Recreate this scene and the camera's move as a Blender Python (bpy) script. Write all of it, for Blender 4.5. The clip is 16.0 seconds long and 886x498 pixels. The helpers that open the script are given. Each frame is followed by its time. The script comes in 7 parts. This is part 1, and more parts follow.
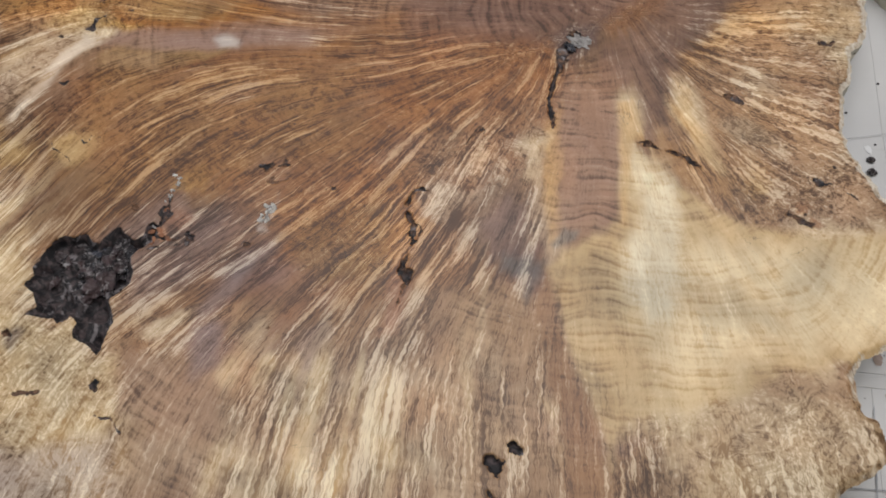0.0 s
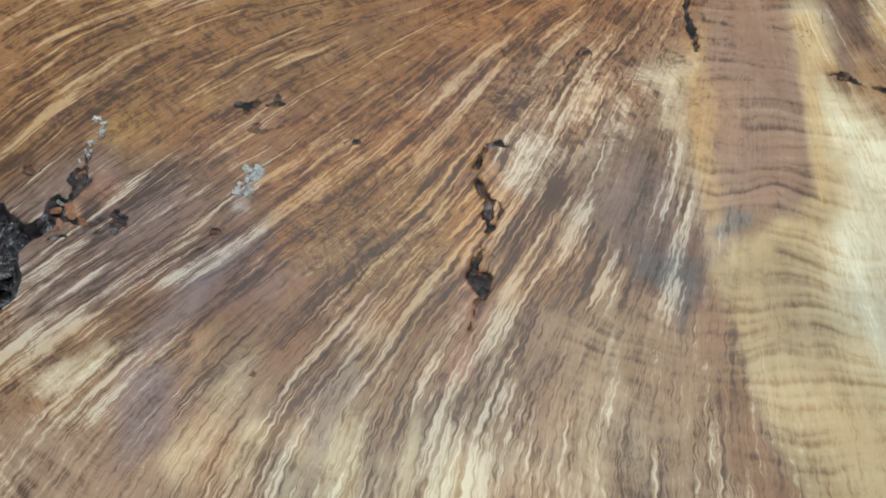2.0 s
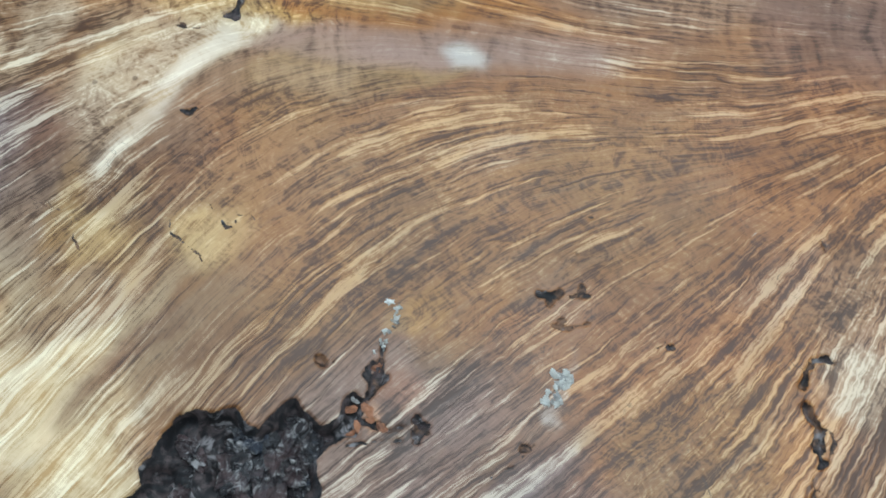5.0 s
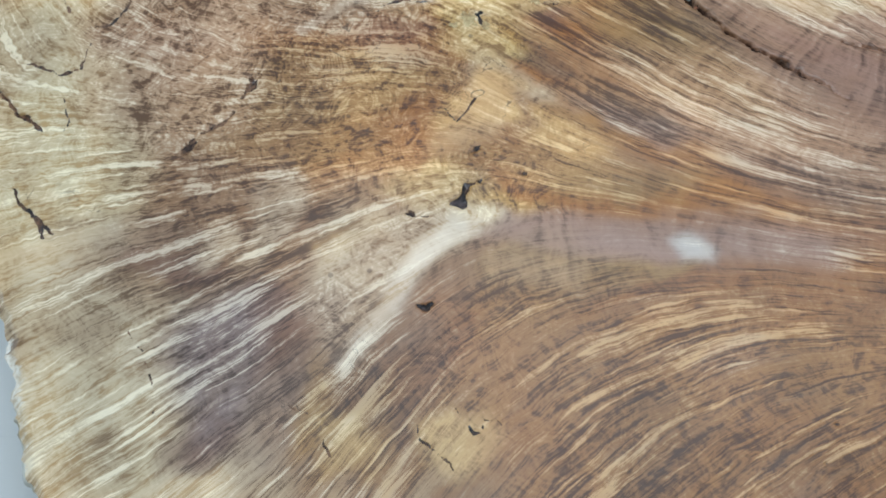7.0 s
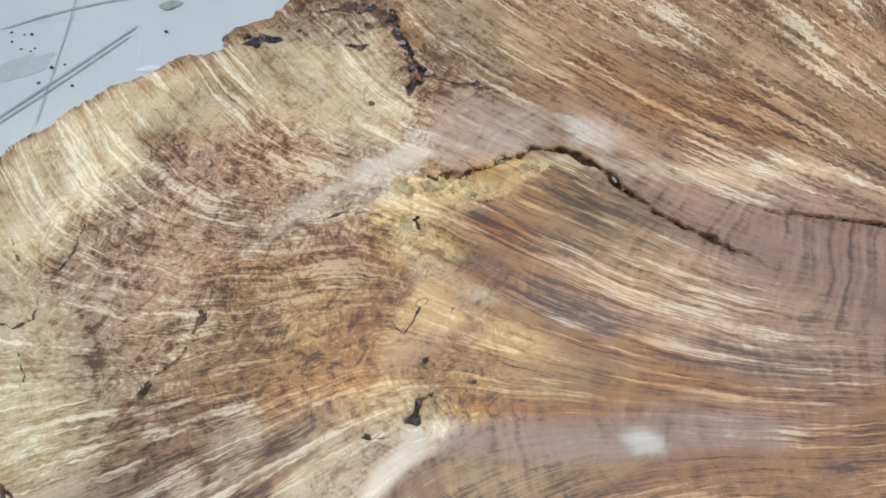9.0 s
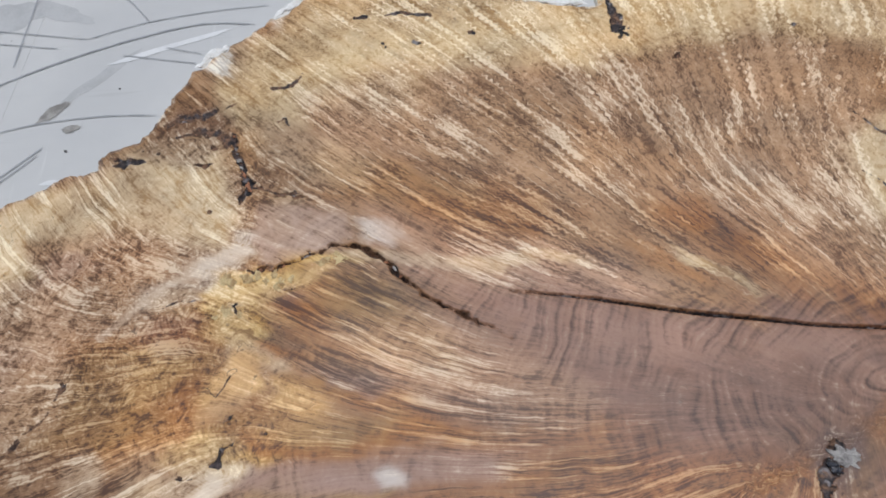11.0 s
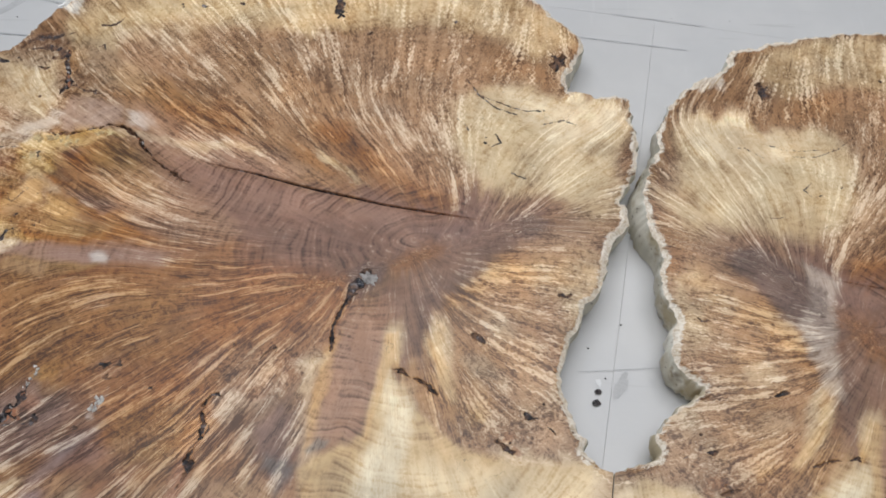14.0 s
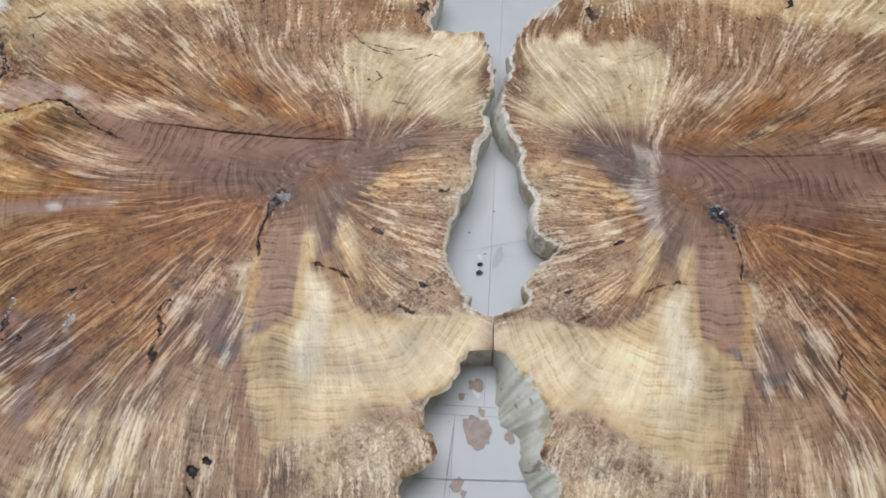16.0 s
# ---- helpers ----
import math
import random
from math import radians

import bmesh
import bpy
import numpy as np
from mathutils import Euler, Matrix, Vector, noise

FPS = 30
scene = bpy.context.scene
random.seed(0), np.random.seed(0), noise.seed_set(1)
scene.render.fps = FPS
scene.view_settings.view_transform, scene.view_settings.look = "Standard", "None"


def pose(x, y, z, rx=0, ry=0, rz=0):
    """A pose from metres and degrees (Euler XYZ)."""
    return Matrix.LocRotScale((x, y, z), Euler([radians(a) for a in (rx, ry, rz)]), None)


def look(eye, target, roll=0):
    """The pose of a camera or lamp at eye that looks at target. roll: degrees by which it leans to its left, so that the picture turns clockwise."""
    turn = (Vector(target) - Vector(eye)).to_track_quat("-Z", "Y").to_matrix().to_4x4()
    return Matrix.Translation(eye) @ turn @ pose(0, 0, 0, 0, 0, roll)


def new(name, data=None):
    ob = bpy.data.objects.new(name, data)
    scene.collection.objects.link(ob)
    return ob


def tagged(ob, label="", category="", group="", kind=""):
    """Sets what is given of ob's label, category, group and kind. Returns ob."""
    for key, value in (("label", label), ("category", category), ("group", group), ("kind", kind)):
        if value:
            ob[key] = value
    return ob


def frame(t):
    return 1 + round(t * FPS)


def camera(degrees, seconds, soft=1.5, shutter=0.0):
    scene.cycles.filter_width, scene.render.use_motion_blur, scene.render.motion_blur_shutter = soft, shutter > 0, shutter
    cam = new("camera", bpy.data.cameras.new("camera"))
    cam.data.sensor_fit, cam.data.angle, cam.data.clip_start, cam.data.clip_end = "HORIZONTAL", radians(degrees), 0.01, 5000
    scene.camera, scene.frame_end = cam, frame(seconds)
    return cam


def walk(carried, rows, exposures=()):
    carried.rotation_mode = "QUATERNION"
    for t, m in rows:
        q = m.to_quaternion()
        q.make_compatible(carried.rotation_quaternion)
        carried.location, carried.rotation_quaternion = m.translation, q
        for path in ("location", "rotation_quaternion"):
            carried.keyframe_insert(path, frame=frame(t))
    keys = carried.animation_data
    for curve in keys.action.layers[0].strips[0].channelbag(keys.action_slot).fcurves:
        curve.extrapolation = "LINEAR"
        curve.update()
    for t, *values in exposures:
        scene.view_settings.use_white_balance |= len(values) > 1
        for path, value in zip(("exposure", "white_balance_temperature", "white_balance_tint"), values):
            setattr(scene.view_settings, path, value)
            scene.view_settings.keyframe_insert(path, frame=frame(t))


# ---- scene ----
cam = camera(55.6, 16.0, soft=1.8)
PATH = [
    (0, (-0.009, 0.028, 1.565), (0.022, 0.878, -0.245), 0.3),
    (0.5, (-0.041, 0.058, 1.495), (-0.01, 0.888, -0.325), 0.6),
    (1, (-0.067, 0.1, 1.434), (0.005, 0.917, -0.39), 3.1),
    (1.5, (-0.075, 0.133, 1.37), (0.027, 0.927, -0.463), 5.3),
    (2, (-0.073, 0.153, 1.315), (0.042, 0.96, -0.512), 5.9),
    (2.5, (-0.082, 0.183, 1.298), (0.04, 0.998, -0.525), 6.1),
    (3, (-0.102, 0.203, 1.297), (0.008, 1.027, -0.522), 5.5),
    (3.5, (-0.141, 0.231, 1.336), (-0.038, 1.04, -0.49), 4.2),
    (3.7, (-0.147, 0.242, 1.337), (-0.08, 1.044, -0.493), 1.7),
    (5.8, (-0.271, 0.295, 1.312), (-0.225, 1.008, -0.556), 8.5),
    (6, (-0.283, 0.3, 1.319), (-0.264, 1.024, -0.545), 5.9),
    (6.5, (-0.321, 0.33, 1.338), (-0.319, 1.079, -0.516), 3.8),
    (7, (-0.342, 0.364, 1.351), (-0.327, 1.148, -0.489), 4.2),
    (7.5, (-0.351, 0.4, 1.376), (-0.363, 1.219, -0.449), 1.2),
    (8, (-0.341, 0.424, 1.395), (-0.34, 1.304, -0.401), 0.1),
    (8.5, (-0.33, 0.437, 1.399), (-0.301, 1.351, -0.379), 0.0),
    (9, (-0.321, 0.443, 1.403), (-0.27, 1.347, -0.38), 0.2),
    (9.5, (-0.291, 0.451, 1.418), (-0.226, 1.353, -0.366), 0.3),
    (9.7, (-0.278, 0.448, 1.429), (-0.202, 1.389, -0.334), 0.0),
    (11.8, (-0.07, 0.324, 1.637), (-0.111, 1.35, -0.079), -6.1),
    (12, (-0.055, 0.301, 1.657), (-0.099, 1.343, -0.05), -6.0),
    (12.5, (0.006, 0.229, 1.703), (-0.053, 1.261, -0.009), -6.0),
    (13, (0.095, 0.167, 1.747), (0.003, 1.183, 0.026), -6.6),
    (13.5, (0.201, 0.126, 1.789), (0.088, 1.126, 0.061), -4.1),
    (14, (0.279, 0.078, 1.819), (0.179, 1.071, 0.086), -2.1),
    (14.5, (0.301, 0.029, 1.856), (0.182, 1.011, 0.118), -4.4),
    (15, (0.3, -0.031, 1.89), (0.18, 0.956, 0.155), -8.8),
    (15.5, (0.307, -0.087, 1.92), (0.311, 0.896, 0.178), -3.4),
    (16, (0.346, -0.139, 1.961), (0.383, 0.832, 0.213), -2.2),
]
EXPOSURE = [(0.0, -0.08, 6650, 12), (1.0, -0.08, 6600, 12), (1.5, 0.07, 6200, 4), (2.5, 0.17, 5750, -3), (3.0, 0.33, 5600, -5), (3.7, 0.45, 5450, -6), (7.0, 0.18, 5500, -1), (9.0, 0.2, 5750, 4), (12.5, 0.02, 6300, 14), (14.5, 0.1, 6350, 10), (16.0, 0.05, 6000, 10)]
walk(cam, [(t, look(eye, target, roll)) for t, eye, target, roll in PATH], EXPOSURE)

from mathutils import geometry

# ---- light ----
world = bpy.data.worlds.new("sky")
scene.world = world
world.use_nodes = True
wn = world.node_tree
sky = wn.nodes.new("ShaderNodeTexSky")
sky.sky_type, sky.sun_disc = "NISHITA", False
sky.sun_elevation, sky.sun_rotation = radians(48), radians(200)
wn.links.new(sky.outputs[0], wn.nodes["Background"].inputs[0])
wn.nodes["Background"].inputs[1].default_value = 0.1


def area_lamp(name, m, sx, sy, watts, colour):
    lamp = bpy.data.lights.new(name, "AREA")
    lamp.shape, lamp.size, lamp.size_y, lamp.energy, lamp.color = "RECTANGLE", sx, sy, watts, colour
    ob = new(name, lamp)
    ob.matrix_world = m
    return ob


# Overhead source added out of view: no rooflight is known, only soft top light.
area_lamp("added_rooflight_lamp", look((0.3, 1.1, 3.34), (0.3, 1.1, 0)), 2.7, 2.1, 62, (1.0, 0.985, 0.96))
# Unseen window, assumed for the bluish light on the left side.
area_lamp("assumed_window_lamp", look((-3.32, 1.2, 1.75), (0, 1.2, 1.45)), 2.1, 1.2, 24, (0.84, 0.92, 1.0))

# ---- plan ----
TABLE_Z, TOP_Z = 0.862, 0.92
AXIS, AXIS_N = np.array((0.4265, 0.305)), np.array((0.990, -0.139))   # line between the two book-matched slabs
PITH, SPINE_END = complex(0.336, 0.638), complex(0.07, 0.53)


def mirror(p):
    p = np.asarray(p, float)
    return p - 2 * ((p - AXIS) @ AXIS_N)[..., None] * AXIS_N


# ---- numeric noise ----
def lattice(ix, iy, seed):
    h = (ix.astype(np.int64) * 374761393 + iy.astype(np.int64) * 668265263 + seed * 974634777) & 0x7FFFFFFF
    h = ((h ^ (h >> 13)) * 1274126177) & 0x7FFFFFFF
    return ((h ^ (h >> 16)) & 0xFFFF) / 65535.0


def vnoise(x, y, seed):
    ix, iy = np.floor(x), np.floor(y)
    fx, fy = x - ix, y - iy
    fx, fy = fx * fx * (3 - 2 * fx), fy * fy * (3 - 2 * fy)
    a, b = lattice(ix, iy, seed), lattice(ix + 1, iy, seed)
    c, d = lattice(ix, iy + 1, seed), lattice(ix + 1, iy + 1, seed)
    return (a + (b - a) * fx) * (1 - fy) + (c + (d - c) * fx) * fy


def fbm(p, freq, seed, octaves=4):
    total, amp, norm = 0, 1.0, 0.0
    for k in range(octaves):
        total = total + amp * (vnoise(p[..., 0] * freq + 17.3 * k, p[..., 1] * freq - 9.1 * k, seed + k) - 0.5)
        norm, amp, freq = norm + amp, amp * 0.55, freq * 2.03
    return total / norm * 2


def smooth(lo, hi, v):
    t = np.clip((v - lo) / (hi - lo), 0, 1)
    return t * t * (3 - 2 * t)


def lin(r, g, b):
    return tuple(((c / 255 + 0.055) / 1.055) ** 2.4 if c > 10 else c / 255 / 12.92 for c in (r, g, b))


# ---- material helpers ----
class Nodes:
    def __init__(self, name):
        self.mat = bpy.data.materials.new(name)
        self.mat.use_nodes = True
        self.tree = self.mat.node_tree
        self.bsdf = self.tree.nodes["Principled BSDF"]

    def put(self, socket, value):
        if isinstance(value, bpy.types.NodeSocket):
            self.tree.links.new(value, socket)
        elif value is not None:
            if socket.type == "RGBA" and len(value) == 3:
                value = (*value, 1)
            socket.default_value = value


    def math(self, op, a, b=None, c=None, clamp=False):
        n = self.tree.nodes.new("ShaderNodeMath")
        n.operation, n.use_clamp = op, clamp
        for i, v in enumerate((a, b, c)):
            self.put(n.inputs[i], v)
        return n.outputs[0]

    def vmath(self, op, a, b=None, scale=None):
        n = self.tree.nodes.new("ShaderNodeVectorMath")
        n.operation = op
        self.put(n.inputs[0], a)
        self.put(n.inputs[1], b)
        if scale is not None:
            self.put(n.inputs["Scale"], scale)
        return n.outputs["Value"] if op in ("LENGTH", "DISTANCE", "DOT_PRODUCT") else n.outputs[0]

    def noise(self, vec, scale, detail=3.0, rough=0.55, distort=0.0, colour=False):
        n = self.tree.nodes.new("ShaderNodeTexNoise")
        self.put(n.inputs["Vector"], vec)
        for key, v in (("Scale", scale), ("Detail", detail), ("Roughness", rough), ("Distortion", distort)):
            self.put(n.inputs[key], v)
        return n.outputs["Color" if colour else 0]

    def voronoi(self, vec, scale, feature="DISTANCE_TO_EDGE"):
        n = self.tree.nodes.new("ShaderNodeTexVoronoi")
        n.feature = feature
        self.put(n.inputs["Vector"], vec)
        self.put(n.inputs["Scale"], scale)
        return n.outputs["Distance"]

    def ramp(self, v, lo, hi, to_lo=0.0, to_hi=1.0):
        n = self.tree.nodes.new("ShaderNodeMapRange")
        n.interpolation_type = "SMOOTHSTEP"
        for i, x in enumerate((v, lo, hi, to_lo, to_hi)):
            self.put(n.inputs[i], x)
        return n.outputs[0]

    def mix(self, f, a, b, blend="MIX"):
        n = self.tree.nodes.new("ShaderNodeMix")
        n.data_type, n.blend_type = "RGBA", blend
        self.put(n.inputs[0], f)
        self.put(n.inputs[6], a)
        self.put(n.inputs[7], b)
        return n.outputs[2]

    def attribute(self, name, out="Vector"):
        n = self.tree.nodes.new("ShaderNodeAttribute")
        n.attribute_name = name
        return n.outputs[out]

    def split(self, v):
        n = self.tree.nodes.new("ShaderNodeSeparateXYZ")
        self.put(n.inputs[0], v)
        return n.outputs[0], n.outputs[1], n.outputs[2]

    def position(self):
        return self.tree.nodes.new("ShaderNodeTexCoord").outputs["Object"]

    def bump(self, height, strength, distance):
        n = self.tree.nodes.new("ShaderNodeBump")
        self.put(n.inputs["Height"], height)
        self.put(n.inputs["Strength"], strength)
        self.put(n.inputs["Distance"], distance)
        self.put(self.bsdf.inputs["Normal"], n.outputs[0])

    def surface(self, colour, rough=0.5, spec=0.5, metal=0.0):
        self.put(self.bsdf.inputs["Base Color"], colour)
        self.put(self.bsdf.inputs["Roughness"], rough)
        self.put(self.bsdf.inputs["Specular IOR Level"], spec)
        self.put(self.bsdf.inputs["Metallic"], metal)
        return self.mat


def black_bark_material():
    m = Nodes("black_bark")
    pos = m.position()
    a, b, c = m.noise(pos, 42, 4, 0.6, 1.2), m.noise(pos, 190, 4, 0.65, 1.0), m.noise(pos, 420, 3, 0.6)
    colour = m.mix(m.ramp(a, 0.42, 0.6), (0.020, 0.018, 0.021), (0.085, 0.056, 0.058))
    # glossy grey glints and bluish highlights are painted in as colour patches
    colour = m.mix(m.ramp(b, 0.52, 0.66), colour, (0.34, 0.32, 0.32))
    colour = m.mix(m.math("MULTIPLY", m.ramp(a, 0.40, 0.34), 0.6), colour, (0.035, 0.042, 0.065))
    m.bump(m.math("MULTIPLY_ADD", c, 0.5, b), 0.9, 0.004)
    return m.surface(colour, m.ramp(a, 0.3, 0.7, 0.16, 0.42), 0.6)


def plain_material(name, colour, dark, scale, rough=0.6, bump=0.2, spec=0.4):
    m = Nodes(name)
    pos = m.position()
    a, b = m.noise(pos, scale, 5, 0.6), m.noise(pos, scale * 9, 3)
    v = m.math("ADD", m.math("MULTIPLY", a, 0.7), m.math("MULTIPLY", b, 0.3))
    m.bump(b, bump, 0.002)
    return m.surface(m.mix(m.ramp(v, 0.35, 0.62), dark, colour), m.ramp(a, 0.3, 0.7, rough - 0.08, rough + 0.08), spec)


# ---- figured wood ----
def wood_material():
    m = Nodes("figured_burl_wood")
    pos = m.position()
    tone, flow = m.attribute("tone", "Color"), m.attribute("flow")
    burl, ring, dark = m.split(m.attribute("figure"))
    streak, deep, rim = m.split(m.attribute("figure_more"))
    _, _, density = m.split(flow)
    warp = m.vmath("SUBTRACT", m.noise(pos, 30, 3, 0.45, colour=True), (0.5, 0.5, 0.5))
    tight = m.math("POWER", 2.0, m.math("SUBTRACT", 1.3, density))
    warp = m.vmath("SCALE", warp, scale=m.math("MULTIPLY", tight, m.math("MULTIPLY_ADD", burl, 0.006, 0.0058)))
    kink = m.vmath("SUBTRACT", m.noise(pos, 150, 2, 0.5, colour=True), (0.5, 0.5, 0.5))
    kink = m.vmath("SCALE", kink, scale=m.math("MULTIPLY", tight, m.math("MULTIPLY_ADD", burl, 0.0008, 0.0002)))
    across, along, _ = m.split(m.vmath("ADD", flow, m.vmath("ADD", warp, kink)))
    step = m.math("FLOOR", density)
    blend = m.math("SUBTRACT", density, step)
    zoom = m.math("POWER", 2.0, step)
    near = m.math("MULTIPLY", across, zoom)

    def lay(fx, fy, detail, rough, distort=0.0):
        """Grain noise whose grain stays of one width where the fibres fan out."""
        both = []
        for k in (1.0, 2.0):
            c = m.tree.nodes.new("ShaderNodeCombineXYZ")
            m.put(c.inputs[0], m.math("MULTIPLY", near, fx * k))
            m.put(c.inputs[1], m.math("MULTIPLY", along, fy))
            m.put(c.inputs[2], m.math("MULTIPLY_ADD", step, 5.3, 5.3 * (k - 1)))
            both.append(m.noise(c.outputs[0], 1, detail, rough, distort))
        n = m.tree.nodes.new("ShaderNodeMix")
        m.put(n.inputs[0], blend)
        m.put(n.inputs[2], both[0])
        m.put(n.inputs[3], both[1])
        return m.math("SUBTRACT", n.outputs[0], 0.5)

    s0, s1, s2 = lay(36, 9, 3, 0.5), lay(105, 19, 3, 0.6, 0.6), lay(250, 24, 3, 0.6, 0.4)
    fibre = lay(560, 45, 2, 0.6, 0.4)
    hue, hue2 = lay(26, 13, 3, 0.55), lay(45, 17, 3, 0.55)
    # cream ribbons with tapered ends and a dark hem, gathered in bundles on a calmer ground
    bundle = m.math("MULTIPLY", lay(11, 9, 2, 0.5), 0.62)
    body = m.math("ADD", lay(70, 11, 2, 0.5, 0.4), bundle)
    ribbon = m.ramp(body, 0.055, 0.125)
    hem = m.ramp(m.math("ABSOLUTE", m.math("SUBTRACT", body, 0.035)), 0.030, 0.0)
    groove = m.ramp(m.math("SUBTRACT", body, m.math("MULTIPLY", bundle, 1.6)), -0.07, -0.20)
    slim = m.math("ADD", lay(150, 19, 2, 0.5, 0.4), bundle)
    thread = m.ramp(slim, 0.04, 0.13)
    hem2 = m.ramp(m.math("ABSOLUTE", m.math("SUBTRACT", slim, 0.025)), 0.028, 0.0)
    grain = m.math("MULTIPLY_ADD", m.math("ADD", s2, fibre), 2.4, 0.85)
    spun = m.math("MULTIPLY", m.math("MULTIPLY_ADD", ribbon, 0.56, m.math("MULTIPLY", thread, 0.38)), grain)
    spun = m.math("SUBTRACT", spun, m.math("MULTIPLY_ADD", hem, 0.27, m.math("MULTIPLY_ADD", hem2, 0.22, m.math("MULTIPLY", groove, 0.46))))
    lines = m.math("MULTIPLY_ADD", s0, 1.0, m.math("MULTIPLY_ADD", s1, 0.45, m.math("MULTIPLY_ADD", s2, 0.8, m.math("MULTIPLY", fibre, 0.9))))
    eyes = m.noise(pos, 66, 4, 0.58, 1.5)
    fine = m.noise(pos, 150, 3, 0.6, 1.6)
    whorl = m.math("SINE", m.math("MULTIPLY", m.noise(pos, 34, 3, 0.5, 1.1), 74.0))
    swirl = m.math("MULTIPLY_ADD", m.math("SUBTRACT", eyes, 0.5), 1.7, m.math("MULTIPLY_ADD", whorl, 0.14, m.math("MULTIPLY", m.math("SUBTRACT", fine, 0.5), 1.0)))
    # growth rings and curl across the grain
    _, reach, _ = m.split(flow)
    wob = m.noise(pos, 11, 3, 0.5)
    turns = m.math("MULTIPLY_ADD", wob, 3.4, m.math("MULTIPLY", reach, 74.0))
    wave = m.math("FRACT", turns)
    wave = m.math("MULTIPLY", m.math("POWER", wave, 1.6), m.ramp(wave, 1.0, 0.66))
    wave2 = m.math("FRACT", m.math("MULTIPLY", turns, 2.37))
    wave2 = m.math("MULTIPLY", m.math("POWER", wave2, 1.4), m.ramp(wave2, 1.0, 0.6))
    band = m.math("SUBTRACT", 0.45, m.math("MULTIPLY_ADD", wave2, 1.2, m.math("MULTIPLY", wave, 1.7)))
    band = m.math("MULTIPLY", band, m.math("MULTIPLY", m.math("MULTIPLY_ADD", ring, 0.88, 0.12), m.ramp(m.noise(pos, 23, 3, 0.5), 0.34, 0.62, 0.15, 1.4)))
    v = m.math("MULTIPLY", m.math("MULTIPLY_ADD", m.math("MULTIPLY", spun, m.math("SUBTRACT", 1.0, m.math("MULTIPLY", ring, 0.95))), 1.0, m.math("SUBTRACT", lines, 0.06)), streak)
    curl = m.ramp(m.math("ABSOLUTE", m.math("SUBTRACT", eyes, 0.52)), 0.045, 0.008)
    v = m.math("MULTIPLY_ADD", m.math("MULTIPLY", curl, m.math("SUBTRACT", 1.1, ring)), m.math("MULTIPLY", burl, 0.20), v)
    v = m.math("ADD", v, m.math("MULTIPLY", swirl, m.math("MULTIPLY_ADD", burl, 0.78, 0.22)))
    v = m.math("MULTIPLY_ADD", band, 0.23, v)
    v = m.math("MULTIPLY_ADD", m.math("MULTIPLY", m.math("SUBTRACT", 1.0, streak), m.math("MULTIPLY_ADD", ring, -0.8, 1.0)), m.math("MULTIPLY_ADD", s0, 0.7, m.math("MULTIPLY_ADD", s1, 0.5, m.math("MULTIPLY", m.math("ADD", fibre, s2), 0.45))), v)
    cloud, blush = m.noise(pos, 21, 4, 0.6, 0.8), m.noise(pos, 13, 4, 0.6, 0.8)
    tone = m.mix(m.ramp(cloud, 0.44, 0.64, 0.0, 0.42), tone, m.mix(1.0, tone, (0.72, 0.60, 0.46), "MULTIPLY"))
    tone = m.mix(m.ramp(blush, 0.46, 0.66, 0.0, 0.22), tone, m.mix(1.0, tone, (1.35, 1.32, 1.22), "MULTIPLY"))
    tint = m.math("MULTIPLY", streak, 0.42)
    tone = m.mix(m.math("MULTIPLY", m.ramp(hue, 0.02, 0.16), tint), tone, m.mix(0.42, tone, (0.19, 0.105, 0.06)))
    tone = m.mix(m.math("MULTIPLY", m.ramp(hue2, 0.03, 0.17), tint), tone, m.mix(0.5, tone, (0.27, 0.185, 0.115)))
    up, down = m.ramp(v, 0.02, 0.60), m.ramp(v, 0.03, -0.44)
    # streaks gleam gold in amber wood and cream in the grey and pale wood
    red, _, blue = m.split(tone)
    grey = m.ramp(m.math("DIVIDE", blue, red), 0.13, 0.32)
    light = m.mix(m.math("MULTIPLY_ADD", grey, 0.25, 0.34), m.mix(1.0, tone, (1.80, 1.95, 2.00), "MULTIPLY"), m.mix(grey, (0.66, 0.52, 0.32), (0.74, 0.64, 0.50)))
    _, value, _ = m.split(tone)
    low = m.mix(m.ramp(value, 0.22, 0.5), m.mix(1.0, tone, (0.28, 0.22, 0.18), "MULTIPLY"), m.mix(1.0, tone, (0.72, 0.60, 0.44), "MULTIPLY"))
    colour = m.mix(down, m.mix(up, tone, light), low)
    # hairline checks and spalting lines
    vein = m.noise(pos, 26, 4, 0.55, 0.6)
    hair = m.ramp(m.math("ABSOLUTE", m.math("SUBTRACT", vein, 0.5)), 0.0030, 0.0008)
    patch = m.ramp(m.noise(pos, 9.5, 3, 0.6), 0.58, 0.64)
    colour = m.mix(m.math("MULTIPLY", m.math("MULTIPLY", hair, patch), 0.7), colour, (0.06, 0.035, 0.022))
    # pin specks
    speck = m.math("LESS_THAN", m.voronoi(pos, 85, "F1"), 0.13)
    where = m.math("MULTIPLY", speck, m.ramp(m.noise(pos, 14, 2), 0.56, 0.64))
    colour = m.mix(m.math("MULTIPLY", where, m.math("MULTIPLY_ADD", burl, 0.6, 0.1)), colour, (0.07, 0.035, 0.02))
    # pale cambium at the rim
    teeth = m.math("MULTIPLY_ADD", s2, 1.2, m.math("MULTIPLY_ADD", s1, 1.0, m.math("MULTIPLY", m.math("SUBTRACT", m.noise(pos, 60, 4, 0.6), 0.5), 1.1)))
    rim = m.math("MULTIPLY", rim, m.ramp(m.noise(pos, 8, 3, 0.6), 0.30, 0.52, 0.45, 1.0))
    chalk = m.ramp(m.math("ADD", m.math("MULTIPLY", teeth, 0.9), rim), 0.46, 0.66)
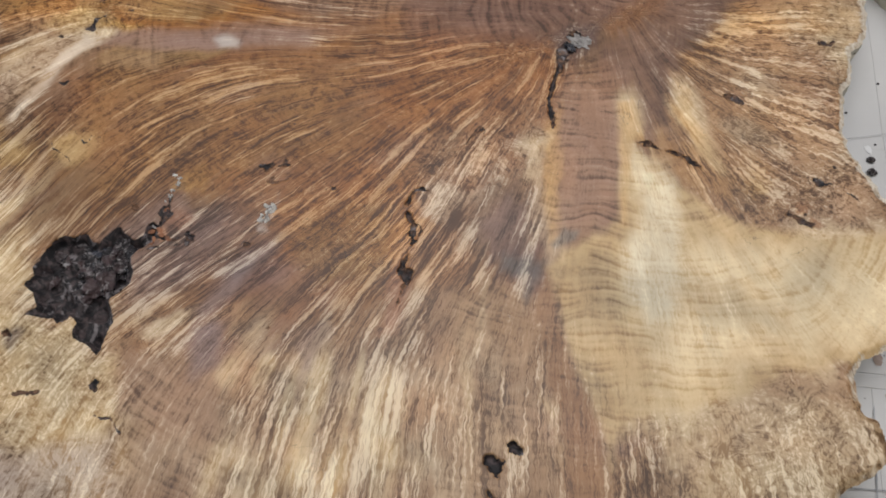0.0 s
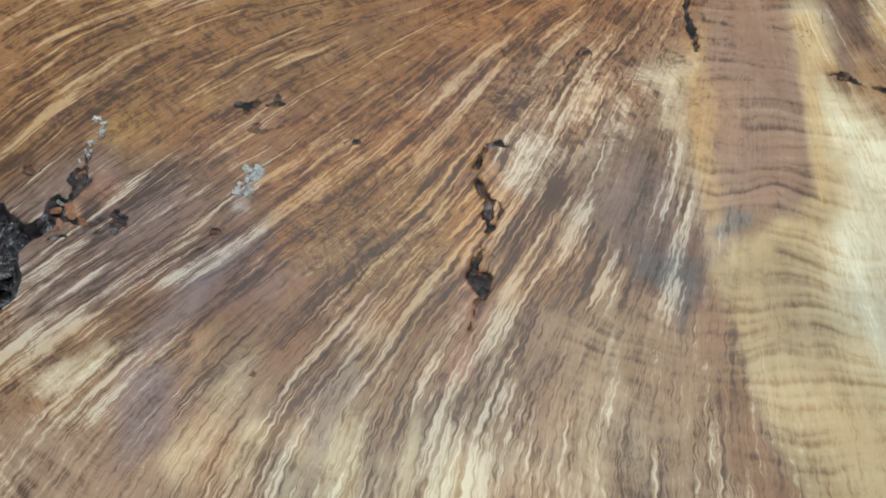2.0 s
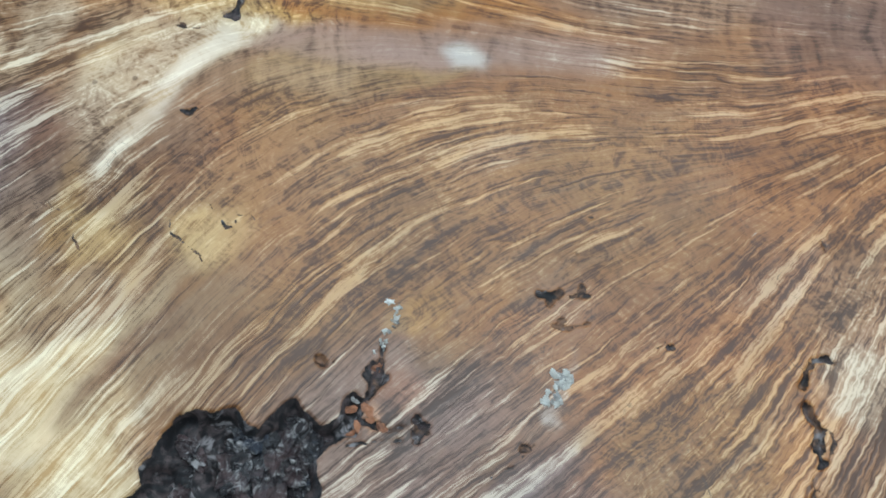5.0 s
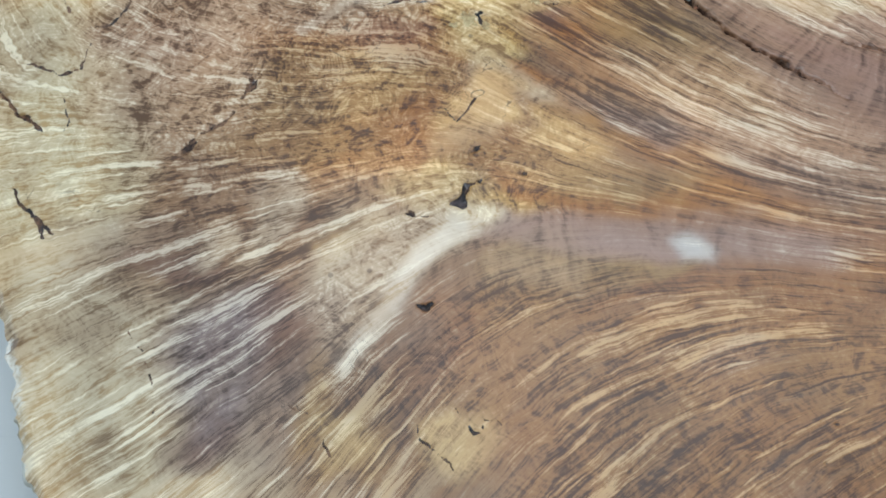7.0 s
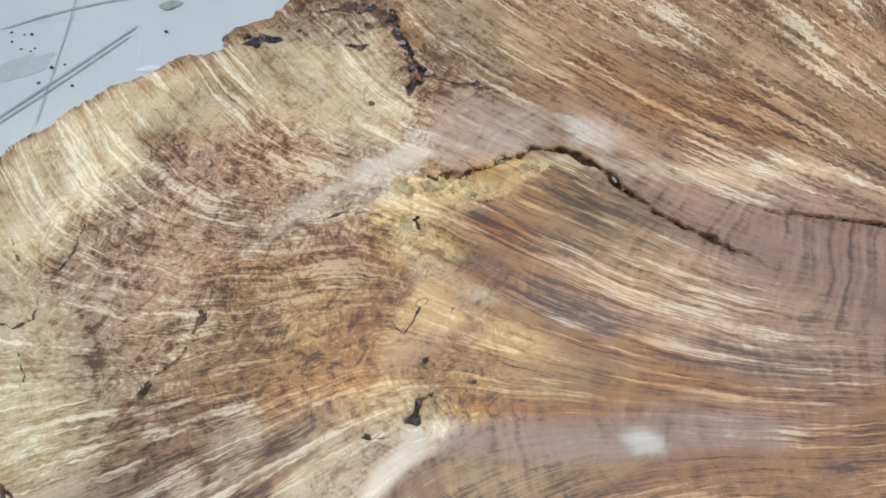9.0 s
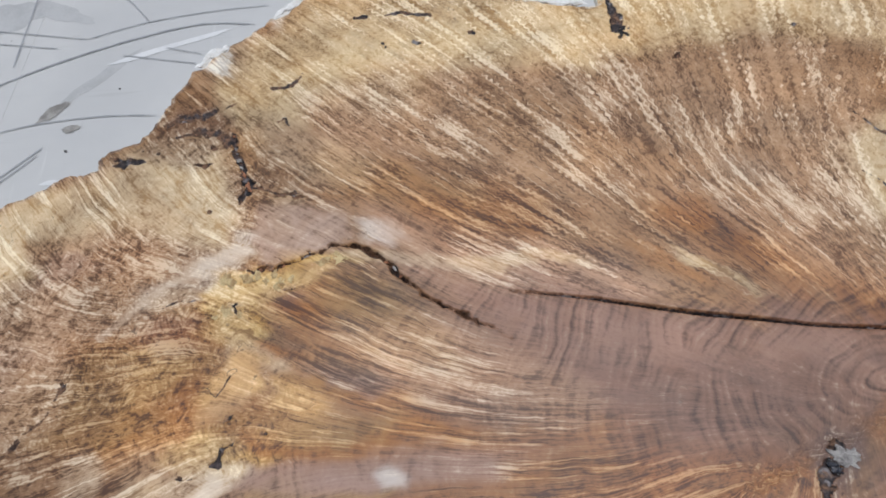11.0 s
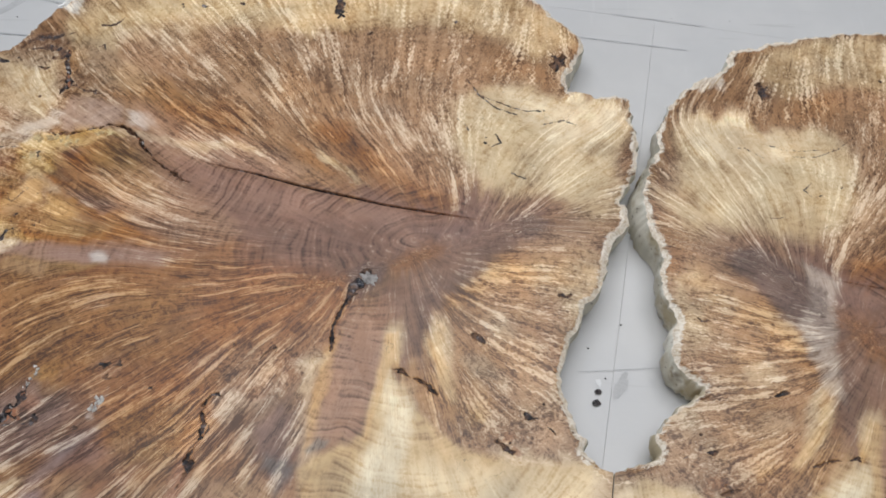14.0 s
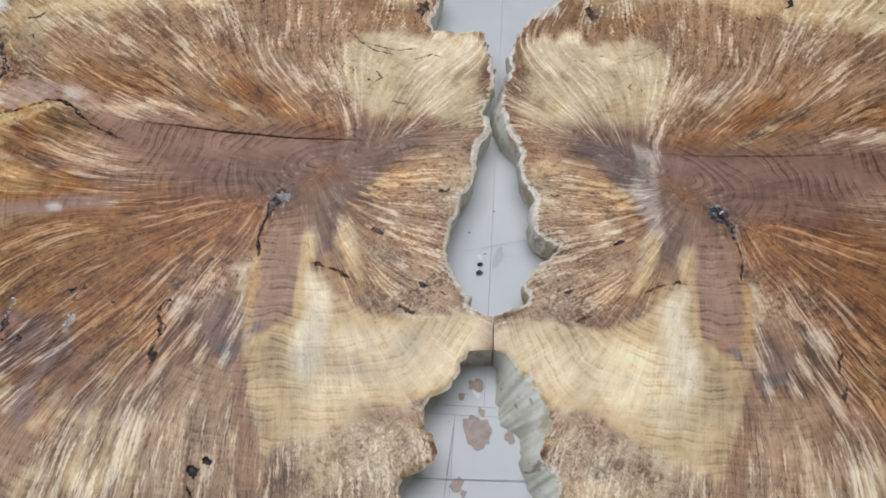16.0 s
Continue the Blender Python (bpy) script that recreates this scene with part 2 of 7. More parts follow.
    colour = m.mix(m.math("MULTIPLY", chalk, 0.85), colour, m.mix(m.ramp(fine, 0.35, 0.6), (0.56, 0.46, 0.33), (0.82, 0.77, 0.68)))
    # bark in the cracks and voids
    coal = m.mix(m.ramp(m.noise(pos, 120, 4, 0.65, 1.0), 0.42, 0.70), (0.012, 0.011, 0.013), (0.09, 0.066, 0.066))
    # pale grey patches paint the glints of shiny bark into its colour
    coal = m.mix(m.ramp(m.noise(pos, 70, 4, 0.65, 0.8), 0.54, 0.66), coal, (0.22, 0.20, 0.205))
    husk = m.mix(m.ramp(m.noise(pos, 190, 4, 0.65, 1.0), 0.36, 0.62), (0.03, 0.016, 0.012), (0.20, 0.11, 0.065))
    scar = m.mix(m.ramp(m.math("MULTIPLY_ADD", m.math("SUBTRACT", m.noise(pos, 90, 3, 0.6), 0.5), 1.6, deep), 0.35, 0.65), husk, coal)
    mask = m.ramp(m.math("MULTIPLY_ADD", m.math("SUBTRACT", m.noise(pos, 210, 4, 0.6), 0.5), 0.9, dark), 0.40, 0.58)
    colour = m.mix(mask, colour, scar)
    m.bump(m.math("MULTIPLY_ADD", m.math("MULTIPLY", mask, -1.0), 0.5, m.math("MULTIPLY_ADD", v, 0.22, m.math("MULTIPLY", fine, 0.2))), 0.35, 0.0016)
    rough = m.math("MULTIPLY_ADD", s1, 0.25, m.math("MULTIPLY_ADD", wob, 0.22, 0.30))
    return m.surface(colour, m.math("MULTIPLY_ADD", mask, 0.3, rough), 0.42)


def bark_material():
    m = Nodes("weathered_live_edge")
    pos = m.position()
    a = m.noise(m.vmath("MULTIPLY", pos, (1, 1, 0.6)), 30, 5, 0.6, 0.4)
    b = m.noise(pos, 130, 4, 0.6)
    c = m.mix(m.ramp(a, 0.32, 0.66), (0.60, 0.57, 0.48), (0.76, 0.73, 0.65))
    c = m.mix(m.math("MULTIPLY", m.ramp(m.noise(pos, 13, 4, 0.6, 0.4), 0.52, 0.64), 0.75), c, (0.40, 0.31, 0.17))
    c = m.mix(m.math("MULTIPLY", m.ramp(m.noise(pos, 21, 4, 0.6, 0.6), 0.60, 0.68), 0.7), c, (0.19, 0.12, 0.06))
    c = m.mix(m.ramp(b, 0.26, 0.38), (0.20, 0.16, 0.11), c)
    m.bump(m.math("ADD", a, m.math("MULTIPLY", b, 0.5)), 0.6, 0.004)
    return m.surface(c, 0.8, 0.25)


def paint_material():
    m = Nodes("scuffed_white_panel")
    pos = m.position()
    cloud, grit = m.noise(pos, 3.2, 5, 0.6), m.noise(pos, 60, 4, 0.65)
    drag = m.noise(m.vmath("MULTIPLY", pos, (5, 90, 1)), 1, 4, 0.6, 0.4)
    drag2 = m.noise(m.vmath("MULTIPLY", pos, (70, 6, 1)), 1, 4, 0.6, 0.4)
    c = m.mix(m.ramp(cloud, 0.3, 0.7), (0.50, 0.505, 0.51), (0.585, 0.585, 0.58))
    c = m.mix(m.math("MULTIPLY", m.ramp(drag, 0.62, 0.76), 0.35), c, (0.36, 0.36, 0.36))
    c = m.mix(m.math("MULTIPLY", m.ramp(drag2, 0.64, 0.78), 0.30), c, (0.70, 0.70, 0.70))
    dots = m.math("LESS_THAN", m.voronoi(pos, 42, "F1"), 0.045)
    dots = m.math("MULTIPLY", dots, m.ramp(m.noise(pos, 9, 2), 0.52, 0.58))
    c = m.mix(m.math("MULTIPLY", dots, 0.75), c, (0.10, 0.09, 0.085))
    c = m.mix(m.math("MULTIPLY", m.ramp(grit, 0.66, 0.75), 0.3), c, (0.45, 0.44, 0.42))
    m.bump(m.math("ADD", grit, drag), 0.12, 0.001)
    return m.surface(c, m.ramp(cloud, 0.3, 0.7, 0.30, 0.46), 0.4)


WOOD, BARK, PAINT = wood_material(), bark_material(), paint_material()
GRAPHITE = plain_material("graphite_line", (0.38, 0.39, 0.41), (0.26, 0.27, 0.29), 60, 0.6)
SCUFF = plain_material("grey_scuff", (0.47, 0.475, 0.48), (0.40, 0.405, 0.41), 40, 0.6)
CHALKY = plain_material("pale_scrape", (0.68, 0.69, 0.70), (0.62, 0.63, 0.64), 40, 0.5)
STAIN = plain_material("brown_stain", (0.42, 0.33, 0.28), (0.30, 0.22, 0.18), 90, 0.45)
SMUT = plain_material("dark_smear", (0.36, 0.35, 0.33), (0.20, 0.19, 0.18), 90, 0.5)
BLACK_BARK = black_bark_material()
GREY_BARK = plain_material("grey_bark", (0.42, 0.40, 0.38), (0.13, 0.12, 0.12), 90, 0.55, 0.6)
RUST_BARK = plain_material("russet_bark", (0.38, 0.17, 0.09), (0.14, 0.06, 0.035), 90, 0.55, 0.6)
GOLD_CRUST = plain_material("golden_crust", (0.66, 0.52, 0.28), (0.34, 0.21, 0.09), 130, 0.6, 0.6)
CONCRETE = plain_material("concrete", (0.36, 0.35, 0.33), (0.27, 0.26, 0.25), 4, 0.75)
WALL_PAINT = plain_material("wall_paint", (0.70, 0.69, 0.66), (0.64, 0.63, 0.60), 5, 0.8)
STEEL = plain_material("grey_steel", (0.30, 0.31, 0.32), (0.22, 0.22, 0.23), 20, 0.5)
SHARD = plain_material("grey_white_crust", (0.78, 0.76, 0.72), (0.50, 0.47, 0.43), 260, 0.8, 0.8)
RESIDUE = plain_material("white_residue", (0.84, 0.84, 0.83), (0.70, 0.69, 0.66), 120, 0.8, 0.6)


def part(name, bm, material, parent=None, label=""):
    if isinstance(bm, bpy.types.Mesh):
        mesh = bm
    else:
        mesh = bpy.data.meshes.new(name)
        bm.to_mesh(mesh)
        bm.free()
    if not mesh.materials:
        mesh.materials.append(material)
    ob = new(name, mesh)
    ob.parent = parent
    return tagged(ob, label)


def thing(name, label, category, group="", kind="", at=(0, 0, 0)):
    ob = new(name)
    ob.location = at
    return tagged(ob, label, category, group, kind)


def box(x0, x1, y0, y1, z0, z1, bevel=0.0, turn=0.0):
    bm = bmesh.new()
    bmesh.ops.create_cube(bm, size=1)
    bmesh.ops.transform(bm, matrix=Matrix.LocRotScale(((x0 + x1) / 2, (y0 + y1) / 2, (z0 + z1) / 2), None, (x1 - x0, y1 - y0, z1 - z0)), verts=bm.verts)
    if bevel:
        bmesh.ops.bevel(bm, geom=bm.edges[:], offset=bevel, segments=2, affect="EDGES", profile=0.6)
    if turn:
        bmesh.ops.transform(bm, matrix=Matrix.Rotation(turn, 4, "Z"), verts=bm.verts)
    return bm


# ---- room ----
def room():
    tagged(part("floor", box(-3.4, 4.4, -2.8, 4.2, -0.1, 0), CONCRETE), "grey concrete workshop floor", "floor", kind="structure")
    for name, a in (("wall_south", (-3.4, 4.4, -2.95, -2.8)), ("wall_north", (-3.4, 4.4, 4.2, 4.35)), ("wall_east", (4.4, 4.55, -2.95, 4.35))):
        tagged(part(name, box(*a, -0.1, 3.3), WALL_PAINT), "plain off-white painted workshop wall", "wall", kind="structure")
    # wall pieces around the assumed, unseen window
    bm = bmesh.new()
    for a in ((-2.95, 0.1, -0.1, 3.3), (2.3, 4.35, -0.1, 3.3), (0.1, 2.3, -0.1, 1.1), (0.1, 2.3, 2.4, 3.3)):
        b = box(-3.55, -3.4, *a)
        mesh = bpy.data.meshes.new("piece")
        b.to_mesh(mesh)
        b.free()
        bm.from_mesh(mesh)
    tagged(part("wall_west", bm, WALL_PAINT), "off-white workshop wall out of view, with an assumed window opening", "wall", kind="structure")
    # ceiling left open under the added overhead lamp; the opening is invented
    bm = bmesh.new()
    for a in ((-3.55, -1.1, -2.95, 4.35), (1.7, 4.55, -2.95, 4.35), (-1.1, 1.7, -2.95, 0.0), (-1.1, 1.7, 2.2, 4.35)):
        b = box(*a, 3.3, 3.42)
        mesh = bpy.data.meshes.new("piece")
        b.to_mesh(mesh)
        b.free()
        bm.from_mesh(mesh)
    tagged(part("ceiling", bm, WALL_PAINT), "off-white ceiling out of view, with an added rooflight opening", "ceiling", kind="structure")


# ---- worktable ----
TURN = radians(-8.0)


def catmull(points, closed, step):
    p = np.asarray(points, float)
    n = len(p)
    out = []
    for i in range(n if closed else n - 1):
        a, b, c, d = (p[(i + k) % n] if closed else p[min(max(i + k, 0), n - 1)] for k in (-1, 0, 1, 2))
        count = max(2, int(np.linalg.norm(c - b) / step))
        for t in np.arange(count) / count:
            out.append(0.5 * (2 * b + (c - a) * t + (2 * a - 5 * b + 4 * c - d) * t * t + (3 * b - a - 3 * c + d) * t ** 3))
    if not closed:
        out.append(p[-1])
    return np.array(out)


def stroke_mesh(points, width, z, seed, ragged=0.35):
    """A thin ragged line lying on the panels."""
    c = catmull(points, False, 0.006)
    d = np.gradient(c, axis=0)
    nrm = np.stack((-d[:, 1], d[:, 0]), 1) / (np.linalg.norm(d, axis=1)[:, None] + 1e-9)
    s = np.linspace(0, 1, len(c))
    w = width / 2 * (1 + ragged * fbm(np.stack((s * 40, s * 0 + seed), 1), 1.0, seed)) * np.clip(np.minimum(s, 1 - s) * 14 + 0.25, 0, 1)
    bm = bmesh.new()
    rows = [[bm.verts.new((*(c[i] + k * w[i] * nrm[i]), z)) for k in (-1, 1)] for i in range(len(c))]
    for a, b in zip(rows, rows[1:]):
        bm.faces.new((a[0], b[0], b[1], a[1]))
    bmesh.ops.recalc_face_normals(bm, faces=bm.faces)
    return bm


def blot_mesh(x, y, rx, ry, turn, z, seed):
    """A flat stain with a ragged outline."""
    bm = bmesh.new()
    n = 40
    ring = []
    for k in range(n):
        a = 2 * math.pi * k / n
        r = 1 + 0.55 * float(fbm(np.array((math.cos(a), math.sin(a))) * 1.0, 1.6, seed, 3))
        px, py = rx * r * math.cos(a), ry * r * math.sin(a)
        ring.append(bm.verts.new((x + px * math.cos(turn) - py * math.sin(turn), y + px * math.sin(turn) + py * math.cos(turn), z)))
    bm.faces.new(ring)
    bmesh.ops.recalc_face_normals(bm, faces=bm.faces)
    return bm


def worktable():
    table = thing("worktable", "broad white-panelled workbench with scribed lines, scuffs and stains", "workbench", at=(0, 0, 0))
    z = TABLE_Z
    rows = (((-1.05, 0.3329, -0.45, 0.2639), (0.3331, 2.05, -0.45, 0.2639)), ((-1.05, 2.05, 0.2641, 0.2769),),
            ((-1.05, -0.7301, 0.2771, 1.1149), (-0.7299, 0.3719, 0.2771, 1.1149), (0.3721, 2.05, 0.2771, 1.1149)),
            ((-1.05, 0.10, 1.1151, 1.85), (0.1002, 2.05, 1.1151, 1.85)))
    for row in rows:
        for x0, x1, y0, y1 in row:
            part("panel", box(x0, x1, y0, y1, z - 0.018, z, 0.0003, TURN), PAINT, table)
    part("underlay", box(-1.04, 2.04, -0.44, 1.84, z - 0.034, z - 0.019, 0, TURN), PAINT, table)
    for a in ((-1.0, 2.0, -0.42, -0.38), (-1.0, 2.0, 1.78, 1.82), (-1.0, -0.96, -0.38, 1.78), (1.96, 2.0, -0.38, 1.78)):
        part("rail", box(*a, z - 0.114, z - 0.034, 0.003, TURN), STEEL, table)
    for x in (-0.98, 0.5, 1.98):
        for y in (-0.40, 1.80):
            part("leg", box(x - 0.035, x + 0.035, y - 0.035, y + 0.035, 0, z - 0.114, 0.004, TURN), STEEL, table)
    marks = (
        (((-0.587, 1.191), (-0.600, 1.051)), 0.0030), (((-0.523, 1.085), (-0.459, 1.104), (-0.385, 1.114), (-0.321, 1.117)), 0.0016),
        (((-0.66, 0.996), (-0.627, 1.018), (-0.561, 1.049), (-0.477, 1.078), (-0.397, 1.095), (-0.336, 1.089)), 0.0028),
        (((-0.649, 1.112), (-0.523, 1.085)), 0.0016), (((-0.644, 1.092), (-0.554, 1.074)), 0.0015),
        (((-0.536, 1.182), (-0.487, 1.145), (-0.455, 1.104)), 0.0013), (((-0.662, 0.940), (-0.613, 0.957), (-0.559, 0.969), (-0.489, 0.973), (-0.434, 0.969)), 0.0018),
        (((-0.655, 0.842), (-0.600, 0.891), (-0.548, 0.938)), 0.0026), (((-0.655, 0.836), (-0.600, 0.884), (-0.552, 0.928)), 0.0018),
        (((-0.481, 1.057), (-0.397, 1.037)), 0.0015), (((-0.434, 1.064), (-0.392, 1.050)), 0.0014), (((-0.616, 0.840), (-0.606, 0.937), (-0.603, 0.985)), 0.0013),
        (((0.364, 0.199), (0.344, 0.106)), 0.0016), (((0.30, 0.135), (0.455, 0.119)), 0.0016), (((0.396, 0.464), (0.503, 0.476)), 0.0007), (((-0.70, 1.232), (-0.198, 1.1575), (0.049, 1.1195)), 0.0022), (((0.40, 1.011), (0.57, 0.9915)), 0.0014), (((0.455, 1.062), (0.60, 1.042)), 0.0014),
        (((0.43, 0.686), (0.50, 0.680)), 0.0010),
    )
    for k, (pts, w) in enumerate(marks):
        part("scribed_line", stroke_mesh(pts, w * 0.72, z + 0.0014 + 0.00004 * k, k + 3), GRAPHITE, table, "grey scribed line")
    for k, (x, y, rx, ry, a) in enumerate(((-0.50, 1.03, 0.055, 0.006, 0.75), (-0.62, 1.13, 0.05, 0.02, 0.2), (-0.56, 1.13, 0.04, 0.012, -0.4), (-0.64, 0.90, 0.03, 0.01, 0.4), (0.45, 0.45, 0.02, 0.008, 1.2), (-0.3, 1.2, 0.05, 0.01, 0.1))):
        part("scuff", blot_mesh(x, y, rx, ry, a, z + 0.00015 + 0.00004 * k, 40 + k), SCUFF, table, "faint grey scuff")
    for k, (x, y, rx, ry, a) in enumerate(((-0.535, 0.893, 0.009, 0.003, 0.1), (-0.43, 1.065, 0.06, 0.004, 0.3), (0.423, 0.452, 0.003, 0.005, 0.3), (0.398, 0.243, 0.004, 0.008, 0.4))):
        part("scrape", blot_mesh(x, y, rx, ry, a, z + 0.0005 + 0.00004 * k, 60 + k), CHALKY, table, "pale scraped mark")
    for k, (x, y, rx, ry) in enumerate(((0.394, 0.191, 0.017, 0.024), (0.399, 0.254, 0.009, 0.010), (0.378, 0.240, 0.005, 0.005), (0.437, 0.178, 0.006, 0.010), (0.362, 0.122, 0.010, 0.008), (0.403, 0.216, 0.004, 0.007), (0.37, 0.11, 0.004, 0.004))):
        part("stain", blot_mesh(x, y, rx, ry, 0.3, z + 0.0007 + 0.00004 * k, 80 + k), STAIN, table, "dried brown stain")
    for k, (x, y, rx, ry, a) in enumerate(((-0.545, 0.985, 0.020, 0.0065, 0.75), (-0.524, 0.960, 0.010, 0.0045, 0.1), (-0.273, 1.162, 0.007, 0.005, 0.2), (-0.20, 1.11, 0.018, 0.005, 0.1), (-0.16, 1.125, 0.010, 0.003, 0.0), (0.10, 1.13, 0.02, 0.006, 0.2))):
        part("smear", blot_mesh(x, y, rx, ry, a, z + 0.0010 + 0.00004 * k, 100 + k), SMUT, table, "dark dirty smear")
    return table


# ---- slabs ----
C_LONG = [(-0.093, 0.706), (-0.056, 0.699), (-0.023, 0.692), (0.021, 0.681), (0.058, 0.672), (0.106, 0.663), (0.148, 0.654), (0.216, 0.645), (0.268, 0.639)]
C_BARK = [(-0.336, 0.902), (-0.331, 0.874), (-0.319, 0.833), (-0.297, 0.829), (-0.273, 0.821)]
C_ARCH = [(-0.313, 0.744), (-0.287, 0.745), (-0.267, 0.755), (-0.243, 0.763), (-0.219, 0.76), (-0.198, 0.744), (-0.18, 0.724), (-0.159, 0.703), (-0.142, 0.692), (-0.119, 0.678), (-0.105,
    0.669), (-0.096, 0.662)]
C_KNOT = [(0.131, 0.543), (0.121, 0.517), (0.11, 0.491), (0.106, 0.459)]
C_ARM = [(-0.253, 0.347), (-0.243, 0.343), (-0.233, 0.344), (-0.224, 0.348), (-0.215, 0.349)]
C_ARMUP = [(-0.247, 0.358), (-0.243, 0.367), (-0.239, 0.375), (-0.236, 0.383), (-0.235, 0.391)]
C_LEFT = [(-0.616, 0.641), (-0.6, 0.624), (-0.586, 0.615), (-0.576, 0.611)]
C_LEFTB = [(-0.596, 0.583), (-0.578, 0.562), (-0.564, 0.549), (-0.551, 0.544)]
VOID = [(-0.342, 0.322), (-0.337, 0.331), (-0.334, 0.342), (-0.329, 0.35), (-0.321, 0.353), (-0.313, 0.351), (-0.303, 0.354), (-0.296, 0.348), (-0.289, 0.346), (-0.284, 0.351), (-0.277, 0.357), (-0.272, 0.359), (-0.268, 0.353), (-0.26, 0.35), (-0.254, 0.352), (-0.25, 0.361), (-0.246, 0.365), (-0.24, 0.361), (-0.24, 0.354), (-0.243, 0.345), (-0.25, 0.344), (-0.257, 0.338), (-0.261, 0.331), (-0.259, 0.319), (-0.261, 0.308), (-0.266, 0.301), (-0.275, 0.294), (-0.271, 0.285), (-0.27, 0.276), (-0.272, 0.266), (-0.273, 0.257), (-0.275, 0.25), (-0.279, 0.245), (-0.284, 0.25), (-0.294, 0.257), (-0.3, 0.261), (-0.302, 0.268), (-0.3, 0.275), (-0.305, 0.279), (-0.31, 0.275), (-0.315, 0.273), (-0.32, 0.278), (-0.331, 0.281), (-0.341, 0.283), (-0.333, 0.29), (-0.339, 0.301), (-0.348, 0.309), (-0.34, 0.316)]
PITS = [(0.051, 0.161, 0.006), (0.035, 0.151, 0.007), (0.03, 0.138, 0.005), (-0.277, 0.222, 0.005), (-0.352, 0.266, 0.008), (0.275, 0.478, 0.005), (0.373, 0.539, 0.004), (0.339, 0.387,
    0.004), (-0.156, 0.423, 0.005), (-0.136, 0.422, 0.004), (-0.349, 0.514, 0.005), (-0.261, 0.38, 0.005), (-0.236, 0.37, 0.006), (-0.275, 0.821, 0.004), (-0.433, 0.873, 0.011), (-0.461,
    0.651, 0.005), (-0.491, 0.605, 0.004), (-0.322, 0.712, 0.005), (-0.354, 0.878, 0.005), (0.371, 0.912, 0.011), (0.044, 0.991, 0.006), (0.098, 0.946, 0.006), (0.22, 0.976, 0.004), (-0.125,
    1.031, 0.003), (0.14, 0.546, 0.007), (-0.157, 0.421, 0.006), (-0.425, 0.875, 0.009), (-0.441, 0.871, 0.008), (0.364, 0.9, 0.009), (0.189, 0.43, 0.006), (-0.215, 0.349, 0.006), (-0.236,
    0.378, 0.005)]
FLECKS = [(-0.138, 0.441, 0.002), (-0.129, 0.462, 0.0024), (-0.123, 0.42, 0.002), (-0.092, 0.392, 0.003), (-0.147, 0.404, 0.003), (-0.261, 0.387, 0.003), (-0.007, 0.45, 0.0035), (0.04,
    0.449, 0.004), (-0.166, 0.341, 0.003), (-0.175, 0.332, 0.0025), (0.106, 0.459, 0.0035), (-0.048, 0.261, 0.0025), (-0.143, 0.265, 0.003), (-0.322, 0.615, 0.0035), (-0.357, 0.569, 0.003),
    (-0.377, 0.858, 0.003), (-0.406, 0.876, 0.004), (-0.352, 0.804, 0.003), (-0.293, 0.598, 0.003), (0.318, 0.354, 0.004), (0.336, 0.384, 0.004), (0.274, 0.479, 0.004), (0.227, 0.493,
    0.003), (0.335, 0.387, 0.0035), (0.311, 0.36, 0.003), (0.381, 0.537, 0.0035), (0.355, 0.402, 0.003)]
RUSTY = [(-0.239, 0.355, 0.005), (-0.232, 0.348, 0.004), (-0.244, 0.348, 0.003), (-0.229, 0.413, 0.003)]
CRUMBS = [(-0.652, 0.937), (-0.65, 0.927), (-0.641, 0.934), (-0.635, 0.934), (-0.641, 0.919), (-0.633, 0.916), (-0.63, 0.919), (-0.613, 0.898), (-0.603, 0.901), (-0.621, 0.883), (-0.594,
    0.879), (-0.524, 0.931), (-0.478, 1.01), (-0.634, 1.22), (0.386, 1.098), (-0.314, 1.18), (0.431, 0.458), (0.452, 0.53), (0.411, 0.496)]
C_ARCH_ROOT = [(-0.299, 0.741), (-0.291, 0.743), (-0.282, 0.746), (-0.272, 0.749), (-0.26, 0.753), (-0.248, 0.758), (-0.241, 0.762), (-0.235, 0.761)]
C_CRUST_B = [(-0.316, 0.745), (-0.31, 0.741), (-0.302, 0.741), (-0.297, 0.744)]
C_CRUST_C = [(-0.29, 0.72), (-0.281, 0.722), (-0.273, 0.723), (-0.27, 0.728)]
GOLDEN = [(-0.313, 0.735), (-0.305, 0.738), (-0.298, 0.732), (-0.291, 0.737), (-0.285, 0.729), (-0.277, 0.732), (-0.289, 0.725), (-0.328, 0.733), (-0.333, 0.736), (-0.245, 0.749), (-0.238,
    0.754), (-0.234, 0.748), (-0.251, 0.746), (-0.319, 0.702), (-0.33, 0.707), (-0.34, 0.701)]
FLOW_LOWER = [(-0.102, 0.204, -99), (-0.046, 0.185, -94), (0.016, 0.188, -90), (0.081, 0.196, -89), (-0.167, 0.188, -97), (-0.182, 0.282, -141), (-0.074, 0.392, -136), (-0.244, 0.474, -164),
    (-0.331, 0.412, -128), (0.007, 0.303, -142), (0.184, 0.349, -94), (0.171, 0.22, -97), (0.251, 0.245, -94), (0.23, 0.435, -73), (0.322, 0.44, -14), (0.318, 0.524, 27), (-0.194, 0.436,
    -135), (-0.274, 0.456, -135), (-0.348, 0.386, -125), (-0.216, 0.518, -168), (-0.464, 0.455, -152), (-0.464, 0.408, -157), (-0.101, 0.542, 177), (0.342, 0.538, 15), (0.337, 0.455, -16),
    (0.324, 0.345, -39), (-0.035, 0.413, -112), (-0.304, 0.295, -155), (-0.29, 0.192, -94), (0.334, 0.26, -2)]
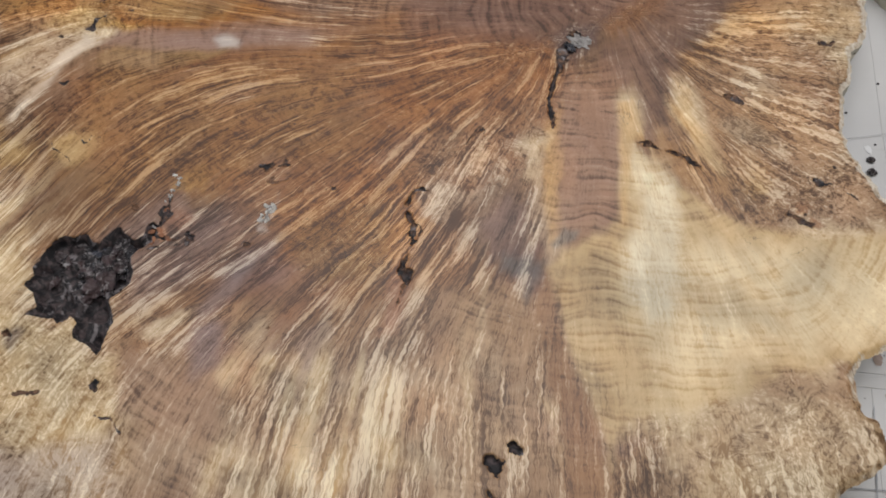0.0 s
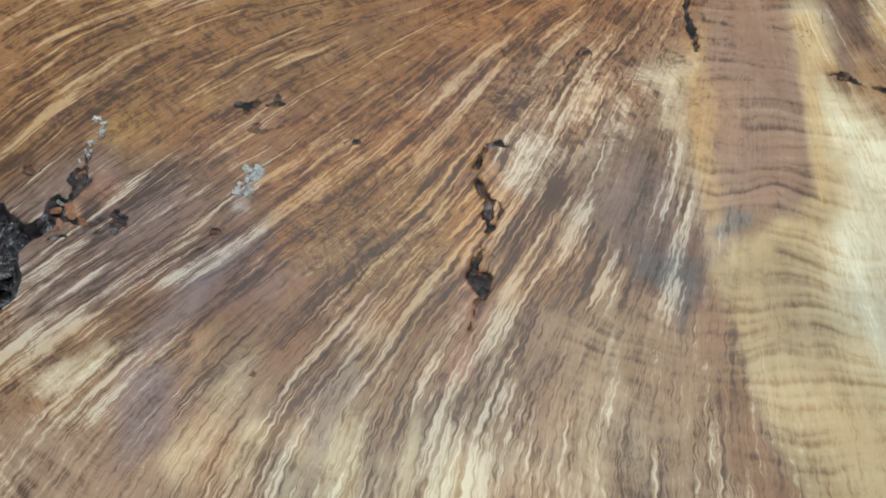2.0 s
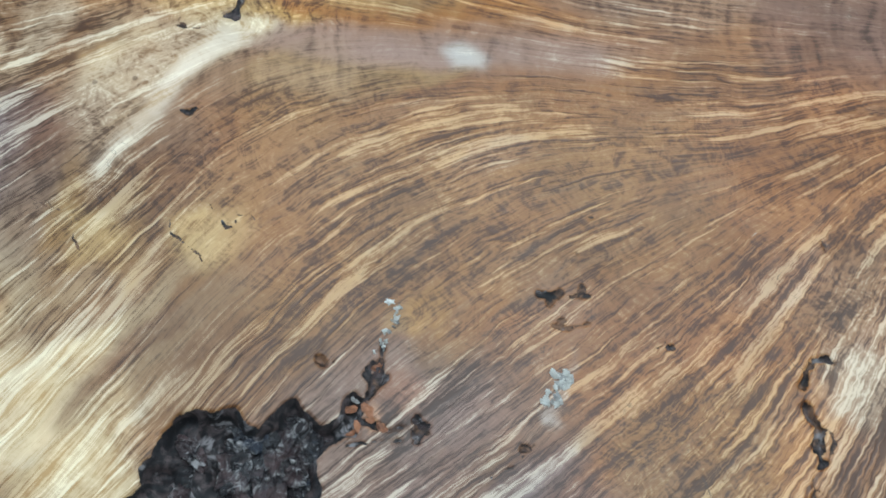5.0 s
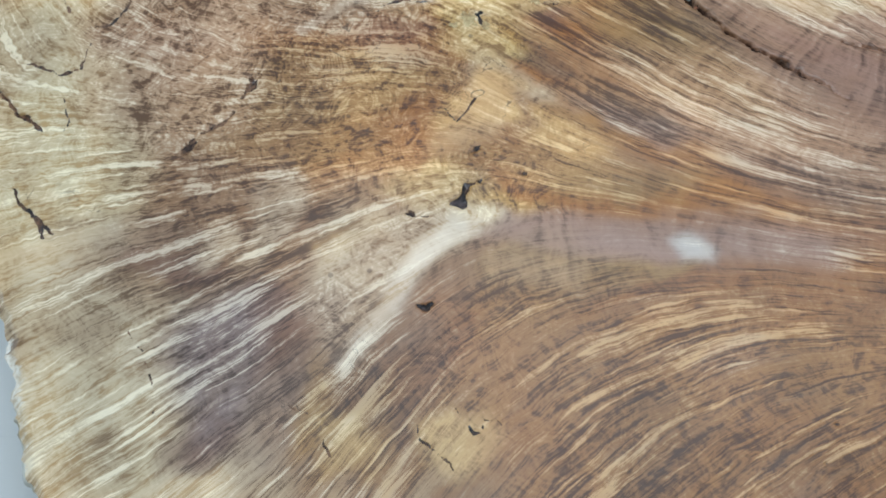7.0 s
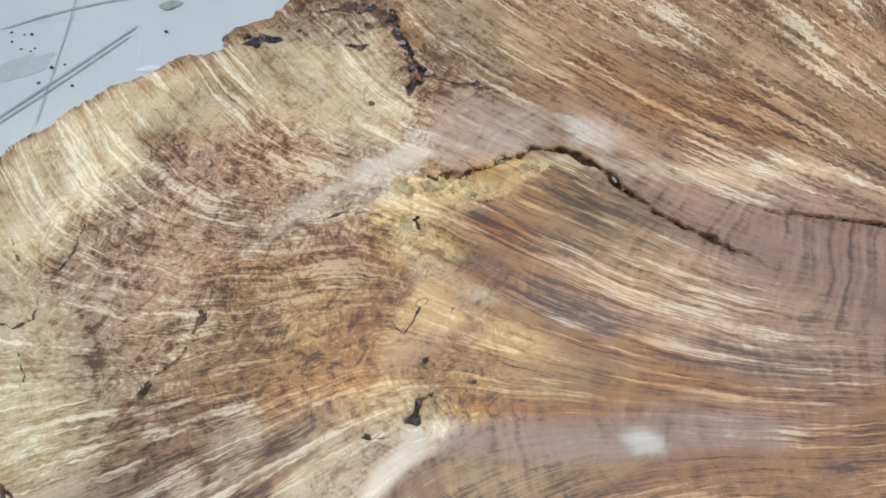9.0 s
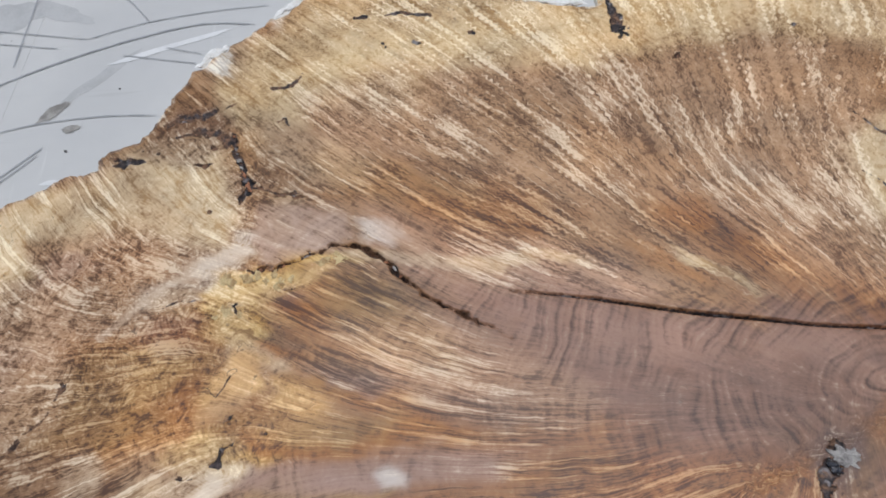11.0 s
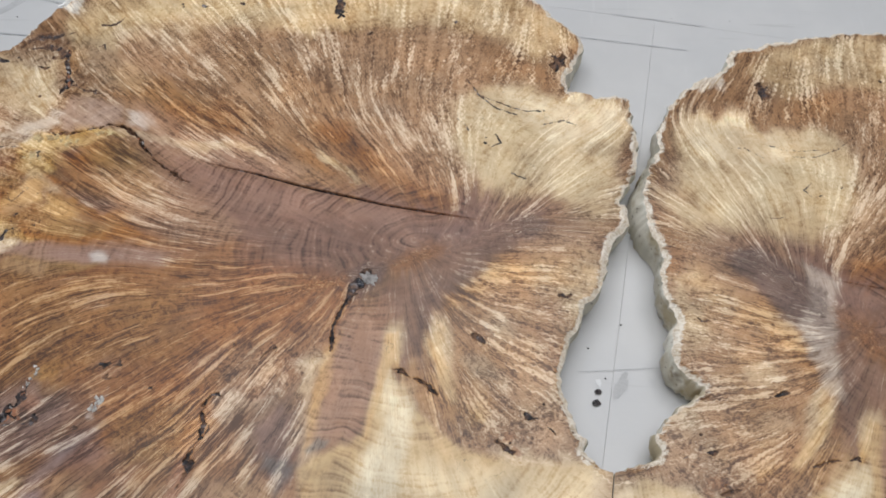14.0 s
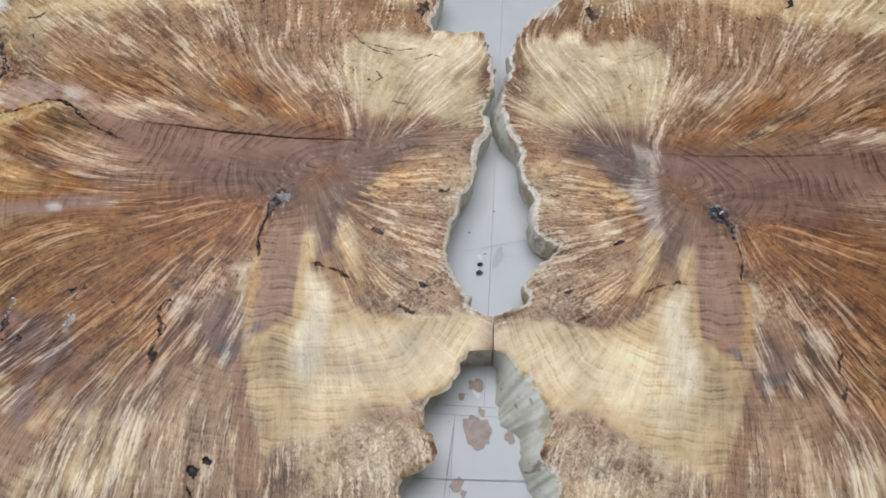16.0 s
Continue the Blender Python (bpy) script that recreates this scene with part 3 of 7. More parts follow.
FLOW_UPPER = [(-0.198, 0.81, 152), (-0.217, 0.692, 137), (-0.514, 0.806, 131), (-0.564, 0.78, 133), (-0.435, 0.82, 115), (-0.46, 0.635, 177), (-0.46, 0.75, 165), (-0.244, 0.623, 177),
    (-0.152, 0.578, 172), (-0.37, 0.852, 113), (-0.088, 0.834, 144), (0.138, 0.897, 94), (0.212, 0.901, 86), (-0.158, 0.918, 125), (0.188, 0.734, 138), (-0.31, 0.943, 132), (0.306, 0.896,
    57), (0.01, 0.888, 106), (0.33, 0.783, 17), (0.362, 0.732, 18), (-0.569, 0.577, -172), (-0.109, 0.734, 175), (0.01, 0.649, 163), (-0.252, 0.96, 127)]
FLOW_MORE = [(0.371, 0.902, 114), (0.338, 0.974, 98), (0.232, 0.352, -96), (0.147, 0.436, -114), (0.115, 0.27, -86), (-0.024, 0.276, -121), (-0.113, 0.3, -138), (-0.218, 0.302, -154),
    (-0.016, 0.294, -126), (-0.088, 0.342, -131), (-0.043, 0.26, -110), (0.026, 0.494, -143), (0.036, 0.367, -113), (-0.172, 0.77, 132), (-0.246, 0.728, 138), (-0.51, 0.691, -177), (-0.41,
    0.674, -153), (-0.54, 0.615, -172), (0.302, 0.744, 74), (0.26, 0.82, 95), (0.413, 0.598, 0), (0.378, 0.547, -28), (0.36, 0.401, -15), (-0.262, 0.21, -124), (-0.222, 0.17, -102), (0.198,
    0.188, -95), (0.271, 0.175, -96), (-0.252, 0.49, -155), (-0.402, 0.374, -130), (-0.308, 0.37, -113), (-0.421, 0.511, -149)]
FLOW_BENDS = [(-0.303, 0.42, -119), (-0.326, 0.382, -116), (-0.366, 0.368, -111), (-0.268, 0.448, -134), (-0.232, 0.409, -127), (-0.235, 0.7, 138), (-0.268, 0.688, 148), (-0.186, 0.672,
    142), (-0.281, 0.723, 146), (-0.132, 0.174, -97), (-0.078, 0.172, -96), (-0.015, 0.168, -93), (-0.202, 0.176, -96), (-0.119, 0.222, -127), (-0.263, 0.714, 144), (-0.22, 0.689, 142),
    (-0.182, 0.671, 145), (-0.211, 0.657, 153), (-0.258, 0.605, 178), (-0.524, 0.746, 129), (-0.478, 0.788, 134), (-0.414, 0.645, -169), (-0.464, 0.624, -177)]
FLOW_CURLS = [(0.29, 0.496, -31), (0.31, 0.552, 17), (0.328, 0.591, 21), (0.309, 0.432, -16), (0.236, 0.46, -70), (0.346, 0.506, -16), (0.271, 0.45, -39), (0.202, 0.501, -103), (0.32, 0.378,
    -10)]
BURL_ZONES = [(-0.442, 0.742, 0.14, 0.06, 20, 0.85), (-0.461, 0.649, 0.14, 0.08, 0, 0.77), (-0.374, 0.696, 0.08, 0.04, 30, 0.68), (-0.358, 0.833, 0.08, 0.07, 0, 0.77), (0.262, 0.152, 0.12,
    0.07, 0, 0.85), (-0.322, 0.214, 0.09, 0.1, 0, 0.77), (0.082, 0.467, 0.06, 0.07, 0, 0.68), (0.069, 0.528, 0.05, 0.05, 0, 0.68), (0.008, 0.432, 0.05, 0.04, 0, 0.51), (0.312, 0.343, 0.09,
    0.04, 0, 0.68), (-0.336, 0.489, 0.06, 0.04, 0, 0.51), (0.144, 0.972, 0.2, 0.04, 8, 0.34), (-0.251, 0.967, 0.12, 0.04, 15, 0.42), (-0.324, 0.595, 0.06, 0.04, 0, 0.68), (0.393, 0.58, 0.04,
    0.09, 0, 0.51), (0.343, 0.437, 0.06, 0.07, 0, 0.42)]
RING_ZONES = [(0.036, 0.629, 0.13, 0.06, -5, 1), (0.17, 0.631, 0.08, 0.05, 0, 1), (-0.079, 0.686, 0.07, 0.04, -10, 0.7), (0.144, 0.416, 0.05, 0.1, -10, 0.8), (0.187, 0.295, 0.09, 0.1, 0,
    0.9), (0.262, 0.262, 0.08, 0.07, 0, 0.6), (-0.212, 0.175, 0.06, 0.05, 0, 0.5), (0.2, 0.578, 0.06, 0.03, 25, 0.8), (-0.25, 0.563, 0.08, 0.03, -8, 0.7), (-0.129, 0.632, 0.08, 0.06, 0,
    0.4), (0.064, 0.856, 0.12, 0.05, 0, 0.35), (-0.295, 0.672, 0.03, 0.02, 0, 0.6), (0.35, 0.306, 0.09, 0.05, 0, 0.6), (0.377, 0.795, 0.08, 0.05, 0, 0.35), (0.239, 0.566, 0.05, 0.02, 38,
    0.8), (0.129, 0.465, 0.03, 0.06, 0, 0.6)]
QUIET_ZONES = [(0.035, 0.618, 0.12, 0.05, -5, 1), (-0.058, 0.672, 0.09, 0.04, -8, 0.8), (0.17, 0.631, 0.09, 0.05, 0, 1), (0.145, 0.422, 0.05, 0.09, -10, 1), (0.195, 0.284, 0.08, 0.11, 0,
    0.6), (0.294, 0.261, 0.09, 0.06, 0, 0.95), (0.35, 0.306, 0.09, 0.04, 0, 0.85), (0.388, 0.787, 0.09, 0.06, 10, 0.3), (0.296, 0.763, 0.08, 0.07, 0, 0.35), (-0.25, 0.563, 0.07, 0.025, -8,
    0.9), (-0.343, 0.547, 0.04, 0.04, 50, 0.8), (-0.317, 0.657, 0.03, 0.04, 60, 0.8), (-0.257, 0.778, 0.05, 0.03, 20, 0.6), (-0.367, 0.734, 0.05, 0.02, 25, 0.9), (0.332, 0.634, 0.05, 0.04,
    0, 0.9), (0.16, 0.556, 0.045, 0.035, 0, 0.8)]
CALM_ZONES = [(0.239, 0.566, 0.05, 0.02, 38, 0.9), (0.175, 0.515, 0.04, 0.025, 45, 1), (0.129, 0.465, 0.03, 0.045, 0, 1), (0.108, 0.39, 0.022, 0.05, -8, 0.8), (0.005, 0.885, 0.26, 0.12, 0,
    0.15), (0.332, 0.638, 0.03, 0.02, 0, 0.6), (0.305, 0.745, 0.06, 0.06, 0, 0.6), (0.399, 0.68, 0.04, 0.05, 0, 0.6), (-0.267, 0.554, 0.068, 0.014, 1, 0.7), (-0.326, 0.644, 0.016, 0.026,
    -30, 0.7), (-0.364, 0.731, 0.042, 0.013, 27, 0.8), (-0.181, 0.561, 0.092, 0.019, 3, 0.5), (-0.571, 0.738, 0.029, 0.027, 16, 0.5), (-0.521, 0.676, 0.042, 0.014, 4, 0.5), (-0.525, 0.504,
    0.044, 0.032, 23, 0.45), (-0.296, 0.732, 0.029, 0.011, 4, 0.7)]
ZONES = {}
ZONES["Z_PURPLE"] = [(0.035, 0.618, 0.09, 0.05, -5, 0.95), (-0.058, 0.672, 0.09, 0.04, -8, 0.85), (0.145, 0.639, 0.09, 0.045, 0, 0.95), (0.243, 0.644, 0.06, 0.025, 20, 1), (0.247, 0.519,
    0.07, 0.022, 45, 0.8), (0.146, 0.434, 0.045, 0.08, -10, 0.44), (0.115, 0.372, 0.03, 0.05, 0, 0.42), (-0.087, 0.63, 0.06, 0.04, -20, 0.5), (-0.192, 0.242, 0.03, 0.02, 40, 0.7), (-0.147,
    0.325, 0.06, 0.02, 45, 0.6), (-0.454, 0.475, 0.04, 0.07, -70, 0.75), (-0.455, 0.437, 0.02, 0.03, 0, 0.7), (-0.171, 0.854, 0.03, 0.01, -40, 0.4), (0.071, 0.314, 0.025, 0.015, 0, 0.8)]
ZONES["Z_GREY"] = [(-0.25, 0.563, 0.06, 0.022, -8, 0.7), (-0.274, 0.557, 0.08, 0.02, -5, 0.5), (-0.133, 0.613, 0.06, 0.02, -20, 0.6), (-0.416, 0.441, 0.04, 0.03, 30, 0.6), (-0.313, 0.414,
    0.06, 0.016, 45, 0.5), (-0.217, 0.215, 0.05, 0.025, 40, 0.4), (-0.257, 0.778, 0.04, 0.03, 30, 0.4), (-0.37, 0.73, 0.04, 0.015, 25, 0.55), (0.137, 0.812, 0.03, 0.02, -45, 0.5), (-0.032,
    0.851, 0.025, 0.016, -40, 0.45), (-0.316, 0.179, 0.04, 0.03, 0, 0.5), (-0.505, 0.538, 0.04, 0.02, 0, 0.4)]
ZONES["Z_AMBER"] = [(-0.077, 0.345, 0.07, 0.045, 45, 0.9), (-0.108, 0.412, 0.05, 0.04, 30, 0.6), (-0.202, 0.449, 0.08, 0.03, 40, 0.75), (-0.165, 0.49, 0.08, 0.04, 35, 0.8), (-0.452, 0.664,
    0.05, 0.03, 20, 0.8), (-0.388, 0.623, 0.07, 0.04, 0, 0.75), (-0.273, 0.596, 0.06, 0.02, -5, 0.95), (-0.245, 0.702, 0.08, 0.035, -30, 0.6), (-0.331, 0.674, 0.06, 0.04, 20, 0.8), (-0.127,
    0.772, 0.05, 0.03, -20, 0.5), (-0.277, 0.512, 0.06, 0.03, 30, 0.6), (0.291, 0.467, 0.05, 0.04, -30, 0.5), (0.308, 0.466, 0.05, 0.05, 0, 0.45), (0.255, 0.501, 0.04, 0.04, 0, 0.5),
    (-0.072, 0.499, 0.13, 0.06, 20, 0.5), (-0.25, 0.477, 0.08, 0.06, 40, 0.45)]
ZONES["Z_RUST"] = [(0.045, 0.559, 0.08, 0.04, 0, 0.8), (-0.063, 0.503, 0.08, 0.04, -20, 0.7), (-0.207, 0.404, 0.03, 0.025, 0, 0.55), (-0.134, 0.784, 0.04, 0.025, -20, 0.8), (0.126, 0.749,
    0.06, 0.025, -30, 0.6), (0.07, 0.534, 0.04, 0.04, 0, 0.9), (-0.119, 0.776, 0.05, 0.02, -20, 0.6), (-0.367, 0.691, 0.05, 0.03, 30, 0.7), (0.067, 0.467, 0.05, 0.05, 0, 0.5), (0.013, 0.409,
    0.03, 0.04, 0, 0.4), (-0.101, 0.56, 0.1, 0.05, -10, 0.8), (-0.497, 0.659, 0.06, 0.04, 0, 0.35)]
ZONES["Z_BROWN"] = [(0.047, 0.594, 0.08, 0.03, 0, 0.5), (-0.027, 0.88, 0.08, 0.03, -25, 0.55), (0.069, 0.895, 0.08, 0.03, -10, 0.5), (-0.366, 0.493, 0.02, 0.04, -30, 0.5), (-0.288, 0.48,
    0.07, 0.025, 35, 0.5), (-0.168, 0.275, 0.05, 0.03, 40, 0.6), (-0.266, 0.441, 0.07, 0.03, 50, 0.5), (0.077, 0.268, 0.03, 0.04, 0, 0.4), (-0.481, 0.804, 0.03, 0.02, -60, 0.4), (-0.538,
    0.705, 0.05, 0.02, 0, 0.5), (0.323, 0.349, 0.03, 0.015, 0, 0.5), (0.092, 0.183, 0.04, 0.05, 0, 0.5), (-0.193, 0.475, 0.2, 0.09, -10, 0.45), (0.211, 0.568, 0.09, 0.04, 30, 0.55), (-0.189,
    0.524, 0.12, 0.08, 0, 0.45), (-0.244, 0.477, 0.12, 0.07, 20, 0.4)]
ZONES["Z_CREAM"] = [(0.189, 0.305, 0.045, 0.06, 0, 1), (0.173, 0.226, 0.05, 0.06, 0, 0.9), (0.19, 0.38, 0.025, 0.04, 0, 0.9), (0.172, 0.458, 0.012, 0.04, 8, 0.9), (-0.362, 0.332, 0.04, 0.05,
    0, 0.8), (-0.327, 0.242, 0.05, 0.04, 0, 0.9), (-0.282, 0.156, 0.06, 0.04, 0, 0.7), (-0.185, 0.961, 0.12, 0.04, 12, 0.9), (-0.314, 0.922, 0.04, 0.04, 0, 0.8), (0.082, 0.996, 0.12, 0.035,
    8, 0.6), (-0.568, 0.731, 0.06, 0.04, 30, 0.85), (-0.554, 0.604, 0.04, 0.08, 0, 0.7), (-0.566, 0.573, 0.04, 0.08, 0, 0.8), (-0.484, 0.42, 0.05, 0.07, 0, 0.8), (-0.446, 0.389, 0.07, 0.03,
    35, 0.6)]
ZONES["Z_PALE"] = [(0.287, 0.271, 0.09, 0.05, 0, 0.95), (0.35, 0.306, 0.08, 0.035, 0, 1), (0.392, 0.802, 0.07, 0.045, 10, 1), (0.288, 0.777, 0.07, 0.06, 0, 0.8), (0.311, 0.784, 0.06, 0.06,
    0, 0.7), (0.418, 0.716, 0.05, 0.05, 0, 0.7), (-0.34, 0.55, 0.03, 0.035, 55, 1), (-0.377, 0.526, 0.025, 0.04, 50, 0.8), (-0.392, 0.504, 0.03, 0.03, 50, 0.7), (-0.319, 0.653, 0.018, 0.032,
    70, 0.9), (0.091, 0.389, 0.014, 0.07, 5, 0.9), (0.087, 0.339, 0.015, 0.06, 0, 0.7), (-0.083, 0.167, 0.16, 0.045, -2, 0.6), (-0.163, 0.209, 0.06, 0.06, 30, 0.4), (-0.118, 1.007, 0.22,
    0.035, 5, 0.55), (0.251, 1.016, 0.1, 0.03, -10, 0.5)]
ZONES["Z_TAN"] = [(-0.211, 0.158, 0.07, 0.04, 0, 0.8), (0.068, 0.492, 0.06, 0.04, 0, 0.6), (0.028, 0.408, 0.05, 0.06, 0, 0.6), (0.01, 0.326, 0.06, 0.07, 45, 0.6), (0.319, 0.311, 0.05, 0.03,
    0, 0.7), (0.263, 0.697, 0.04, 0.03, 0, 0.5), (-0.45, 0.743, 0.1, 0.04, 25, 0.6), (-0.159, 0.773, 0.06, 0.02, 20, 0.4), (0.258, 0.152, 0.09, 0.06, 0, 0.6), (-0.343, 0.55, 0.06, 0.05, 40,
    0.6), (-0.374, 0.775, 0.06, 0.04, 40, 0.5), (0.4, 0.581, 0.03, 0.08, 0, 0.6), (0.367, 0.571, 0.04, 0.08, 0, 0.6), (0.245, 0.989, 0.1, 0.06, 0, 0.6), (-0.514, 0.816, 0.08, 0.035, 30,
    0.6), (-0.469, 0.781, 0.08, 0.04, 20, 0.6)]
ZONES["Z_GOLD"] = [(-0.217, 0.404, 0.015, 0.02, 0, 0.9), (-0.21, 0.403, 0.02, 0.02, 0, 0.9), (-0.319, 0.71, 0.035, 0.025, 30, 1), (-0.275, 0.742, 0.04, 0.015, 30, 0.9), (-0.32, 0.595, 0.03,
    0.02, 10, 0.95), (-0.317, 0.446, 0.035, 0.022, 20, 0.8), (-0.382, 0.447, 0.015, 0.03, 20, 0.8), (-0.27, 0.628, 0.04, 0.02, 0, 0.6), (-0.216, 0.407, 0.025, 0.016, 40, 0.9), (0.288, 0.424,
    0.016, 0.04, -20, 0.7), (-0.325, 0.718, 0.03, 0.02, 20, 0.8)]
ZONES["Z_WHITE"] = [(-0.196, 0.561, 0.014, 0.007, 0, 1), (-0.205, 0.78, 0.016, 0.01, -25, 0.59), (-0.146, 0.371, 0.006, 0.012, -10, 1), (-0.231, 0.406, 0.005, 0.011, 20, 1), (-0.415, 0.343,
    0.03, 0.015, 0, 0.5), (-0.322, 0.712, 0.005, 0.008, 0, 0.9), (-0.327, 0.777, 0.02, 0.012, 20, 0.4), (0.141, 0.551, 0.008, 0.006, 30, 1)]
ZONES["Z_DARK"] = [(0.134, 0.546, 0.02, 0.01, 20, 0.9)]
ACCENTS = {}
RIGHT_DARKS = [(0.142, 0.551, 0.022, 0.014, 20, 0.95), (0.333, 0.633, 0.03, 0.02, 0, 0.9)]
RIGHT_ACCENTS = [(0.249, 0.64, 0.04, 0.007, 10, 0.45), (0.218, 0.531, 0.01, 0.03, 60, 0.4), (0.448, 0.895, 0.03, 0.012, -15, 0.9)]
ACCENTS["Z_CREAM"] = [(0.184, 0.337, 0.07, 0.015, -88, 1), (0.233, 0.45, 0.035, 0.008, -60, 0.9), (0.3, 0.485, 0.025, 0.007, -30, 0.8), (0.281, 0.439, 0.025, 0.008, -25, 0.9), (-0.107,
    0.194, 0.07, 0.01, 82, 0.9), (-0.044, 0.192, 0.07, 0.013, 85, 0.9), (-0.175, 0.192, 0.06, 0.008, 75, 0.8), (-0.079, 0.18, 0.05, 0.007, 83, 0.8), (0.019, 0.208, 0.05, 0.006, 92, 0.7),
    (0.083, 0.206, 0.06, 0.005, -86, 0.9), (-0.274, 0.456, 0.08, 0.007, 42, 0.8), (-0.33, 0.392, 0.06, 0.005, 55, 0.8), (-0.363, 0.39, 0.06, 0.008, 55, 0.8), (-0.118, 0.739, 0.07, 0.008, -8,
    0.9), (-0.089, 0.736, 0.06, 0.007, -5, 0.8), (0.091, 0.705, 0.04, 0.005, -35, 0.8)]
ACCENTS["Z_PALE"] = [(-0.389, 0.355, 0.05, 0.013, 50, 0.8), (-0.418, 0.353, 0.04, 0.02, 0, 0.8), (-0.472, 0.395, 0.05, 0.015, 25, 0.8), (-0.486, 0.45, 0.04, 0.02, 20, 0.7), (-0.537, 0.779,
    0.04, 0.006, 130, 0.8), (-0.564, 0.757, 0.04, 0.016, 140, 0.7), (-0.375, 0.844, 0.05, 0.024, 120, 0.7), (-0.359, 0.803, 0.03, 0.02, 0, 0.6), (-0.258, 0.859, 0.06, 0.025, -20, 0.6),
    (-0.283, 0.799, 0.02, 0.012, 30, 0.24), (-0.318, 0.642, 0.03, 0.01, 65, 0.9), (-0.322, 0.665, 0.02, 0.012, 80, 0.9), (-0.231, 0.263, 0.025, 0.008, 30, 0.8), (-0.519, 0.461, 0.06, 0.025,
    20, 0.7), (-0.331, 0.559, 0.02, 0.012, 45, 0.9), (-0.512, 0.811, 0.05, 0.02, 35, 0.6)]
ACCENTS["Z_BROWN"] = [(0.108, 0.233, 0.07, 0.009, -73, 0.85), (-0.316, 0.413, 0.08, 0.009, 47, 0.7), (-0.245, 0.452, 0.07, 0.008, 40, 0.65), (-0.293, 0.454, 0.06, 0.01, 40, 0.6), (-0.256,
    0.4, 0.05, 0.009, 60, 0.5), (-0.504, 0.791, 0.03, 0.007, 130, 0.7), (-0.446, 0.807, 0.03, 0.009, 115, 0.6), (-0.406, 0.796, 0.024, 0.01, 120, 0.7), (-0.358, 0.889, 0.04, 0.015, -50,
    0.9), (-0.37, 0.903, 0.03, 0.016, 0, 0.8), (-0.024, 0.833, 0.05, 0.008, -55, 0.7), (-0.428, 0.557, 0.03, 0.014, 0, 0.6), (0.191, 1.055, 0.08, 0.009, 5, 0.5), (-0.291, 0.683, 0.024, 0.01,
    -20, 0.7), (-0.103, 0.273, 0.04, 0.01, 45, 0.6), (0.428, 0.753, 0.025, 0.01, 0, 0.5)]
ACCENTS["Z_AMBER"] = [(-0.087, 0.356, 0.05, 0.03, 50, 0.6), (-0.255, 0.549, 0.1, 0.04, 20, 0.6), (-0.372, 0.641, 0.06, 0.03, 0, 0.6), (-0.416, 0.647, 0.05, 0.02, 10, 0.6), (-0.438, 0.389,
    0.03, 0.012, 30, 0.6), (-0.28, 0.596, 0.05, 0.01, -4, 0.8), (-0.203, 0.415, 0.025, 0.012, 20, 0.7), (-0.254, 0.69, 0.05, 0.012, -35, 0.6), (0.048, 0.722, 0.05, 0.01, -30, 0.5), (0.312,
    0.441, 0.03, 0.01, -20, 0.5), (0.057, 0.797, 0.1, 0.04, -35, 0.5), (0.161, 0.719, 0.08, 0.025, -30, 0.6), (-0.178, 0.566, 0.09, 0.03, 0, 0.5), (-0.192, 0.603, 0.08, 0.04, 20, 0.5)]
ACCENTS["Z_RUST"] = [(0.322, 0.357, 0.009, 0.007, 0, 0.8), (0.331, 0.343, 0.006, 0.005, 0, 0.7), (-0.378, 0.7, 0.032, 0.016, 30, 0.8), (-0.099, 0.781, 0.04, 0.018, -15, 0.7), (-0.034, 0.556,
    0.05, 0.03, 0, 0.7), (0.049, 0.525, 0.05, 0.02, 20, 0.5), (-0.009, 0.348, 0.04, 0.007, 80, 0.5), (-0.234, 0.358, 0.024, 0.01, 30, 0.8), (-0.134, 0.784, 0.03, 0.012, -20, 0.6)]
ACCENTS["Z_PURPLE"] = [(-0.196, 0.233, 0.03, 0.015, 45, 0.8), (-0.13, 0.245, 0.02, 0.01, 50, 0.6), (-0.165, 0.3, 0.06, 0.01, 40, 0.6), (-0.178, 0.529, 0.04, 0.012, -15, 0.6), (-0.001, 0.533,
    0.025, 0.018, 40, 0.6), (-0.458, 0.478, 0.025, 0.04, -60, 0.7), (-0.49, 0.529, 0.03, 0.01, 0, 0.6), (-0.449, 0.438, 0.012, 0.02, 0, 0.7), (-0.048, 0.243, 0.03, 0.01, 70, 0.5), (-0.007,
    0.232, 0.03, 0.008, 80, 0.5), (-0.094, 0.336, 0.04, 0.012, 40, 0.5), (-0.139, 0.603, 0.05, 0.01, -5, 0.5)]
ACCENTS["Z_WHITE"] = [(-0.287, 1.05, 0.024, 0.009, 38, 0.95), (-0.354, 0.99, 0.018, 0.012, 30, 0.95), (-0.009, 1.033, 0.03, 0.008, -12, 0.9), (0.161, 1.077, 0.04, 0.005, 8, 0.7), (-0.118,
    1.056, 0.03, 0.005, 0, 0.6), (-0.215, 1.066, 0.03, 0.005, 0, 0.5)]
ACCENTS["Z_DARK"] = [(0.332, 0.634, 0.022, 0.016, 0, 1), (0.301, 0.623, 0.04, 0.016, 15, 0.8), (0.262, 0.603, 0.04, 0.015, 35, 0.7), (0.274, 0.552, 0.05, 0.016, 48, 0.75), (0.229, 0.507,
    0.035, 0.012, 45, 0.6), (0.134, 0.546, 0.022, 0.012, 20, 0.9), (0.118, 0.52, 0.012, 0.016, 60, 0.8), (0.066, 0.314, 0.02, 0.012, 0, 0.6), (0.21, 0.665, 0.04, 0.008, -10, 0.5), (-0.464,
    0.512, 0.03, 0.01, 0, 0.5), (0.299, 0.594, 0.04, 0.011, 38, 0.8), (0.264, 0.555, 0.034, 0.011, 42, 0.75), (0.231, 0.516, 0.03, 0.01, 50, 0.6)]
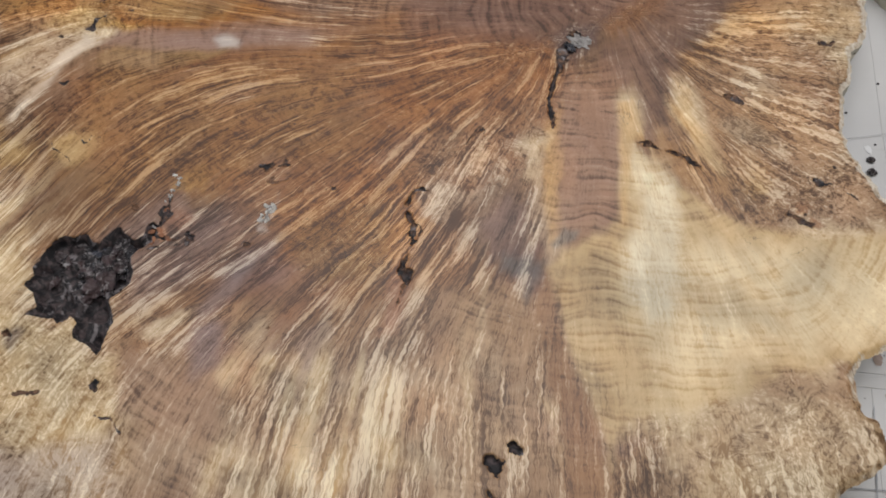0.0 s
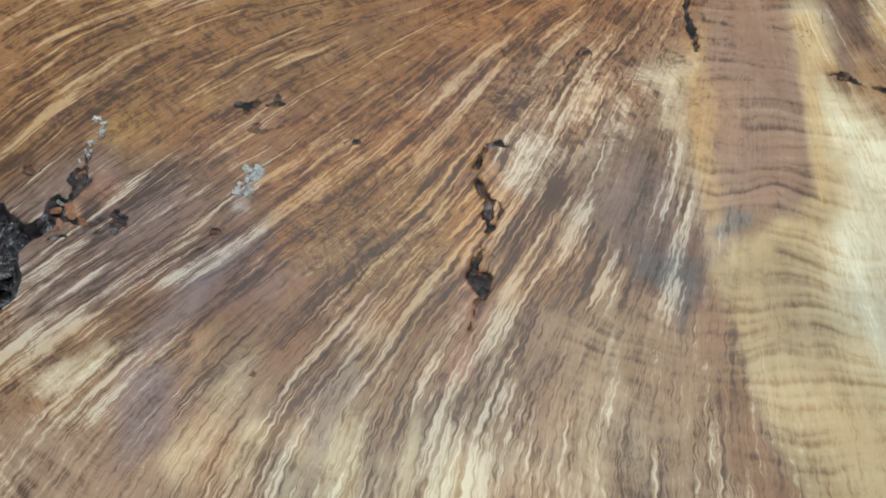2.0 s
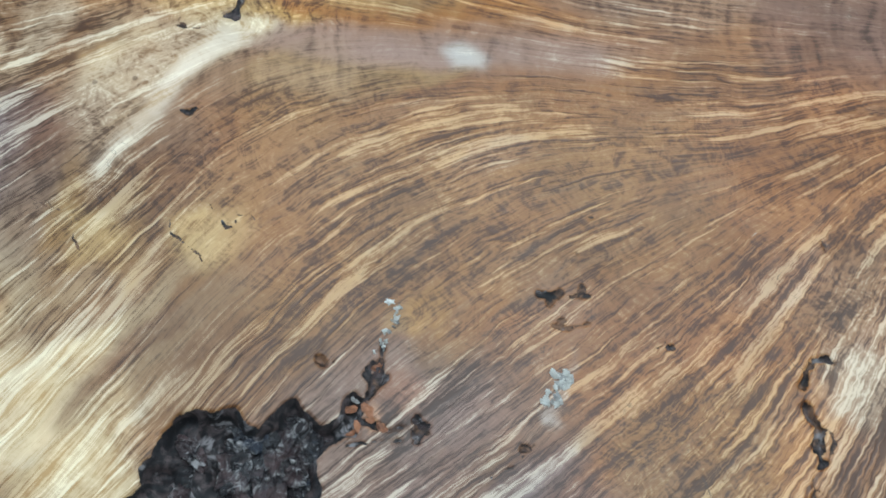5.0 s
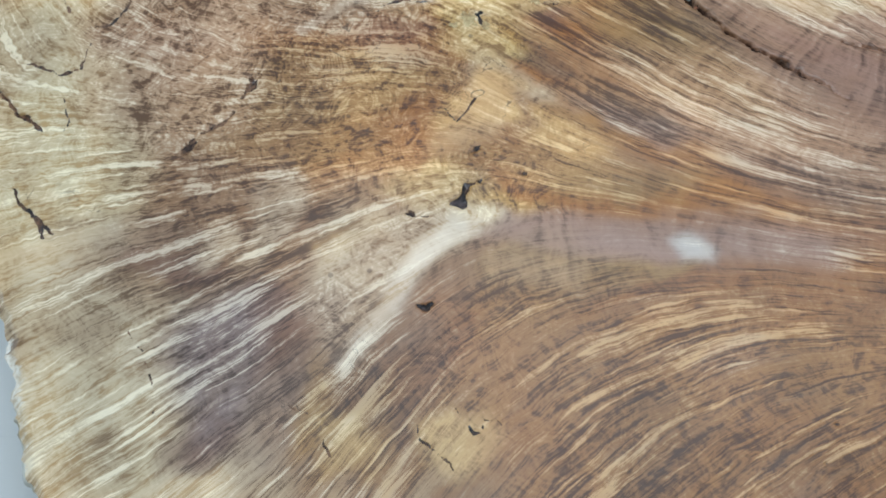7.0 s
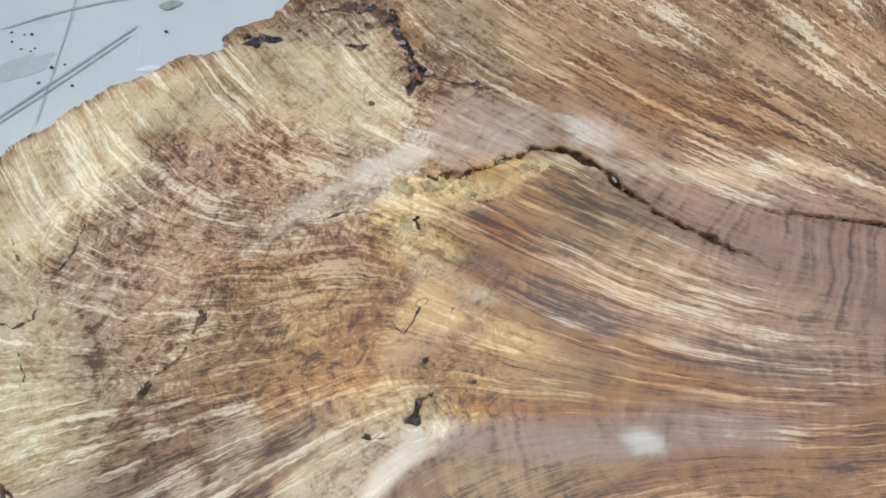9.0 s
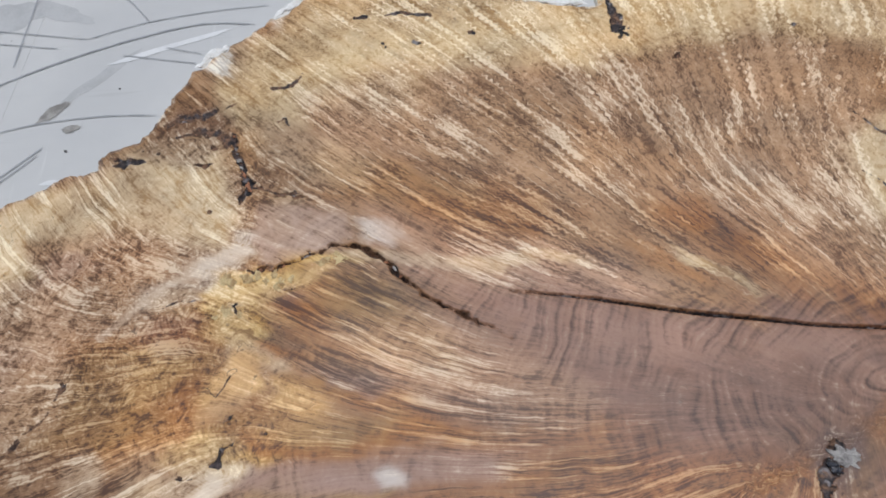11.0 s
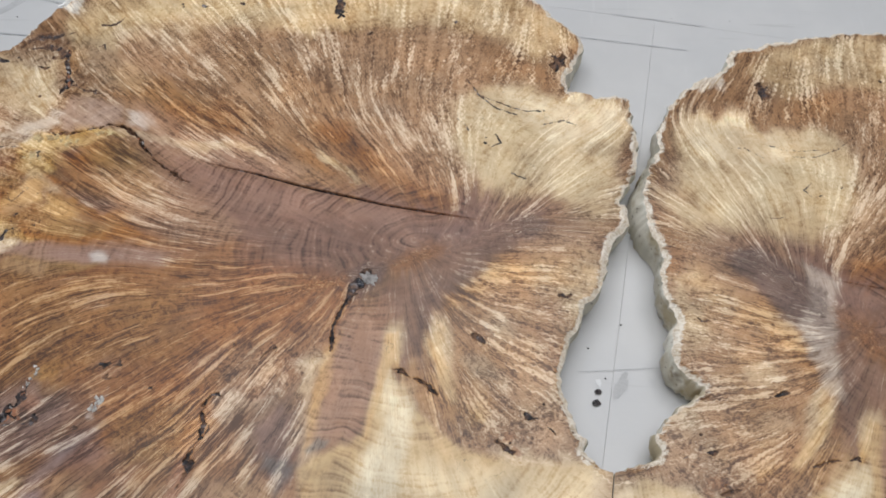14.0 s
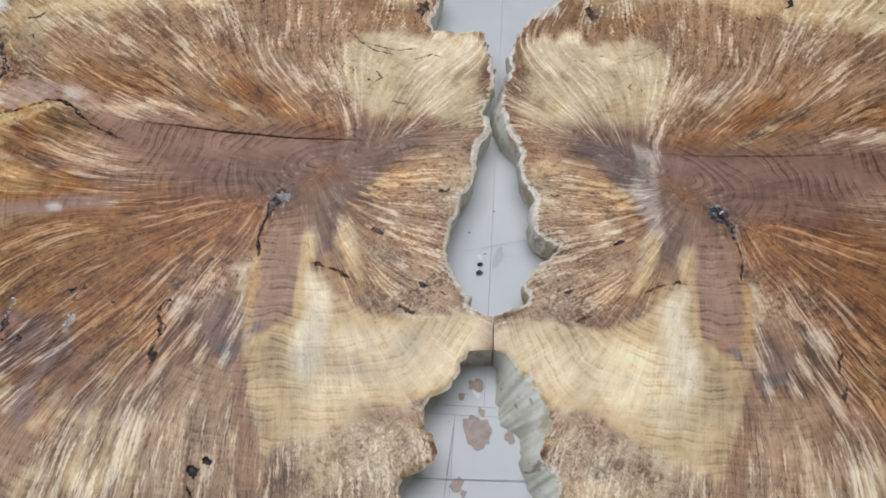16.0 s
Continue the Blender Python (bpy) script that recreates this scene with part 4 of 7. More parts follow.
ACCENTS["Z_BAND"] = [(0.239, 0.566, 0.05, 0.016, 38, 0.85), (0.175, 0.515, 0.04, 0.02, 45, 0.9), (0.129, 0.465, 0.024, 0.04, 0, 0.9), (0.108, 0.398, 0.018, 0.045, -8, 0.8), (0.104, 0.511,
    0.009, 0.015, 0, 0.3)]
ACCENTS["Z_GLOW"] = [(0.188, 0.385, 0.013, 0.035, 0, 0.9), (0.175, 0.284, 0.026, 0.06, 0, 0.65), (0.21, 0.231, 0.03, 0.05, 10, 0.35), (0.337, 0.815, 0.025, 0.012, -35, 0.8), (0.411, 0.83,
    0.035, 0.01, 0, 0.8), (0.423, 0.776, 0.03, 0.008, 15, 0.6), (0.299, 0.497, 0.016, 0.012, -20, 0.6), (0.281, 0.437, 0.022, 0.008, -25, 0.7), (0.355, 0.31, 0.06, 0.014, 8, 0.5)]
ACCENTS["Z_TAN"] = [(0.318, 0.964, 0.05, 0.04, 0, 0.5), (0.356, 0.529, 0.025, 0.07, 0, 0.6), (0.374, 0.372, 0.04, 0.025, 0, 0.6), (-0.463, 0.841, 0.06, 0.02, 30, 0.5)]
ACCENTS["Z_UMBER"] = [(-0.139, 0.454, 0.09, 0.06, 20, 0.7), (0.002, 0.489, 0.05, 0.03, 20, 0.6), (-0.077, 0.355, 0.06, 0.04, 45, 0.7), (-0.165, 0.456, 0.08, 0.04, 30, 0.6), (-0.263, 0.417,
    0.06, 0.05, 40, 0.55), (-0.127, 0.526, 0.12, 0.04, -5, 0.6), (-0.346, 0.657, 0.05, 0.03, 0, 0.6), (-0.416, 0.647, 0.06, 0.03, 0, 0.55), (-0.144, 0.464, 0.08, 0.04, 40, 0.5), (-0.202,
    0.497, 0.06, 0.02, 20, 0.5), (-0.327, 0.511, 0.07, 0.04, 30, 0.45), (0.073, 0.523, 0.04, 0.03, 0, 0.5)]
ACCENTS["Z_BEIGE"] = [(0.305, 0.745, 0.06, 0.06, 0, 0.75), (0.335, 0.802, 0.05, 0.04, 0, 0.7), (0.4, 0.691, 0.04, 0.05, 0, 0.75), (0.381, 0.555, 0.035, 0.06, 0, 0.65), (0.302, 0.464, 0.05,
    0.05, 20, 0.5), (0.245, 0.116, 0.08, 0.03, 0, 0.5), (0.262, 0.152, 0.09, 0.05, 0, 0.5), (0.339, 0.415, 0.04, 0.03, 0, 0.4)]
PATCHES = {}
PATCHES["SIENNA"] = [(-0.071, 0.484, 0.153, 0.057, 20, 0.75), (-0.206, 0.475, 0.083, 0.062, 34, 0.7), (0.067, 0.514, 0.062, 0.036, -7, 0.8), (-0.078, 0.425, 0.07, 0.065, 44, 0.7), (-0.097,
    0.37, 0.036, 0.056, 62, 0.6), (-0.277, 0.615, 0.077, 0.033, -8, 0.6), (0.15, 0.709, 0.111, 0.033, -39, 0.6), (-0.099, 0.785, 0.063, 0.021, -4, 0.5), (0.211, 0.581, 0.053, 0.021, 26,
    0.5), (-0.087, 0.341, 0.05, 0.041, 48, 0.6), (0.264, 0.504, 0.034, 0.029, 36, 0.4)]
PATCHES["OCHRE"] = [(-0.199, 0.688, 0.063, 0.03, -39, 0.7), (-0.421, 0.652, 0.071, 0.027, 9, 0.65), (-0.448, 0.619, 0.069, 0.025, -8, 0.5), (-0.252, 0.604, 0.054, 0.015, -7, 0.7), (-0.279,
    0.552, 0.025, 0.013, -2, 0.4), (-0.282, 0.517, 0.045, 0.042, 28, 0.6), (0.292, 0.476, 0.051, 0.052, 65, 0.4), (-0.139, 0.487, 0.065, 0.023, 16, 0.6), (-0.236, 0.536, 0.03, 0.009, 14,
    0.7), (-0.24, 0.466, 0.081, 0.037, 34, 0.45), (-0.3, 0.488, 0.037, 0.019, 34, 0.4), (-0.165, 0.444, 0.091, 0.029, 17, 0.35)]
PATCHES["MAUVE"] = [(0.05, 0.625, 0.124, 0.041, -10, 0.56), (0.18, 0.62, 0.085, 0.032, 13, 0.56), (-0.049, 0.689, 0.071, 0.024, -20, 0.6), (0.034, 0.358, 0.038, 0.072, 76, 0.35), (-0.185,
    0.338, 0.052, 0.038, 38, 0.55), (-0.163, 0.315, 0.038, 0.021, 43, 0.6), (0.065, 0.309, 0.019, 0.021, -3, 0.7), (0.067, 0.31, 0.031, 0.024, 4, 0.5), (-0.283, 0.719, 0.023, 0.018, -47,
    0.5), (-0.379, 0.685, 0.03, 0.02, 21, 0.35)]
PATCHES["DUSK"] = [(-0.267, 0.554, 0.068, 0.014, 1, 0.7), (-0.181, 0.561, 0.092, 0.019, 3, 0.6), (-0.521, 0.676, 0.042, 0.014, 4, 0.6), (-0.23, 0.641, 0.044, 0.01, -18, 0.5), (0.098, 0.166,
    0.013, 0.042, 81, 0.5), (-0.474, 0.748, 0.038, 0.013, 11, 0.5), (0.149, 0.453, 0.025, 0.053, 83, 0.5), (-0.296, 0.729, 0.045, 0.009, -25, 0.4), (-0.118, 0.687, 0.042, 0.011, -27, 0.5),
    (-0.514, 0.492, 0.048, 0.022, -26, 0.25), (0.152, 0.401, 0.022, 0.06, -3, 0.55)]
PATCHES["INK"] = [(0.332, 0.631, 0.021, 0.016, 3, 0.95), (0.286, 0.614, 0.043, 0.013, 26, 0.55), (0.252, 0.591, 0.051, 0.012, 37, 0.39), (0.146, 0.538, 0.028, 0.023, 48, 0.2), (0.235, 0.64,
    0.044, 0.01, 9, 0.33), (0.235, 0.538, 0.045, 0.012, 41, 0.39), (0.206, 0.485, 0.01, 0.031, 0, 0.33)]
PATCHES["HONEY"] = [(-0.326, 0.644, 0.016, 0.026, -30, 0.85), (-0.273, 0.627, 0.031, 0.01, -13, 0.6), (-0.35, 0.588, 0.022, 0.01, 13, 0.7), (-0.315, 0.73, 0.036, 0.011, 27, 0.7), (-0.356,
    0.727, 0.035, 0.011, 27, 0.3), (0.1, 0.402, 0.01, 0.058, -6, 0.6), (0.182, 0.455, 0.007, 0.031, 0, 0.8), (0.234, 0.459, 0.009, 0.028, 0, 0.6), (-0.286, 0.701, 0.022, 0.007, -36, 0.3)]
PATCHES["MILK"] = [(-0.355, 0.548, 0.024, 0.013, 48, 0.75), (-0.372, 0.539, 0.018, 0.013, 41, 0.6), (-0.571, 0.738, 0.029, 0.027, 16, 0.7), (-0.528, 0.783, 0.028, 0.006, -51, 0.6), (-0.507,
    0.768, 0.028, 0.005, -52, 0.5), (-0.587, 0.668, 0.021, 0.012, -3, 0.5), (-0.187, 0.748, 0.041, 0.005, -16, 0.6), (-0.469, 0.545, 0.016, 0.007, 45, 0.6), (-0.539, 0.509, 0.019, 0.018, 3,
    0.5), (0.14, 0.244, 0.015, 0.051, 67, 0.35), (-0.544, 0.535, 0.034, 0.014, 24, 0.4), (-0.489, 0.493, 0.035, 0.013, 39, 0.35), (-0.44, 0.556, 0.035, 0.01, 70, 0.4), (-0.514, 0.436, 0.026,
    0.027, 4, 0.3), (-0.08, 0.212, 0.099, 0.017, -2, 0.28), (-0.239, 0.218, 0.041, 0.018, -3, 0.28)]
PATCHES["HAZE"] = [(-0.364, 0.731, 0.042, 0.012, 27, 0.5), (-0.392, 0.802, 0.024, 0.008, 17, 0.5)]
PATCHES["FAWN"] = [(-0.08, 0.21, 0.145, 0.043, -2, 0.7), (-0.437, 0.77, 0.078, 0.032, 23, 0.5), (-0.499, 0.706, 0.055, 0.023, -2, 0.5), (-0.404, 0.711, 0.044, 0.02, 11, 0.45), (0.363, 0.38,
    0.059, 0.027, 3, 0.4), (0.017, 0.222, 0.081, 0.021, -3, 0.5), (0.056, 0.3, 0.023, 0.045, -2, 0.35), (-0.494, 0.657, 0.046, 0.03, -1, 0.4), (0.092, 0.26, 0.026, 0.042, -2, 0.6), (0.037,
    0.362, 0.04, 0.04, -1, 0.5), (-0.019, 0.272, 0.034, 0.025, -2, 0.35), (0.106, 0.23, 0.028, 0.037, -2, 0.65), (0.089, 0.366, 0.028, 0.053, -2, 0.45), (0.125, 0.281, 0.017, 0.04, 0, 0.35)]
PATCHES["CARAMEL"] = [(0.293, 0.512, 0.074, 0.06, 35, 0.6), (0.342, 0.57, 0.06, 0.036, 24, 0.5), (0.289, 0.428, 0.061, 0.036, -20, 0.5), (0.229, 0.403, 0.04, 0.028, 3, 0.4), (-0.176, 0.817,
    0.1, 0.027, -29, 0.45), (-0.033, 0.855, 0.081, 0.038, -37, 0.35), (-0.319, 0.858, 0.035, 0.025, -29, 0.35), (0.104, 0.31, 0.005, 0.029, 79, 0.4)]
PATCHES["STRIP"] = [(-0.102, 0.208, 0.039, 0.009, 77, 0.8), (-0.049, 0.187, 0.032, 0.017, 79, 0.75), (-0.173, 0.226, 0.013, 0.009, 77, 0.7), (-0.125, 0.198, 0.028, 0.005, 77, 0.8), (-0.069,
    0.218, 0.028, 0.003, 80, 0.8), (0.018, 0.215, 0.024, 0.005, -88, 0.8), (0.029, 0.26, 0.039, 0.003, 81, 0.7), (0.037, 0.232, 0.021, 0.009, -87, 0.6), (-0.143, 0.229, 0.016, 0.007, 68,
    0.8), (0.235, 0.474, 0.036, 0.012, -72, 0.8), (0.301, 0.492, 0.021, 0.015, -35, 0.8), (0.28, 0.441, 0.02, 0.012, -37, 0.8), (0.18, 0.469, 0.024, 0.014, 88, 0.7), (-0.188, 0.746, 0.034,
    0.007, -14, 0.7), (-0.521, 0.773, 0.032, 0.007, -51, 0.6)]
PATCHES["UMBRA"] = [(-0.301, 0.488, 0.118, 0.063, 30, 0.7), (-0.252, 0.39, 0.08, 0.04, 40, 0.63), (0.268, 0.497, 0.068, 0.048, -27, 0.63), (-0.33, 0.382, 0.051, 0.031, 35, 0.49), (-0.104,
    0.506, 0.097, 0.035, 17, 0.42), (-0.227, 0.446, 0.081, 0.05, 26, 0.49), (-0.215, 0.336, 0.049, 0.026, 21, 0.45), (0.113, 0.469, 0.079, 0.032, -3, 0.5), (0.327, 0.48, 0.046, 0.049, -2,
    0.35), (0.327, 0.638, 0.074, 0.026, 13, 0.45), (-0.406, 0.642, 0.09, 0.041, 8, 0.35), (-0.243, 0.883, 0.191, 0.069, -17, 0.35), (-0.11, 0.527, 0.123, 0.075, 20, 0.35), (0.199, 0.589,
    0.049, 0.038, 19, 0.3)]
PATCHES["CRUST"] = [(-0.296, 0.732, 0.029, 0.009, 4, 0.9), (-0.243, 0.75, 0.016, 0.005, 4, 0.85), (-0.335, 0.728, 0.015, 0.01, 11, 0.7), (-0.321, 0.696, 0.022, 0.01, -36, 0.6), (-0.222,
    0.75, 0.016, 0.006, -15, 0.5), (-0.222, 0.402, 0.017, 0.007, 21, 0.5)]
PATCHES["LILAC"] = [(-0.169, 0.322, 0.028, 0.011, 38, 0.6), (-0.192, 0.24, 0.022, 0.016, 30, 0.6), (-0.104, 0.248, 0.021, 0.012, 59, 0.5), (-0.032, 0.429, 0.027, 0.011, 22, 0.3), (-0.462,
    0.494, 0.033, 0.019, 21, 0.6), (-0.178, 0.491, 0.026, 0.01, 18, 0.5), (-0.199, 0.558, 0.036, 0.008, 2, 0.4), (-0.239, 0.342, 0.056, 0.039, 38, 0.6), (-0.113, 0.306, 0.036, 0.029, 48,
    0.45), (0.058, 0.315, 0.018, 0.012, 0, 0.5), (-0.231, 0.639, 0.035, 0.007, -13, 0.4)]
PATCHES["CURL"] = [(0.278, 0.78, 0.071, 0.059, 1, 0.7), (0.233, 0.72, 0.046, 0.047, 1, 0.5), (0.301, 0.496, 0.069, 0.068, 2, 0.5), (0.323, 0.393, 0.06, 0.028, 2, 0.5), (-0.104, 0.352, 0.027,
    0.026, -2, 0.45), (-0.02, 0.4, 0.032, 0.031, -2, 0.35), (-0.163, 0.403, 0.031, 0.02, -2, 0.4), (-0.326, 0.575, 0.029, 0.021, 6, 0.5)]
SCARS = {}
SCARS["MID_A"] = ([(-0.014, 0.391, 0.003), (-0.019, 0.39, 0.003), (-0.024, 0.384, 0.0025), (-0.027, 0.375, 0.0015)], 0.006, 0.50)
SCARS["MID_B"] = ([(-0.027, 0.367, 0.0015), (-0.025, 0.359, 0.0025), (-0.022, 0.353, 0.0025), (-0.024, 0.347, 0.003), (-0.022, 0.339, 0.0025), (-0.026, 0.336, 0.001)], 0.006, 0.55)
SCARS["MID_C"] = ([(-0.022, 0.355, 0.0006), (-0.016, 0.352, 0.0008), (-0.016, 0.347, 0.0015), (-0.018, 0.343, 0.001)], 0.003, 0.45)
SCARS["MID_D"] = ([(-0.028, 0.332, 0.0006), (-0.028, 0.326, 0.001), (-0.031, 0.319, 0.0025), (-0.03, 0.313, 0.0041), (-0.028, 0.305, 0.0035), (-0.029, 0.299, 0.0008)], 0.006, 0.55)
SCARS["MID_E"] = ([(-0.033, 0.327, 0.0005), (-0.029, 0.33, 0.0006), (-0.022, 0.323, 0.0005)], 0.002, 0.40)
SCARS["MID_F"] = ([(-0.032, 0.298, 0.0014), (-0.034, 0.292, 0.0012), (-0.038, 0.285, 0.0012), (-0.039, 0.279, 0.0005)], 0.004, 0.40)
SCARS["BAR_A"] = ([(0.179, 0.43, 0.0008), (0.187, 0.433, 0.002), (0.194, 0.428, 0.0025), (0.201, 0.423, 0.0012)], 0.005, 0.45)
SCARS["BAR_B"] = ([(0.207, 0.422, 0.0018), (0.218, 0.418, 0.002), (0.226, 0.412, 0.0025), (0.234, 0.406, 0.0013)], 0.005, 0.45)
SCARS["KNOT_A"] = ([(0.119, 0.517, 0.0035), (0.114, 0.504, 0.002), (0.108, 0.492, 0.0018), (0.106, 0.479, 0.0013), (0.106, 0.469, 0.0036), (0.107, 0.461, 0.0035), (0.106, 0.451, 0.001)], 0.006, 0.60)
SCARS["SPOT_A"] = ([(-0.456, 0.652, 0.0012), (-0.459, 0.647, 0.0044), (-0.462, 0.643, 0.0021), (-0.465, 0.638, 0.0009)], 0.004, 0.30)
SCARS["SPOT_B"] = ([(-0.467, 0.628, 0.0016), (-0.472, 0.622, 0.0016), (-0.478, 0.617, 0.0012), (-0.484, 0.613, 0.0006)], 0.003, 0.35)
SCARS["SPOT_C"] = ([(-0.487, 0.608, 0.0016), (-0.49, 0.602, 0.0028), (-0.492, 0.598, 0.0009)], 0.003, 0.30)
SCARS["NUT"] = ([(-0.216, 0.353, 0.0025), (-0.214, 0.347, 0.0035), (-0.215, 0.342, 0.0025)], 0.004, 0.50)
SCARS["ARM_A"] = ([(-0.242, 0.35, 0.002), (-0.234, 0.347, 0.001), (-0.226, 0.348, 0.0013), (-0.219, 0.349, 0.001)], 0.005, 0.70)
SCARS["ARM_B"] = ([(-0.248, 0.339, 0.002), (-0.242, 0.341, 0.0012), (-0.234, 0.341, 0.001), (-0.224, 0.343, 0.0006)], 0.005, 0.70)
SCARS["ARM_C"] = ([(-0.239, 0.363, 0.0025), (-0.235, 0.375, 0.0041), (-0.235, 0.382, 0.0025), (-0.234, 0.388, 0.001)], 0.006, 0.75)
SCARS["PIT_A"] = ([(0.048, 0.164, 0.002), (0.052, 0.161, 0.0044), (0.055, 0.158, 0.002)], 0.008, 0.80)
SCARS["PIT_B"] = ([(0.03, 0.157, 0.002), (0.032, 0.151, 0.005), (0.037, 0.148, 0.0055), (0.043, 0.15, 0.002)], 0.008, 0.80)
SCARS["PIT_C"] = ([(0.03, 0.128, 0.002), (0.033, 0.124, 0.0036), (0.036, 0.119, 0.0024)], 0.006, 0.80)
SCARS["LOW_A"] = ([(-0.277, 0.219, 0.0015), (-0.276, 0.222, 0.003), (-0.274, 0.217, 0.002), (-0.277, 0.226, 0.0008)], 0.003, 0.60)
SCARS["LOW_B"] = ([(-0.273, 0.197, 0.0012), (-0.267, 0.194, 0.002), (-0.262, 0.195, 0.0012), (-0.255, 0.185, 0.0008), (-0.251, 0.182, 0.001)], 0.003, 0.35)
SCARS["LOW_C"] = ([(-0.338, 0.215, 0.0015), (-0.329, 0.216, 0.002), (-0.321, 0.216, 0.002)], 0.002, 0.30)
SCARS["EDGE_A"] = ([(0.332, 0.39, 0.002), (0.337, 0.386, 0.002), (0.348, 0.383, 0.001)], 0.003, 0.50)
SCARS["EDGE_B"] = ([(0.357, 0.374, 0.001), (0.363, 0.37, 0.0015), (0.368, 0.365, 0.0015)], 0.003, 0.50)
SCARS["EYE_A"] = ([(-0.158, 0.418, 0.0016), (-0.152, 0.416, 0.0036), (-0.147, 0.419, 0.0018)], 0.003, 0.45)
SCARS["EYE_B"] = ([(-0.141, 0.417, 0.0009), (-0.136, 0.419, 0.0012), (-0.131, 0.418, 0.0009)], 0.002, 0.45)
SCARS["EYE_C"] = ([(-0.15, 0.401, 0.0015), (-0.144, 0.399, 0.0016), (-0.14, 0.402, 0.0018), (-0.133, 0.404, 0.0012)], 0.003, 0.50)
SCARS["EYE_D"] = ([(-0.352, 0.514, 0.0018), (-0.347, 0.513, 0.003), (-0.343, 0.515, 0.0015)], 0.004, 0.60)
SCARS["CRUST_D"] = ([(-0.33, 0.714, 0.0013), (-0.325, 0.71, 0.0032), (-0.322, 0.705, 0.0018), (-0.32, 0.7, 0.0008)], 0.004, 0.60)
SCARS["CRUST_E"] = ([(-0.336, 0.576, 0.0009), (-0.33, 0.578, 0.0032), (-0.326, 0.588, 0.0018), (-0.319, 0.591, 0.0018), (-0.316, 0.596, 0.0012)], 0.004, 0.60)
SCARS["CRUST_F"] = ([(-0.36, 0.568, 0.0009), (-0.354, 0.566, 0.0012), (-0.347, 0.567, 0.0009)], 0.002, 0.40)
SCARS["CRUST_G"] = ([(-0.325, 0.609, 0.0006), (-0.321, 0.613, 0.0018), (-0.318, 0.616, 0.0009)], 0.003, 0.50)
SCARS["RIM_A"] = ([(-0.445, 0.864, 0.0021), (-0.435, 0.866, 0.0048), (-0.425, 0.868, 0.004), (-0.415, 0.867, 0.0016)], 0.005, 0.60)
SCARS["RIM_B"] = ([(-0.369, 0.861, 0.002), (-0.359, 0.856, 0.0028), (-0.353, 0.859, 0.0016)], 0.004, 0.45)
SCARS["BARK_A"] = ([(-0.335, 0.892, 0.003), (-0.33, 0.87, 0.0032), (-0.323, 0.847, 0.0032), (-0.318, 0.832, 0.006), (-0.323, 0.819, 0.0028), (-0.325, 0.812, 0.0008)], 0.008, 0.55)
SCARS["BARK_B"] = ([(-0.314, 0.829, 0.0028), (-0.302, 0.825, 0.002), (-0.288, 0.819, 0.0016), (-0.276, 0.817, 0.0025), (-0.267, 0.814, 0.0008)], 0.005, 0.40)
SCARS["TOP_A"] = ([(0.042, 1.031, 0.0042), (0.045, 1.007, 0.0064), (0.047, 0.987, 0.007), (0.055, 0.979, 0.0021)], 0.006, 0.60)
SCARS["DOME_A"] = ([(0.365, 0.916, 0.0036), (0.37, 0.904, 0.0063), (0.366, 0.89, 0.0024)], 0.005, 0.50)
SCARS["GREY_A"] = ([(-0.181, 0.327, 0.0009), (-0.175, 0.33, 0.0009), (-0.169, 0.333, 0.0012), (-0.164, 0.338, 0.0012), (-0.16, 0.343, 0.0008)], 0.002, 0.50)
SCARS["LEAF_A"] = ([(-0.01, 0.454, 0.0006), (-0.007, 0.45, 0.0012), (-0.005, 0.446, 0.0012)], 0.002, 0.40)
SCARS["LEAF_B"] = ([(0.024, 0.435, 0.0006), (0.03, 0.441, 0.0012), (0.036, 0.449, 0.0012), (0.039, 0.455, 0.0006)], 0.002, 0.40)
SCARS["LEAF_C"] = ([(0.039, 0.454, 0.0008), (0.044, 0.45, 0.0009), (0.044, 0.445, 0.0009), (0.041, 0.445, 0.0003)], 0.002, 0.35)
SCARS["FOLD_A"] = ([(-0.099, 0.391, 0.0009), (-0.095, 0.395, 0.0013), (-0.091, 0.391, 0.0008)], 0.002, 0.40)
FIELDS = {}
FIELDS["sapwood"] = ([(0.088, 0.313), (0.106, 0.327), (0.131, 0.337), (0.155, 0.358), (0.164, 0.404), (0.182, 0.411), (0.211, 0.386), (0.241, 0.361), (0.273, 0.344), (0.324, 0.332), (0.408, 0.335), (0.376, 0.22), (0.312, 0.22), (0.275, 0.216), (0.236, 0.197), (0.194, 0.188), (0.14, 0.18), (0.126, 0.156), (0.124, 0.142), (0.117, 0.172), (0.11, 0.205), (0.102, 0.238), (0.094, 0.277)], (208, 180, 132), 0.75, 0.006, 0.85, 0.90, 0.00)
FIELDS["sapwood_bright"] = ([(0.161, 0.311), (0.211, 0.325), (0.264, 0.323), (0.332, 0.306), (0.403, 0.319), (0.381, 0.239), (0.304, 0.241), (0.232, 0.225), (0.177, 0.226)], (232, 212, 174), 0.85, 0.02, 0.60, 0.60, 0.00)
FIELDS["bright_strip"] = ([(0.177, 0.404), (0.196, 0.405), (0.211, 0.388), (0.204, 0.336), (0.188, 0.264), (0.169, 0.26), (0.154, 0.285), (0.156, 0.327), (0.17, 0.348), (0.179, 0.364)], (236, 224, 196), 0.85, 0.009, 0.60, 0.35, 0.00)
FIELDS["side_strip"] = ([(0.168, 0.475), (0.183, 0.481), (0.186, 0.446), (0.177, 0.426), (0.172, 0.404), (0.16, 0.348), (0.155, 0.348), (0.163, 0.404), (0.166, 0.44)], (212, 178, 128), 0.90, 0.004, 0.40, 0.30, 0.00)
